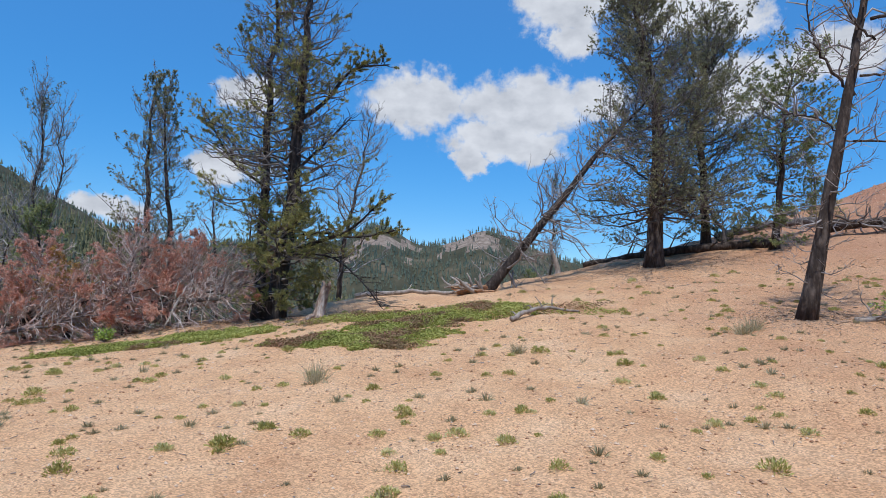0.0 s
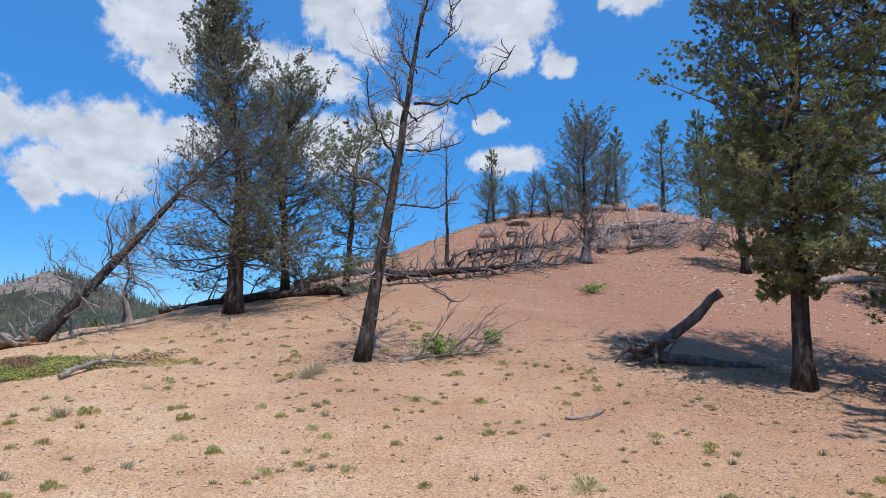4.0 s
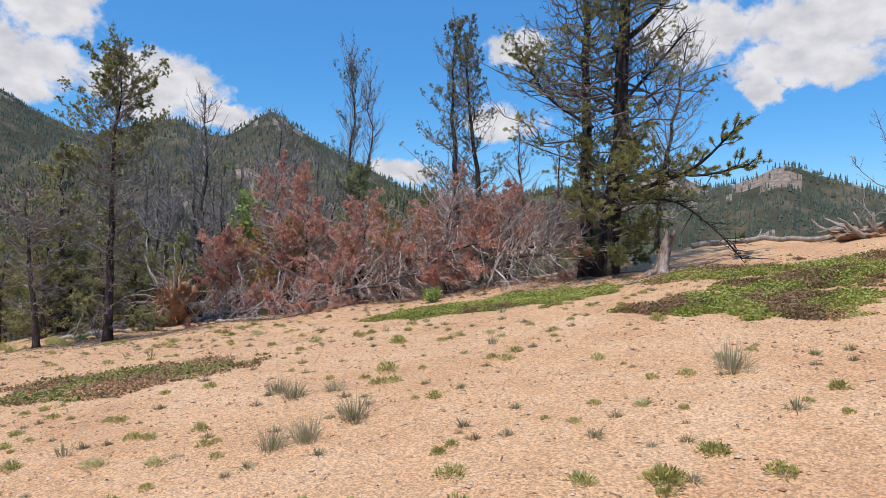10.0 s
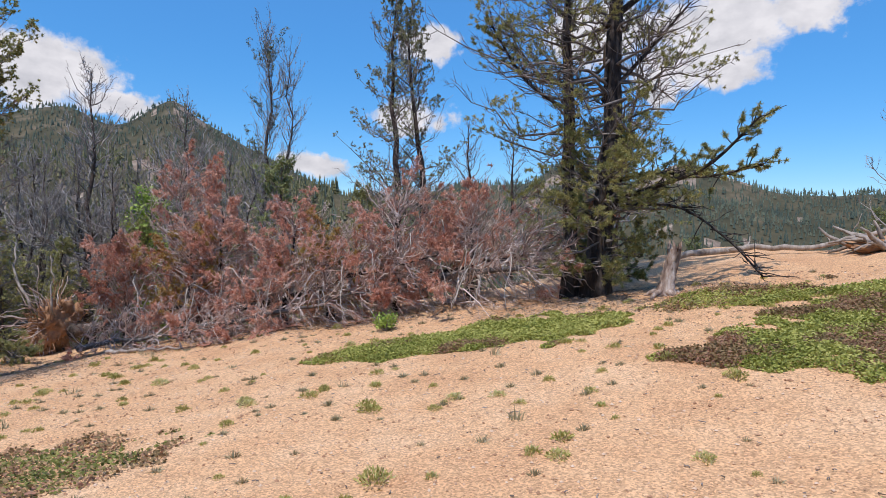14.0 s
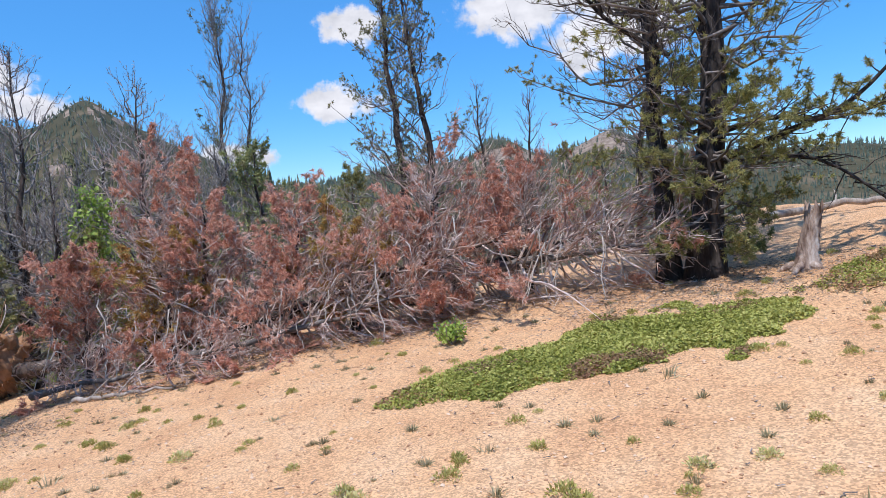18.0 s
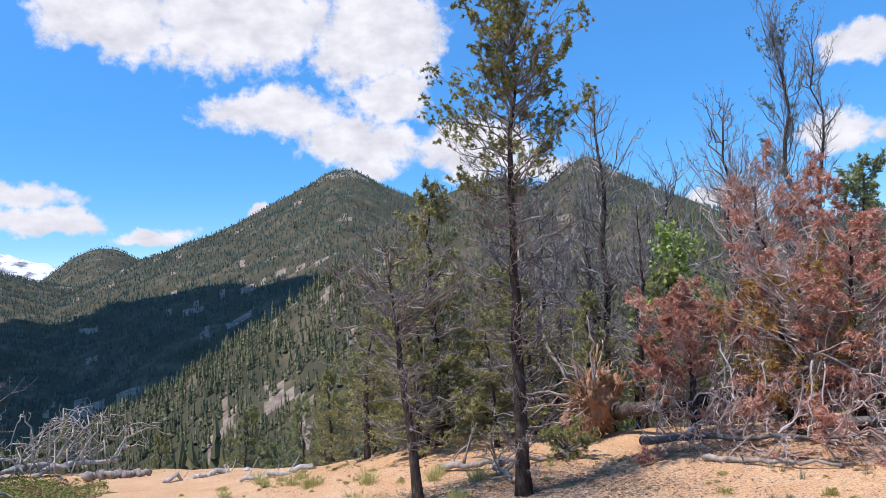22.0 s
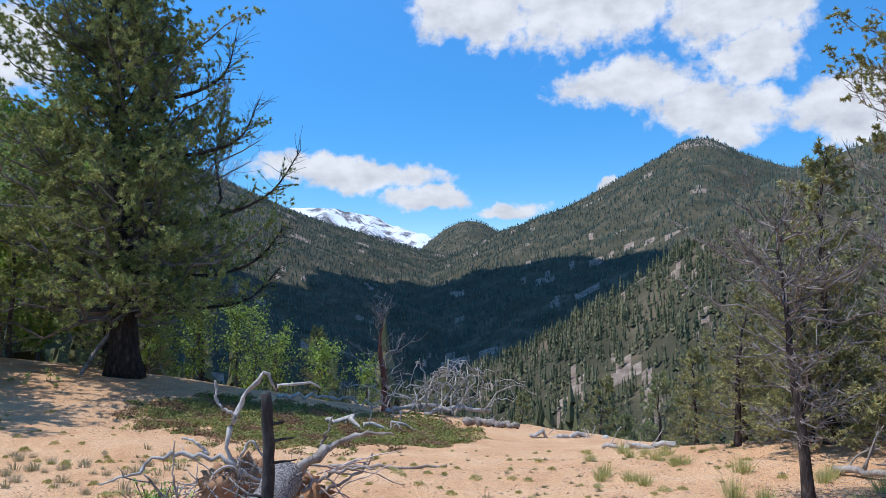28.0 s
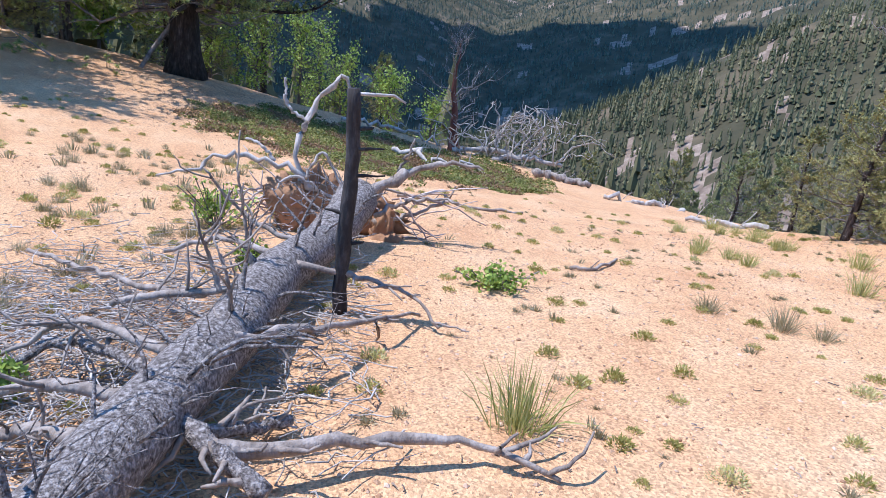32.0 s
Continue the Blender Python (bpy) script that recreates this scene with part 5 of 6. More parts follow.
# ---- stumps and logs of the knoll ----
def stump(x, y, h, r, seed, label):
    rng = np.random.default_rng(seed)
    ob = thing("stump", (x, y, gz(x, y) - 0.04), label, "stump")
    k, sides = 14, 20
    a = np.linspace(0, 2 * np.pi, sides, endpoint=False)
    z = np.linspace(0, 1, k)
    V = []
    jag = rng.uniform(0.8, 1.12, sides)
    for i in range(k):
        flare = 1 + 0.9 * np.exp(-z[i] * 6) * (1 + 0.5 * np.sin(a * 4 + seed))
        rr = r * flare * (1 - 0.15 * z[i]) * (1 + 0.13 * np.sin(a * 3 + 2 * z[i] + seed) + 0.07 * rng.normal(size=sides))
        V.append(np.stack([rr * np.cos(a) + 0.12 * z[i], rr * np.sin(a), h * z[i] * np.where(i == k - 1, jag, 1)], -1))
    V.append(np.array([[0.12, 0, h * 0.8]]))
    V = np.concatenate(V)
    i, j = np.meshgrid(np.arange(k - 1), np.arange(sides), indexing="ij")
    j2 = (j + 1) % sides
    Q = np.stack([i * sides + j, i * sides + j2, (i + 1) * sides + j2, (i + 1) * sides + j], -1).reshape(-1, 4)
    jj = np.arange(sides)
    T = np.stack([(k - 1) * sides + jj, (k - 1) * sides + (jj + 1) % sides, np.full(sides, k * sides)], -1)
    part("body", (V, Q, T), STUMP_WOOD, ob)
    some = [limb([(0, 0, 0.06), (math.cos(b) * r * 1.6, math.sin(b) * r * 1.6, 0.07), (math.cos(b) * r * 2.8, math.sin(b) * r * 2.8, 0.0)], 0.06, 0.02, 6, 6, 0.1, int(b * 10)) for b in (0.4, 1.6, 2.9, 4.0, 5.2)]
    for piece in some:
        part("root", piece, STUMP_WOOD, ob)
    return ob


stump(-2.2, 12.0, 0.66, 0.088, 231, "weathered broken grey stump beside the pines")


def log(name, points, r0, r1, label, mat=SILVER, seed=0, stubs=6, stub_len=0.3, rise=0.0, twigs=0, category="log", crook=0.5):
    """A log that rests on the ground along points (x, y, lift)."""
    rng = np.random.default_rng(seed)
    x0, y0 = points[0][0], points[0][1]
    o = np.array([x0, y0, gz(x0, y0)])
    P = [np.array([p[0], p[1], gz(p[0], p[1]) + p[2]]) - o for p in points]
    ob = thing(name, o, label, category)
    part("trunk", limb(P, r0, r1, 16, 12, 0.05 + 0.06 * (crook > 1), seed, crook), mat, ob)
    A = spline(P, 40)
    t = unit(A[-1] - A[0])
    side = unit(np.cross(t, [0, 0, 1.0]))
    some, paths = [], []
    for k in range(stubs):
        i = rng.integers(4, 38)
        b = rng.uniform(-0.5, math.pi + 0.5)
        d = side * math.cos(b) + np.array([0, 0, 1]) * abs(math.sin(b)) + t * rng.uniform(0.1, 0.7)
        l = stub_len * rng.uniform(0.4, 1.4)
        tip = A[i] + d * l
        tip[2] = max(tip[2], gz(*(tip + o)[:2]) - o[2] + 0.02)
        mid = (A[i] + tip) / 2 + rng.normal(size=3) * 0.06 * l + [0, 0, 0.1 * l]
        some.append(limb([A[i], mid, tip], min(0.3 * r0, 0.006 + 0.018 * l), 0.003, 8, 5, 0.1, k, 0.4))
        paths.append(spline([A[i], mid, tip], 8))
    if len(some) <= 60:
        for piece in some:
            part("branch", piece, mat, ob)
    else:
        part("branchwork", joined(*some), mat, ob)
    if twigs:
        P8 = np.array(paths)
        n = len(P8)
        s = rng.uniform(0.3, 1, (n, twigs))
        start = along(P8, s).reshape(-1, 3)
        d = unit(np.repeat(unit(P8[:, -1] - P8[:, 0]), twigs, 0) + rng.normal(size=(n * twigs, 3)) * 0.7)
        l = stub_len * rng.uniform(0.2, 0.7, (n * twigs, 1, 1))
        s4 = np.linspace(0, 1, 4)
        TP = start[:, None] + l * (d[:, None] * s4[:, None] + rng.normal(size=(n * twigs, 4, 3)) * 0.06)
        g = ground(TP[..., 0] + o[0], TP[..., 1] + o[1]) - o[2] + 0.015
        TP[..., 2] = np.maximum(TP[..., 2], g)
        part("twigwork", tubes(TP, np.full((len(TP), 1), 0.0045) * (1 - 0.6 * s4), 3), mat, ob)
    return ob


log("fallen_log", [(3.3, 16.2, 0.12), (5.2, 15.6, 0.12), (7.3, 15.0, 0.1)], 0.07, 0.11, "dark fallen log lying across the slope", BARK, 241, 12, 0.7, twigs=4)
snagarm = thing("dead_branch", (6.3, 15.3, gz(6.3, 15.3)), "crooked upright dead branch beside a fallen log", "branch")
part("branch", limb([(0, 0, 0.1), (0.0, 0.05, 0.45), (-0.25, 0.1, 0.85), (-0.4, 0.1, 1.25)], 0.06, 0.015, 12, 6, 0.08, 5), GREY_BARK, snagarm)
part("twigwork", joined(*[limb([(-0.02 - 0.03 * k, 0.05, 0.4 + 0.12 * k), (0.3 - 0.16 * k, 0.0, 0.75 + 0.1 * k)], 0.015, 0.004, 6, 4, 0.1, k) for k in range(6)]), GREY_BARK, snagarm)
spike = thing("broken_snag", (2.6, 16.4, gz(2.6, 16.4)), "split pale dead snag stub at the ridge", "snag")
part("stub", limb([(0.25, 0, 0), (0.1, 0, 0.5), (-0.1, 0, 1.15)], 0.12, 0.012, 10, 7, 0.1, 8), SILVER, spike)
part("splinter", limb([(0.3, 0, 0), (0.1, 0.1, 0.5), (0.0, 0.1, 0.8)], 0.06, 0.01, 8, 6, 0.1, 9), SILVER, spike)
COMB = dict(live=0, base=0.04, kind="round", rise=(0.1, 0.5), sides=8, crook=0.08)
fallen("fallen_tree", 8.7, 15.4, 16.0, 14.95, "grey fallen tree with a comb of bare branches on the slope", dict(seed=242, limb_r=2.2, r0=0.11, crown=1.05, limbs=120, twigs=7, subs=2, **COMB), 0.28, 0.0, bark=BARK, twig=TWIG)
fallen("fallen_tree", 12.8, 17.4, 18.5, 18.0, "weathered fallen tree bristling with bare limbs", dict(seed=243, limb_r=2.2, r0=0.1, crown=0.9, limbs=100, twigs=7, subs=2, **COMB), 0.3, -0.05, 1.0, bark=BARK, twig=TWIG)
fallen("fallen_tree", 18.6, 17.9, 26.4, 19.1, "thick fallen tree near the hilltop with dead red-grey twigs", dict(seed=244, limb_r=2.2, r0=0.17, crown=1.0, limbs=90, twigs=7, subs=2, **COMB), 0.35, 0.0, 2.0, bark=BARK, twig=RED_TWIG)
for k, (x, y, x2, y2) in enumerate(((18.6, 16.0, 21.8, 16.6), (20.5, 17.4, 23.6, 17.2), (22.0, 15.4, 25.0, 16.8), (17.6, 16.4, 18.9, 17.2))):
    fallen("brush_heap", x, y, x2, y2, "heap of reddish-grey dead branches on the slope", dict(seed=750 + k, limb_r=1.6, r0=0.07, crown=1.0, limbs=60, twigs=8, subs=3, live=0, base=0.02, kind="round", rise=(0.2, 0.9), sides=7, crook=0.09), 0.25, 0.1, k, twig=RED_TWIG if k % 2 else TWIG, group="brush heaps")
stand("dead_pine", 15.95, 15.45, "broken stump of a dead tree with tangled bare limbs", "tree", grow(245, 1.75, 0.17, (0.02, 0), 0.25, 1.15, "round", 46, 9, 3, 0, rise=(0.2, 1.0), limb_r=1.4, crook=0.1), bark=GREY_BARK, twig=TWIG)
log("fallen_log", [(26.6, 13.4, 0.2), (28.4, 12.6, 0.2), (30.4, 11.8, 0.2)], 0.22, 0.16, "pale fallen log on the far slope", SILVER, 246, 9, 0.7, twigs=3)
log("fallen_log", [(20.5, 10.6, 0.12), (22.6, 10.4, 0.14), (25.0, 9.6, 0.12)], 0.12, 0.09, "grey fallen log lying among the hillside pines", SILVER, 254, 9, 0.6, twigs=3)
log("fallen_log", [(9.8, 17.2, 0.12), (8.4, 17.5, 0.12), (6.9, 17.3, 0.1)], 0.11, 0.07, "dark log lying along the ridge", GREY_BARK, 255, 9, 0.6, twigs=3)
log("fallen_log", [(-1.9, 14.6, 0.08), (-0.9, 15.0, 0.1), (0.2, 15.2, 0.1), (1.2, 15.2, 0.08)], 0.05, 0.035, "bleached log on the ridge", SILVER, 247, 4, 0.35)
log("dead_stick", [(0.95, 9.4, 0.05), (1.4, 9.8, 0.09), (2.0, 10.05, 0.03)], 0.035, 0.012, "bleached forked stick lying on the green mat", SILVER, 248, 5, 0.25, category="stick")

# uprooted log in the shade, with a slanting root stem
up = log("uprooted_log", [(8.05, 6.4, 0.08), (8.5, 5.85, 0.02), (9.1, 5.4, -0.03)], 0.085, 0.06, "uprooted grey log with gnarled roots in pine shade", GREY_BARK, 251, 4, 0.3)
some = [limb([(0, 0, 0.15), (0.25, -0.35, 0.5), (0.55, -0.75, 0.95)], 0.085, 0.06, 10, 8, 0.06, 1)]
rng = np.random.default_rng(252)
for k in range(11):
    b = rng.uniform(1.6, 4.6)
    some.append(limb([(0, 0, 0.15), (math.cos(b) * 0.28, math.sin(b) * 0.28, 0.18 + rng.uniform(-0.1, 0.15)), (math.cos(b) * 0.55, math.sin(b) * 0.55, rng.uniform(-0.02, 0.35))], 0.07, 0.015, 8, 6, 0.12, k))
for piece in some:
    part("root", piece, GREY_BARK, up, "twisted grey roots")
gn = thing("gnarled_stump", (8.5, 3.0, gz(8.5, 3.0)), "gnarled dead stump with spiky broken limbs in shade", "stump")
some = [limb([(0.3, 0.2, 0), (0.25, 0.1, 0.5), (0.1, 0.0, 1.15)], 0.1, 0.02, 10, 7, 0.12, 3), limb([(-0.2, 0, 0), (-0.15, 0.05, 0.4), (-0.1, 0, 0.75)], 0.07, 0.015, 8, 6, 0.1, 4)]
for k in range(9):
    b = rng.uniform(0, 6.28)
    some.append(limb([(0.1, 0.1, 0.15), (0.1 + math.cos(b) * 0.35, 0.1 + math.sin(b) * 0.35, 0.2), (0.1 + math.cos(b) * 0.75, 0.1 + math.sin(b) * 0.75, rng.uniform(0, 0.3))], 0.09, 0.02, 8, 6, 0.12, k))
for k, piece in enumerate(some):
    part("limb_stub" if k < 2 else "root", piece, GREY_BARK, gn)
log("fallen_log", [(8.7, 3.2, 0.2), (10.2, 2.6, 0.2), (12.2, 1.9, 0.2)], 0.17, 0.14, "grey fallen log running from a gnarled stump", GREY_BARK, 253, 5, 0.4)

# boulders on the hilltop
for k, (x, y, sx, sz) in enumerate(((16.05, 20.75, 0.36, 0.4), (16.8, 20.1, 0.34, 0.17), (26.0, 23.0, 0.8, 0.4), (28.0, 22.7, 0.55, 0.3), (24.4, 22.4, 0.5, 0.3), (18.3, 21.6, 0.5, 0.2), (22.6, 21.4, 0.4, 0.22))):
    b = new("boulder", mesh_from("boulder", *blob(260 + k, (sx, sx * 0.8, sz), 0.18), [BOULDER]))
    b.location = (x, y, gz(x, y) - sz * 0.05)
    tagged(b, "rounded reddish granite boulder on the hilltop", "boulder", "hilltop boulders")


# ---- the fallen trunk near the end of the walk ----
ZL = gz(-12.3, 4.27)
LOG = [(-9.2, 3.82, 0.3), (-9.95, 3.96, 0.27), (-11.15, 4.12, 0.24), (-12.3, 4.27, 0.24), (-13.6, 4.55, 0.3), (-14.3, 4.72, 0.42)]
big = log("fallen_tree", LOG, 0.125, 0.19, "grey flaky-barked fallen trunk with broken branches and roots", LOG_BARK, 301, 40, 0.42, twigs=4, category="fallen tree")
o = np.array(big.location)


def at_log(points):
    return [np.array([x, y, gz(x, y) + z]) - o for x, y, z in points]


bigger = [
    ("branch", [(-10.16, 4.26, 0.2), (-10.19, 4.35, 0.18), (-10.29, 4.67, 0.16), (-10.34, 4.95, 0.13), (-10.36, 5.16, 0.11), (-10.34, 5.37, 0.07), (-10.23, 5.61, 0.02)], 0.036, 0.009),
    ("branch", [(-10.5, 3.98, 0.3), (-10.34, 4.07, 0.26), (-10.16, 4.28, 0.2), (-10.01, 4.48, 0.12)], 0.044, 0.034),
    ("branch", [(-10.25, 4.02, 0.2), (-10.36, 4.15, 0.16), (-10.51, 4.34, 0.1), (-10.64, 4.5, 0.06)], 0.034, 0.027),
    ("branch", [(-10.8, 4.08, 0.36), (-10.88, 4.17, 0.34), (-11.17, 4.53, 0.28), (-11.58, 4.82, 0.2), (-12.16, 5.19, 0.06)], 0.028, 0.008),
    ("branch", [(-12.27, 4.35, 0.32), (-12.27, 4.6, 0.3), (-12.25, 4.86, 0.26), (-12.16, 5.12, 0.2), (-11.95, 5.3, 0.05)], 0.024, 0.008),
    ("branch", [(-10.98, 3.19, 0.12), (-11.07, 3.37, 0.2), (-11.03, 3.58, 0.2), (-10.84, 3.79, 0.2), (-10.7, 3.95, 0.2)], 0.02, 0.026),
    ("branch", [(-12.94, 2.39, 0.1), (-12.48, 2.98, 0.15), (-11.98, 3.5, 0.2), (-11.7, 3.9, 0.25)], 0.012, 0.022),
    ("branch", [(-11.54, 3.45, 0.22), (-11.5, 3.7, 0.3), (-11.49, 4.12, 0.36)], 0.018, 0.02),
    ("branch", [(-12.82, 3.37, 0.2), (-12.89, 3.72, 0.3), (-12.6, 4.0, 0.34), (-12.34, 4.26, 0.34)], 0.014, 0.022),
    ("branch", [(-10.5, 3.1, 0.08), (-10.33, 3.47, 0.15), (-10.29, 3.61, 0.2), (-10.18, 3.8, 0.22)], 0.014, 0.028),
    ("branch", [(-10.8, 3.95, 0.3), (-11.1, 3.45, 0.3), (-11.05, 3.1, 0.12)], 0.026, 0.007),
    ("branch", [(-10.4, 3.9, 0.3), (-10.5, 3.4, 0.25), (-10.3, 2.9, 0.1), (-10.4, 2.5, 0.05)], 0.026, 0.007),
    ("branch", [(-11.35, 4.05, 0.4), (-11.38, 4.0, 0.55), (-11.33, 3.95, 0.72)], 0.013, 0.005),
    ("branch", [(-11.1, 4.15, 0.4), (-11.05, 4.15, 0.55), (-11.12, 4.1, 0.68)], 0.012, 0.005),
    ("branch", [(-12.0, 4.1, 0.38), (-12.05, 4.05, 0.65), (-12.0, 4.02, 0.95)], 0.012, 0.004),
    ("branch", [(-12.9, 4.3, 0.3), (-13.1, 3.9, 0.45), (-13.0, 3.6, 0.8)], 0.019, 0.005),
]
for k, (name, pts, r0, r1) in enumerate(bigger):
    stem = part(name, limb(at_log(pts), r0, r1, 18, 8, 0.1, 310 + k, 0.5), LOG_BARK if k in (1, 2, 5) else SILVER, big, "bleached broken branch")
    r3 = np.random.default_rng(320 + k)
    A = spline(at_log(pts), 30)
    for q in range(7):
        i = r3.integers(6, 29)
        d = unit(unit(A[-1] - A[0]) * 0.9 + r3.normal(size=3) * [0.8, 0.8, 0.4] + [0, 0, 0.25]) * r3.uniform(0.06, 0.34)
        part("twig", limb([A[i], A[i] + d * 0.5 + r3.normal(size=3) * 0.02, A[i] + d], r0 * 0.36, 0.003, 7, 5, 0.15, q), SILVER, stem)
crown_end = [[(-14.1, 4.65, -0.35), (-14.4, 4.9, -0.15), (-14.7, 5.3, -0.02), (-14.68, 5.64, 0.1), (-14.6, 5.95, 0.08)], [(-14.4, 4.9, -0.25), (-14.7, 5.15, 0.05), (-14.75, 5.25, 0.3)],
             [(-14.3, 4.9, -0.4), (-14.5, 5.3, -0.25), (-14.3, 5.7, -0.2)], [(-14.5, 5.0, -0.5), (-14.7, 5.3, -0.47), (-14.68, 5.57, -0.31), (-14.65, 5.7, -0.12)],
             [(-14.5, 4.9, -0.5), (-14.6, 5.2, -0.84), (-14.55, 5.5, -0.95)], [(-14.6, 4.7, -0.4), (-15.0, 5.0, -0.3), (-15.2, 5.5, -0.5)]]
arch = [[(-14.7, 4.14, -0.35), (-14.7, 4.11, 0.2), (-14.71, 4.22, 0.4), (-14.71, 4.34, 0.65), (-14.72, 4.5, 0.84), (-14.72, 4.62, 0.67), (-14.72, 4.8, 0.67), (-14.71, 5.12, 0.64)],
        [(-14.7, 4.35, -0.3), (-14.67, 3.87, -0.03), (-14.61, 3.45, -0.02), (-14.54, 3.16, -0.14), (-14.47, 2.85, -0.24)], [(-14.65, 4.2, -0.2), (-14.6, 4.35, 0.1), (-14.62, 4.5, -0.1), (-14.5, 4.65, -0.35)],
        [(-14.7, 3.9, -0.05), (-14.72, 3.75, 0.1), (-14.8, 3.6, 0.13)], [(-14.71, 4.2, 0.35), (-14.75, 4.0, 0.5), (-14.8, 3.95, 0.75)], [(-14.6, 4.5, -0.35), (-14.55, 4.1, -0.15), (-14.6, 3.9, -0.35)]]
for k, pts in enumerate(crown_end):
    part("root", limb([np.array(p) - o for p in pts], 0.07 if k == 0 else 0.022, 0.007, 18, 8, 0.15, 330 + k), SILVER, big, "splintered silver root")
for k, pts in enumerate(arch):
    part("root", limb([np.array(p) - o for p in pts], 0.033 if k < 2 else 0.016, 0.01, 22, 8, 0.15, 340 + k), BLEACHED, big, "bleached twisting root")
for k, (x, y, z, s) in enumerate(((-14.72, 4.2, -0.48, (0.17, 0.3, 0.3)), (-14.55, 5.02, -0.75, (0.16, 0.18, 0.24)), (-14.75, 4.65, -0.6, (0.14, 0.42, 0.24)))):
    part("root_soil", shifted(clod(350 + k, s), np.array([x, y, z]) - o), SOIL, big, "crumbling orange soil held by roots")

rng = np.random.default_rng(355)
fine = []
for k in range(60):
    q = np.array([-14.7, rng.uniform(3.9, 5.25), rng.uniform(-0.75, -0.2)]) - o
    d = np.array([rng.uniform(-0.2, 0.25), (q[1] + o[1] - 4.6) * 0.9 + rng.normal() * 0.25, rng.normal() * 0.25 - 0.05])
    fine.append(limb([q, q + d * 0.5 + rng.normal(size=3) * 0.05, q + d], 0.009, 0.003, 8, 4, 0.1, k))
part("rootwork", joined(*fine), RED_TWIG, big, "fine tangled rootlets")

post = thing("charred_post", (-12.28, 4.66, gz(-12.28, 4.66)), "thin charred upright snag beside the fallen trunk", "snag")
part("pole", limb([(0, 0, -0.05), (0.0, -0.01, 0.5), (-0.01, 0.01, 1.0), (0.0, -0.02, 1.5)], 0.05, 0.04, 16, 10, 0.06, 361, 0.15), BURNT, post)
for k, (z, d, l) in enumerate(((0.95, 1, 0.22), (1.12, 1, 0.2), (0.7, -1, 0.15), (0.5, 1, 0.12), (1.25, 1, 0.12))):
    part("knot", limb([(0, 0, z), (0.02, d * 0.1, z + 0.02), (0.02, d * l, z + 0.03)], 0.014, 0.004, 5, 5, 0.1, k), BURNT, post)

# litter of dead twigs round the trunk
rng = np.random.default_rng(370)
n = 2800
px = rng.normal(-11.3, 1.15, n)
py = 3.35 + (px + 11.3) * -0.12 + rng.normal(0, 0.75, n)
ok = py < 4.9
px, py = px[ok], py[ok]
a = rng.uniform(0, 6.28, len(px))
L = rng.uniform(0.08, 0.55, len(px)) * rng.uniform(0.4, 1, len(px))
s4 = np.linspace(-0.5, 0.5, 5)
X = px[:, None] + np.cos(a)[:, None] * s4 * L[:, None] + rng.normal(size=(len(px), 5)) * 0.02
Y = py[:, None] + np.sin(a)[:, None] * s4 * L[:, None] + rng.normal(size=(len(px), 5)) * 0.02
Zt = ground(X, Y) + 0.012 + np.abs(rng.normal(size=(len(px), 1))) * 0.05 + rng.normal(size=(len(px), 1)) * 0.25 * L[:, None] * s4 * 0.6
V, Q, T = tubes(np.stack([X, Y, np.maximum(Zt, ground(X, Y) + 0.008)], -1), rng.uniform(0.002, 0.0065, (len(px), 1)) * np.linspace(1, 0.5, 5), 4)
tagged(new("twig_litter", mesh_from("twig_litter", V, Q, T, [BLEACHED])), "grey dead twigs littering the gravel round the trunk", "twigs", kind="stuff")

# logs and sticks at the far edge
log("bleached_log", [(-21.5, 9.9, 0.05), (-21.6, 10.8, 0.06), (-21.9, 11.9, 0.03)], 0.04, 0.065, "bleached log lying at the valley edge", BLEACHED, 381, 6, 0.3, twigs=3, crook=2.5)
log("bleached_log", [(-19.0, 10.5, 0.03), (-18.6, 11.0, 0.05), (-18.3, 11.6, 0.03)], 0.03, 0.055, "pale weathered branch at the valley edge", BLEACHED, 382, 6, 0.3, twigs=3, crook=2.5)
log("broken_log", [(-23.6, 8.9, 0.08), (-23.45, 9.5, 0.1), (-23.3, 10.2, 0.06)], 0.11, 0.07, "weathered brown log end at the edge", SILVER, 383, 5, 0.3, twigs=3, crook=2.5)
log("bleached_log", [(-22.2, 5.4, 0.12), (-21.7, 6.3, 0.1), (-22.0, 7.4, 0.06)], 0.05, 0.025, "bleached forked driftwood branch on the green mat", BLEACHED, 384, 5, 0.35, twigs=3, crook=2.5)
log("bleached_log", [(-25.5, 4.2, 0.1), (-26.2, 5.6, 0.12), (-26.4, 7.0, 0.1)], 0.045, 0.03, "pale log along the edge of the knoll", BLEACHED, 385, 6, 0.4, twigs=3, crook=2.5)
log("dead_stick", [(-17.5, 5.3, 0.03), (-17.2, 6.0, 0.04), (-17.2, 7.1, 0.02)], 0.025, 0.018, "grey stick lying on gravel", SILVER, 386, 3, 0.15, category="stick")
log("dead_stick", [(-13.95, 6.8, 0.03), (-14.0, 7.05, 0.03), (-14.45, 7.45, 0.02)], 0.018, 0.012, "short grey stick lying on gravel", SILVER, 387, 1, 0.1, category="stick")
log("dead_stick", [(-13.6, 12.0, 0.05), (-13.0, 11.3, 0.08), (-12.1, 10.9, 0.04)], 0.045, 0.02, "dead branch lying under the thin pine", SILVER, 388, 9, 0.4, twigs=3, category="stick")
log("dead_stick", [(-14.2, 11.4, 0.06), (-13.4, 11.6, 0.1), (-12.6, 12.4, 0.05)], 0.05, 0.02, "dead branch lying by the root plate", SILVER, 389, 9, 0.45, twigs=3, category="stick")
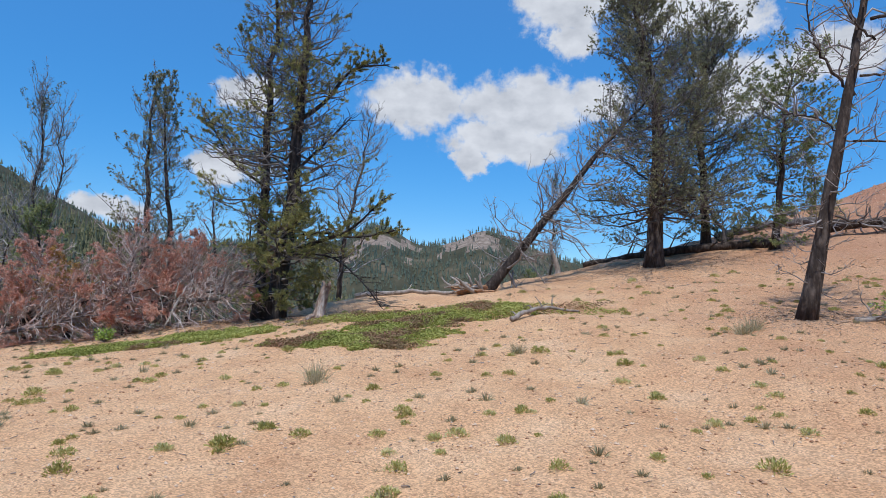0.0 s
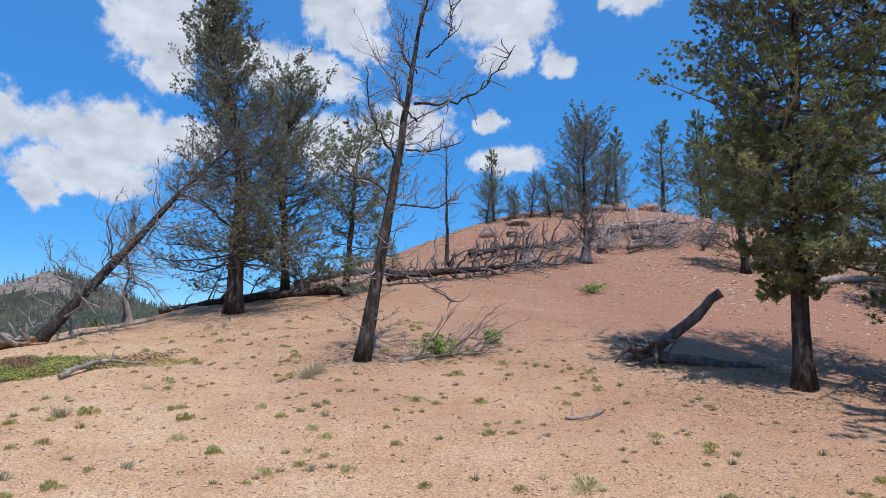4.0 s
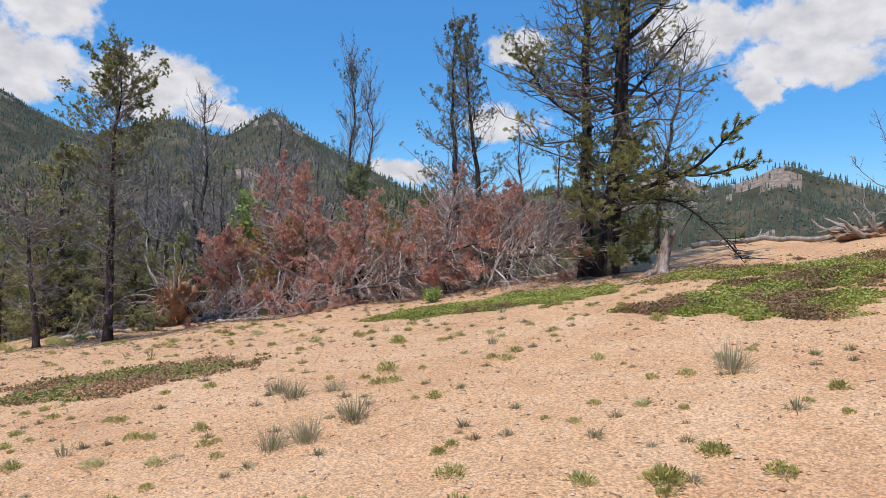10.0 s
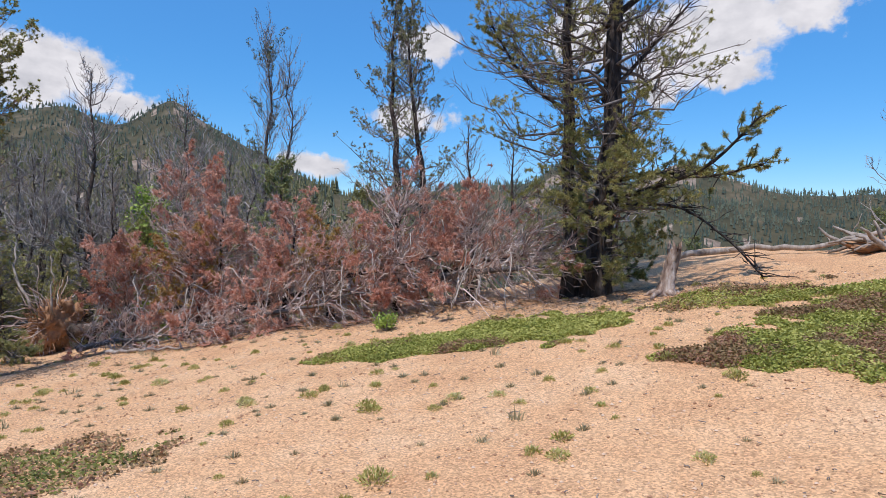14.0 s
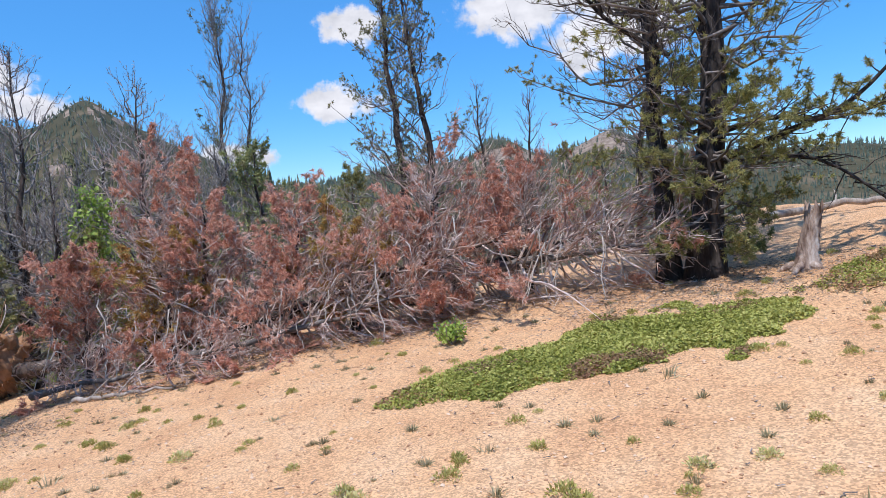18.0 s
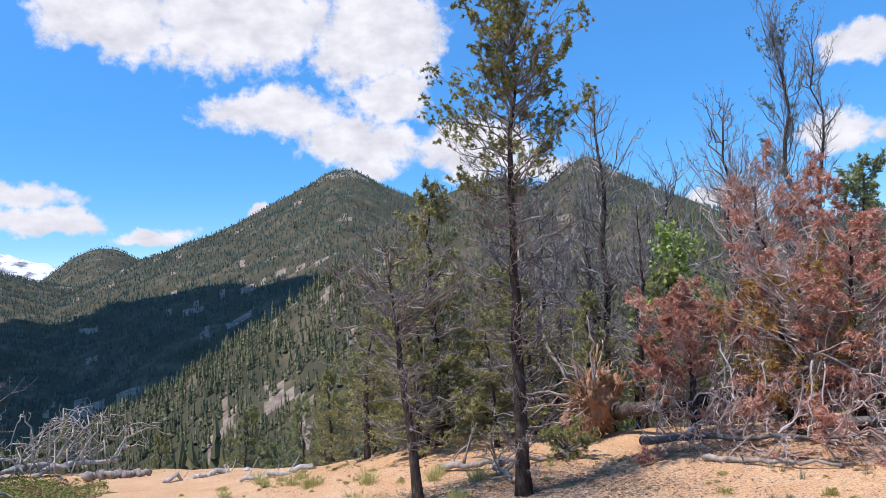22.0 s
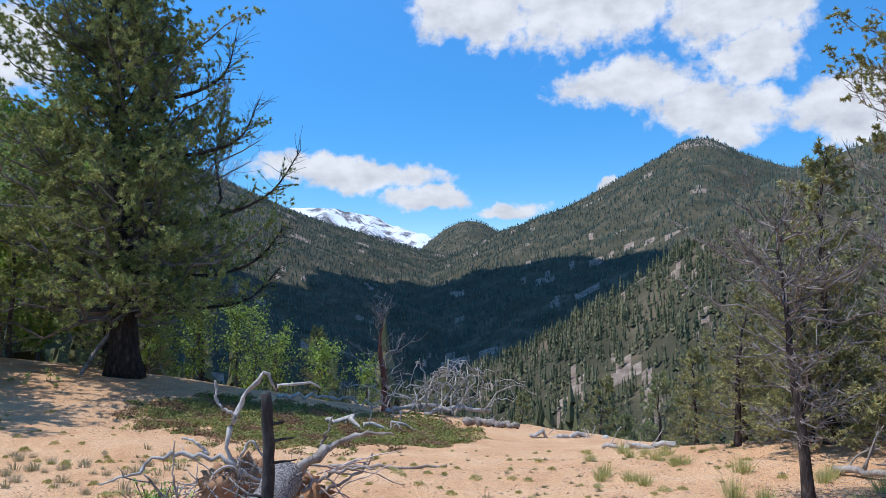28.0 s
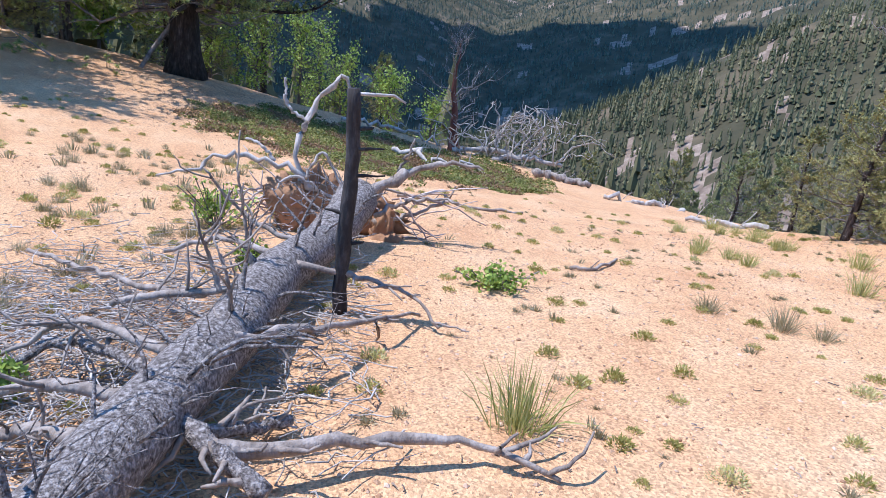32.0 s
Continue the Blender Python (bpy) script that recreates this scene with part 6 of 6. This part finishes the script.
log("dead_stick", [(-10.6, 12.1, 0.04), (-10.0, 12.0, 0.05), (-9.2, 12.05, 0.04)], 0.03, 0.012, "grey stick in front of the brush", SILVER, 390, 5, 0.3, category="stick")
log("dead_stick", [(5.0, 5.0, 0.02), (5.2, 4.9, 0.03), (5.5, 4.95, 0.02)], 0.014, 0.008, "thin twig lying on gravel", SILVER, 391, 2, 0.1, category="stick")
tw = thing("dead_twigs", (4.9, 8.1, gz(4.9, 8.1)), "heap of bare grey twigs at a tree's foot", "twigs")
tg = grow(392, 1.2, 0.03, (0, 0), 0.0, 0.8, "round", 40, 6, 2, 0, rise=(0.1, 0.9))
tg = lay(tg, (4.9, 8.1, gz(4.9, 8.1) + 0.08), (1.0, -0.3, 0.12))
part("trunk", tg[0], SILVER, tw), part("twigwork", tg[1], SILVER, tw)


# ---- low plants ----
def inside_mat(x, y, spots, seed):
    f = np.full(len(x), -9.0)
    for cx, cy, rx, ry, turn in spots:
        c, s = math.cos(radians(turn)), math.sin(radians(turn))
        u, v = ((x - cx) * c + (y - cy) * s) / rx, (-(x - cx) * s + (y - cy) * c) / ry
        f = np.maximum(f, 1 - np.hypot(u, v))
    return f + 0.22 * waves(x, y, 0.9, seed, 4)


def plant_mat(name, spots, count, seed, label, dry_share=0.25, size=0.045, tall=0.055, leaf=MAT_LEAF, russet=MAT_DRY):
    """A creeping mat: short upright leafy stems over an uneven patch."""
    rng = np.random.default_rng(seed)
    xs = np.concatenate([rng.uniform(c[0] - c[2] - 0.4, c[0] + c[2] + 0.4, count) for c in spots])
    ys = np.concatenate([rng.uniform(c[1] - c[2] - 0.4, c[1] + c[2] + 0.4, count) for c in spots])
    f = inside_mat(xs, ys, spots, seed)
    keep = f > 0.02
    xs, ys, f = xs[keep], ys[keep], f[keep]
    if len(xs) > count:
        pick = rng.permutation(len(xs))[:count]
        xs, ys, f = xs[pick], ys[pick], f[pick]
    cx, cy = spots[0][0], spots[0][1]
    o = np.array([cx, cy, gz(cx, cy)])
    z = ground(xs, ys) + rng.uniform(0, 1, len(xs)) ** 1.5 * tall * np.clip(f * 5, 0.25, 1)
    ob = thing(name, o, label, "ground cover")
    dry = waves(xs, ys, 1.3, seed + 1, 3) + rng.normal(size=len(xs)) * 0.25 > 1.0 - 2 * dry_share
    P = np.stack([xs, ys, z], -1) - o
    part("green_foliage", leaves(rng, P[~dry], size * 0.72, 0.38), leaf, ob)
    if dry.any():
        part("reddish_foliage", leaves(rng, P[dry], size * 0.72, 0.38), russet, ob, "reddish-brown leaves")
    return ob


plant_mat("bearberry_mat", [(-3.9, 10.6, 1.2, 0.75, 10), (-5.1, 10.25, 0.95, 0.5, 25), (-3.2, 10.7, 0.6, 0.6, 0)], 80000, 401, "creeping bright green bearberry mat below the pines", 0.06, 0.036)
plant_mat("bearberry_mat", [(0.9, 10.6, 1.75, 0.85, -8), (-0.9, 9.2, 1.1, 0.75, -38), (-1.4, 11.4, 1.0, 0.55, 15), (-0.1, 10.3, 1.1, 0.8, 0), (-1.6, 8.9, 0.75, 0.35, -10)], 100000, 402, "wide green bearberry mat with reddish patches", 0.4, 0.038)
plant_mat("bearberry_mat", [(-6.9, 6.55, 1.35, 0.75, 35)], 34000, 403, "low olive-green bearberry mat on open gravel", 0.55, leaf=OLIVE_SHADE_MAT)
# its shade is partly painted into the darker leaf colours
plant_mat("bearberry_mat", [(-21.9, 5.0, 2.9, 2.6, 0), (-22.7, 3.1, 2.1, 1.7, -30), (-21.9, 7.2, 2.4, 1.6, -15)], 95000, 404, "green and russet mat along the knoll's edge, darkened partly for shade", 0.36, 0.06, 0.1, OLIVE_SHADE_MAT, RUSSET_SHADE_MAT)


TUFT_DATA = []


def tuft(seed, count, length, width, spread, dry):
    """A tuft of grassy blades round its foot, bent outwards."""
    rng = np.random.default_rng(seed)
    a, t = rng.uniform(0, 6.28, count), np.abs(rng.normal(0, spread, count))
    L = length * rng.uniform(0.5, 1.15, count)
    d = np.stack([np.cos(a) * np.sin(t), np.sin(a) * np.sin(t), np.cos(t)], -1)
    foot = np.stack([np.cos(a), np.sin(a), np.zeros(count)], -1) * (rng.uniform(0, 0.4, count) * length)[:, None]
    mid, tip = foot + d * L[:, None] * 0.55, foot + d * L[:, None] + np.stack([np.cos(a), np.sin(a), -np.ones(count)], -1) * (L * 0.18 * t)[:, None]
    w = unit(np.cross(d, rng.normal(size=(count, 3)))) * width
    V = np.stack([foot - w, foot + w, mid + w * 0.8, mid - w * 0.8, tip], 1).reshape(-1, 3)
    i = np.arange(count)[:, None] * 5
    TUFT_DATA.append((V, i + [0, 1, 2, 3], i + [3, 2, 4]))
    return mesh_from("tuft", *TUFT_DATA[-1], [DRY_GRASS if dry else GRASS])


def cushion(seed, count, size):
    """A dense low dome of short leafy shoots."""
    rng = np.random.default_rng(seed)
    a, rad, up = rng.uniform(0, 6.28, count), size * rng.uniform(0, 1, count) ** 0.6, rng.uniform(0, 1, count)
    rad *= 1 + 0.3 * np.sin(a * 3 + seed)
    foot = np.stack([rad * np.cos(a), rad * np.sin(a), up * 0.75 * np.sqrt(np.maximum(size**2 * 1.2 - rad**2, 0)) + 0.004], -1)
    d = unit(np.stack([np.cos(a) * rad / size, np.sin(a) * rad / size, 0.5 + up], -1) + rng.normal(size=(count, 3)) * 0.5)
    L = rng.uniform(0.018, 0.036, (count, 1))
    w = unit(np.cross(d, rng.normal(size=(count, 3)))) * 0.0045
    V = np.stack([foot, foot + d * L * 0.5 + w, foot + d * L, foot + d * L * 0.5 - w], 1).reshape(-1, 3)
    TUFT_DATA.append((V, np.arange(count * 4).reshape(-1, 4), np.zeros((0, 3), int)))
    return mesh_from("tuft", *TUFT_DATA[-1], [CUSHION_LEAF])


CUSHION_LEAF = surface("cushion_leaves", [(0.33, 0.3, 0.085), (0.5, 0.47, 0.16), (0.62, 0.57, 0.29)], 9, 0.7, 0, island=0.3, obj=0.4, thin=True)
CUSHION = [cushion(410 + k, 170 + 30 * (k % 3), 0.05 + 0.012 * (k % 3)) for k in range(5)]
SPARSE = [tuft(420 + k, 22, 0.09, 0.0035, 0.6, True) for k in range(4)]
MIXED = [tuft(430 + k, 60, 0.07, 0.0035, 0.9, k % 2 == 0) for k in range(4)]
LONG = [tuft(440 + k, 150, 0.34, 0.0035, 0.5, k == 1) for k in range(3)]
EAST_TUFTS = [(-1.89, 5.26), (-1.83, 4.65), (-1.47, 4.76), (-1.27, 5.14), (-2.70, 5.34), (-2.68, 4.92), (-2.30, 4.25), (-3.96, 6.73), (-3.48, 7.33), (-4.57, 8.13), (-2.98, 7.35), (-2.20, 7.04), (-3.04, 6.17), (-1.71, 5.85), (-1.27, 6.92), (-0.60, 6.23), (-0.86, 5.81),
              (-0.24, 5.25), (-0.02, 4.69), (0.14, 4.76), (0.38, 5.52), (-0.31, 4.47), (-0.23, 4.18), (0.45, 4.55), (1.00, 4.27), (1.34, 4.20), (1.79, 5.64), (1.62, 6.12), (1.12, 5.41), (1.98, 4.06), (2.49, 4.64), (2.64, 5.39), (2.28, 4.81), (2.64, 5.67), (5.51, 10.79), (2.20, 11.16), (3.53, 10.28),
              (3.49, 12.62), (0.83, 7.48), (2.48, 6.56), (2.89, 6.00), (-1.49, 4.80), (-1.30, 5.17), (-1.85, 4.67), (-3.69, 4.56), (-4.54, 5.11), (-4.35, 4.53), (-4.73, 4.42)]
WEST_TUFTS = [(-5.27, 4.29), (-4.92, 4.89), (-3.15, 5.92), (-1.87, 8.39), (-5.74, 11.61), (-5.81, 8.38), (-7.41, 9.33), (-8.00, 9.49), (-7.38, 8.45), (-8.94, 9.32), (-9.92, 9.90), (-4.50, 8.03), (-4.91, 8.15), (-3.90, 8.27), (-6.36, 8.28), (-7.91, 10.42), (-6.95, 9.96), (-7.10, 10.70),
              (-8.72, 10.53), (-16.0, 2.67), (-13.5, 1.85), (-18.9, 0.53), (-13.5, 2.95), (-13.82, 6.43), (-13.59, 6.70), (-13.01, 5.87), (-12.02, 6.72), (-12.50, 7.83), (-15.11, 8.66), (-11.15, 7.69), (-12.99, 8.52), (-11.68, 5.96), (-13.88, 9.78), (-18.2, 6.07), (-13.18, 5.02), (-14.9, 7.52),
              (-11.83, 7.39), (-11.31, 6.24), (-11.43, 6.72), (-10.26, 6.36), (-13.64, 6.68), (-11.49, 4.88), (-10.56, 7.16), (-12.0, 2.93), (-16.1, 2.6), (-14.98, 8.60)]
rng = np.random.default_rng(450)


def set_tuft(mesh, x, y, s, name, label, group):
    ob = new(name, mesh)
    ob.location, ob.rotation_euler, ob.scale = (x, y, gz(x, y) - 0.01), (0, 0, rng.uniform(0, 6.28)), (s, s, s * rng.uniform(0.75, 1.1))
    return tagged(ob, label, "grass tuft", group)


for k, (x, y) in enumerate(EAST_TUFTS + WEST_TUFTS):
    set_tuft(CUSHION[k % 5] if k % 4 else MIXED[k % 4], x, y, rng.uniform(0.8, 1.25), "grass_tuft", "small green cushion tuft growing in gravel", "green tufts")
for x, y in ((-10.68, 5.53), (-15.38, 8.82), (-15.2, 9.16), (-14.87, 9.19), (-15.6, 9.0), (-17.0, 9.37), (-17.9, 10.37), (-17.6, 10.64), (-17.3, 10.2), (-15.92, 10.37), (-14.05, 11.23), (-13.61, 9.59), (-13.2, 9.69), (-13.9, 11.0), (-13.0, 11.0), (-12.5, 10.2), (-15.9, 10.2), (-16.6, 10.3), (-14.9, 10.6), (-17.2, 10.8)):
    set_tuft(LONG[2 * rng.integers(2)], x, y, rng.uniform(0.55, 0.85) if x < -11 else 1.0, "bunch_grass", "tall straw-coloured bunch grass with green base", "bunch grass")
for x, y in ((-4.34, 5.9), (-4.6, 6.05), (-4.1, 6.1), (3.6, 7.9), (3.4, 7.7), (-3.6, 5.0), (-3.75, 4.85), (-3.5, 5.4), (0.83, 7.45), (-1.2, 6.65), (-12.4, 8.0), (-12.2, 8.2), (-12.8, 7.6)):
    set_tuft(LONG[1], x, y, rng.uniform(0.45, 0.7), "dry_grass_clump", "sparse dry grey grass clump", "dry grass clumps")
for k in range(170):
    x, y = rng.uniform(-19, -10.6), rng.uniform(-0.5, 3.3)
    if abs(y - 3.5) < 0.5 and x > -13:
        continue
    if k % 5:
        set_tuft(LONG[1] if k % 2 else SPARSE[k % 4], x, y, rng.uniform(0.3, 0.55) if k % 2 else rng.uniform(1.2, 2.0), "dry_grass_clump", "sparse dry grey grass clump", "dry grass clumps")
    else:
        set_tuft(CUSHION[k % 5], x, y, rng.uniform(0.9, 1.6), "grass_tuft", "small olive and straw tuft growing in gravel", "olive tufts")
made = 0
rest = []
while made < 1500:
    x, y = (rng.uniform(-22, -11), rng.uniform(-4, 4)) if made % 8 == 0 else (rng.uniform(-19, 7), rng.uniform(1.5, 12.5))
    dx, dy = x - CENTRE[0], y - CENTRE[1]
    r, b = math.hypot(dx, dy), math.degrees(math.atan2(-dx, dy))
    if r > bent(np.array(b), EDGE) - 0.7 or (-9.4 < x < 0.6 and y < 3.6 - 0.25 * x * 0) and y < 3.2 or (-10.5 < x < -7 and y < 5.5) or (x < -10.5 and y < 5.5 and rng.uniform() < 0.3):
        continue
    if max(inside_mat(np.array([x]), np.array([y]), [(-3.9, 10.6, 1.3, 0.9, 10), (-5.1, 10.25, 1.0, 0.6, 25), (0.9, 10.6, 1.9, 1.0, -8), (-0.9, 9.2, 1.2, 0.9, -38), (-6.9, 6.55, 1.4, 0.8, 35)], 1)) > 0:
        continue
    if made >= 150:
        V, Q, T = TUFT_DATA[9 + made % 4 if made % 2 else made % 5]
        rest.append((V * rng.uniform(0.45, 1.0) * [1, 1, 0.9] + [x, y, gz(x, y) - 0.008], Q, T))
        made += 1
        continue
    set_tuft(CUSHION[made % 5] if made % 3 else SPARSE[made % 4], x, y, rng.uniform(0.6, 1.3), "grass_tuft", "small olive and straw tuft growing in gravel", "olive tufts")
    made += 1
for k, (mat, label) in enumerate(((CUSHION_LEAF, "small olive green cushions scattered in the gravel"), (DRY_GRASS, "sparse straw-coloured sprigs scattered in the gravel"))):
    tagged(new("low_sprigs", mesh_from("low_sprigs", *joined(*rest[k::2]), [mat])), label, "grass", kind="stuff")
# leafy shrubs
for x, y, h, w, sd in ((5.45, 7.95, 0.3, 0.35, 461), (12.3, 11.7, 0.28, 0.5, 462), (6.75, 8.45, 0.22, 0.14, 463), (-14.4, 3.4, 0.5, 0.35, 464), (-12.9, 4.0, 0.3, 0.14, 465), (-13.05, 5.9, 0.16, 0.3, 466), (-5.7, 11.55, 0.25, 0.2, 467), (-10.85, 3.2, 0.2, 0.14, 468)):
    r2 = np.random.default_rng(sd)
    ob = thing("shrub", (x, y, gz(x, y)), "small leafy bright green shrub on gravel", "shrub")
    m = 26
    e = r2.normal(size=(m, 3)) * [w * 0.5, w * 0.5, 0] + [0, 0, h] * r2.uniform(0.5, 1, (m, 1))
    P = np.stack([e * 0.0, e * 0.5 + r2.normal(size=(m, 3)) * 0.02, e], 1)
    part("stemwork", tubes(P, np.full((m, 3), 0.005), 4), TWIG, ob)
    q = along(P, r2.uniform(0.4, 1, (m, 26))).reshape(-1, 3) + r2.normal(size=(m * 26, 3)) * 0.025
    part("foliage", leaves(r2, q, 0.04), ASPEN, ob)

# needle litter under the trees, and bits of dead twig on the gravel
LITTER = surface("needle_litter", [(0.12, 0.085, 0.06), (0.24, 0.185, 0.14), (0.36, 0.28, 0.21)], 3, 0.95, 0, island=0.5)
rng = np.random.default_rng(469)
some = []
for cx, cy, rx, ry, n in ((-11.7, 10.9, 1.4, 0.8, 14000), (-12.9, 10.1, 0.7, 0.5, 1800), (-3.0, 11.9, 1.6, 0.9, 6000), (-8.3, 12.6, 3.8, 0.5, 9000), (4.4, 13.9, 2.2, 1.4, 6000), (4.5, 8.4, 0.8, 0.6, 2200), (8.4, 4.9, 2.0, 1.8, 7000), (-11.2, 3.2, 1.9, 1.1, 6000), (-23.6, 1.0, 3.0, 2.2, 9000)):
    x, y = cx + rng.normal(size=n) * rx * 0.6, cy + rng.normal(size=n) * ry * 0.6
    a, l = rng.uniform(0, 6.28, n), rng.uniform(0.02, 0.06, n)
    u = np.stack([np.cos(a), np.sin(a)], -1) * l[:, None]
    w = np.stack([-np.sin(a), np.cos(a)], -1) * rng.uniform(0.002, 0.006, (n, 1))
    P = np.stack([np.stack([x, y], -1) - w, np.stack([x, y], -1) + w, np.stack([x, y], -1) + u], 1)
    Z = ground(P[..., 0], P[..., 1]) + 0.008 + rng.uniform(0, 0.012, (n, 3))
    some.append((np.concatenate([P, Z[..., None]], -1).reshape(-1, 3), np.zeros((0, 4), int), np.arange(3 * n).reshape(-1, 3)))
tagged(new("needle_litter", mesh_from("needle_litter", *joined(*some), [LITTER])), "brown dry needles strewn under the trees", "litter", kind="stuff")
n = 3200
x, y = rng.uniform(-18, 8, n), rng.uniform(1.5, 13, n)
a, l = rng.uniform(0, 6.28, n), 0.015 + 0.05 * rng.uniform(0, 1, n) ** 3
st = np.linspace(-0.5, 0.5, 4)
X, Y = x[:, None] + np.cos(a)[:, None] * l[:, None] * st + rng.normal(size=(n, 4)) * 0.004, y[:, None] + np.sin(a)[:, None] * l[:, None] * st + rng.normal(size=(n, 4)) * 0.004
ok = np.hypot(x - CENTRE[0], y - CENTRE[1]) < bent(np.degrees(np.arctan2(CENTRE[0] - x, y - CENTRE[1])), EDGE)
P = np.stack([X, Y, ground(X, Y) + 0.006 + rng.uniform(0, 0.008, (n, 1))], -1)[ok]
tagged(new("twig_bits", mesh_from("twig_bits", *tubes(P, rng.uniform(0.002, 0.004, (len(P), 1)) * np.ones((1, 4)), 3), [TWIG])), "short bits of dead twig scattered over the gravel", "twigs", kind="stuff")

# loose small stones in the gravel
rng = np.random.default_rng(470)
n = 64000
x, y = rng.uniform(-17, 8, n), rng.uniform(0.5, 12.5, n)
x[:16000], y[:16000] = rng.uniform(5, 27, 16000), rng.uniform(2.5, 23, 16000)
dx, dy = x - CENTRE[0], y - CENTRE[1]
ok = np.hypot(dx, dy) < bent(np.degrees(np.arctan2(-dx, dy)), EDGE)
x, y = x[ok], y[ok]
n = len(x)
octa = np.array([(1, 0, 0), (0, 1, 0), (-1, 0, 0), (0, -1, 0), (0, 0, 1.0), (0, 0, -1)], float)
far = np.clip((x - 6) / 10, 0, 1.4)
s = ((0.005 + 0.014 * rng.uniform(0, 1, n) ** 3) * (1 + 2.2 * far))[:, None, None] * rng.uniform(0.6, 1.3, (n, 6, 1))
a = rng.uniform(0, 6.28, n)
rot = np.stack([np.stack([np.cos(a), -np.sin(a), 0 * a], -1), np.stack([np.sin(a), np.cos(a), 0 * a], -1), np.stack([0 * a, 0 * a, 0 * a + 0.7], -1)], 1)
V = np.einsum("nij,nkj->nki", rot, octa[None] * s) + np.stack([x, y, ground(x, y) + 0.003], -1)[:, None]
F = np.array([(0, 1, 4), (1, 2, 4), (2, 3, 4), (3, 0, 4), (1, 0, 5), (2, 1, 5), (3, 2, 5), (0, 3, 5)])
T = (np.arange(n)[:, None, None] * 6 + F).reshape(-1, 3)
tagged(new("loose_stones", mesh_from("loose_stones", V.reshape(-1, 3), None, T, [STONE], smooth=False)), "small pale stones scattered over the gravel", "stones", kind="stuff")
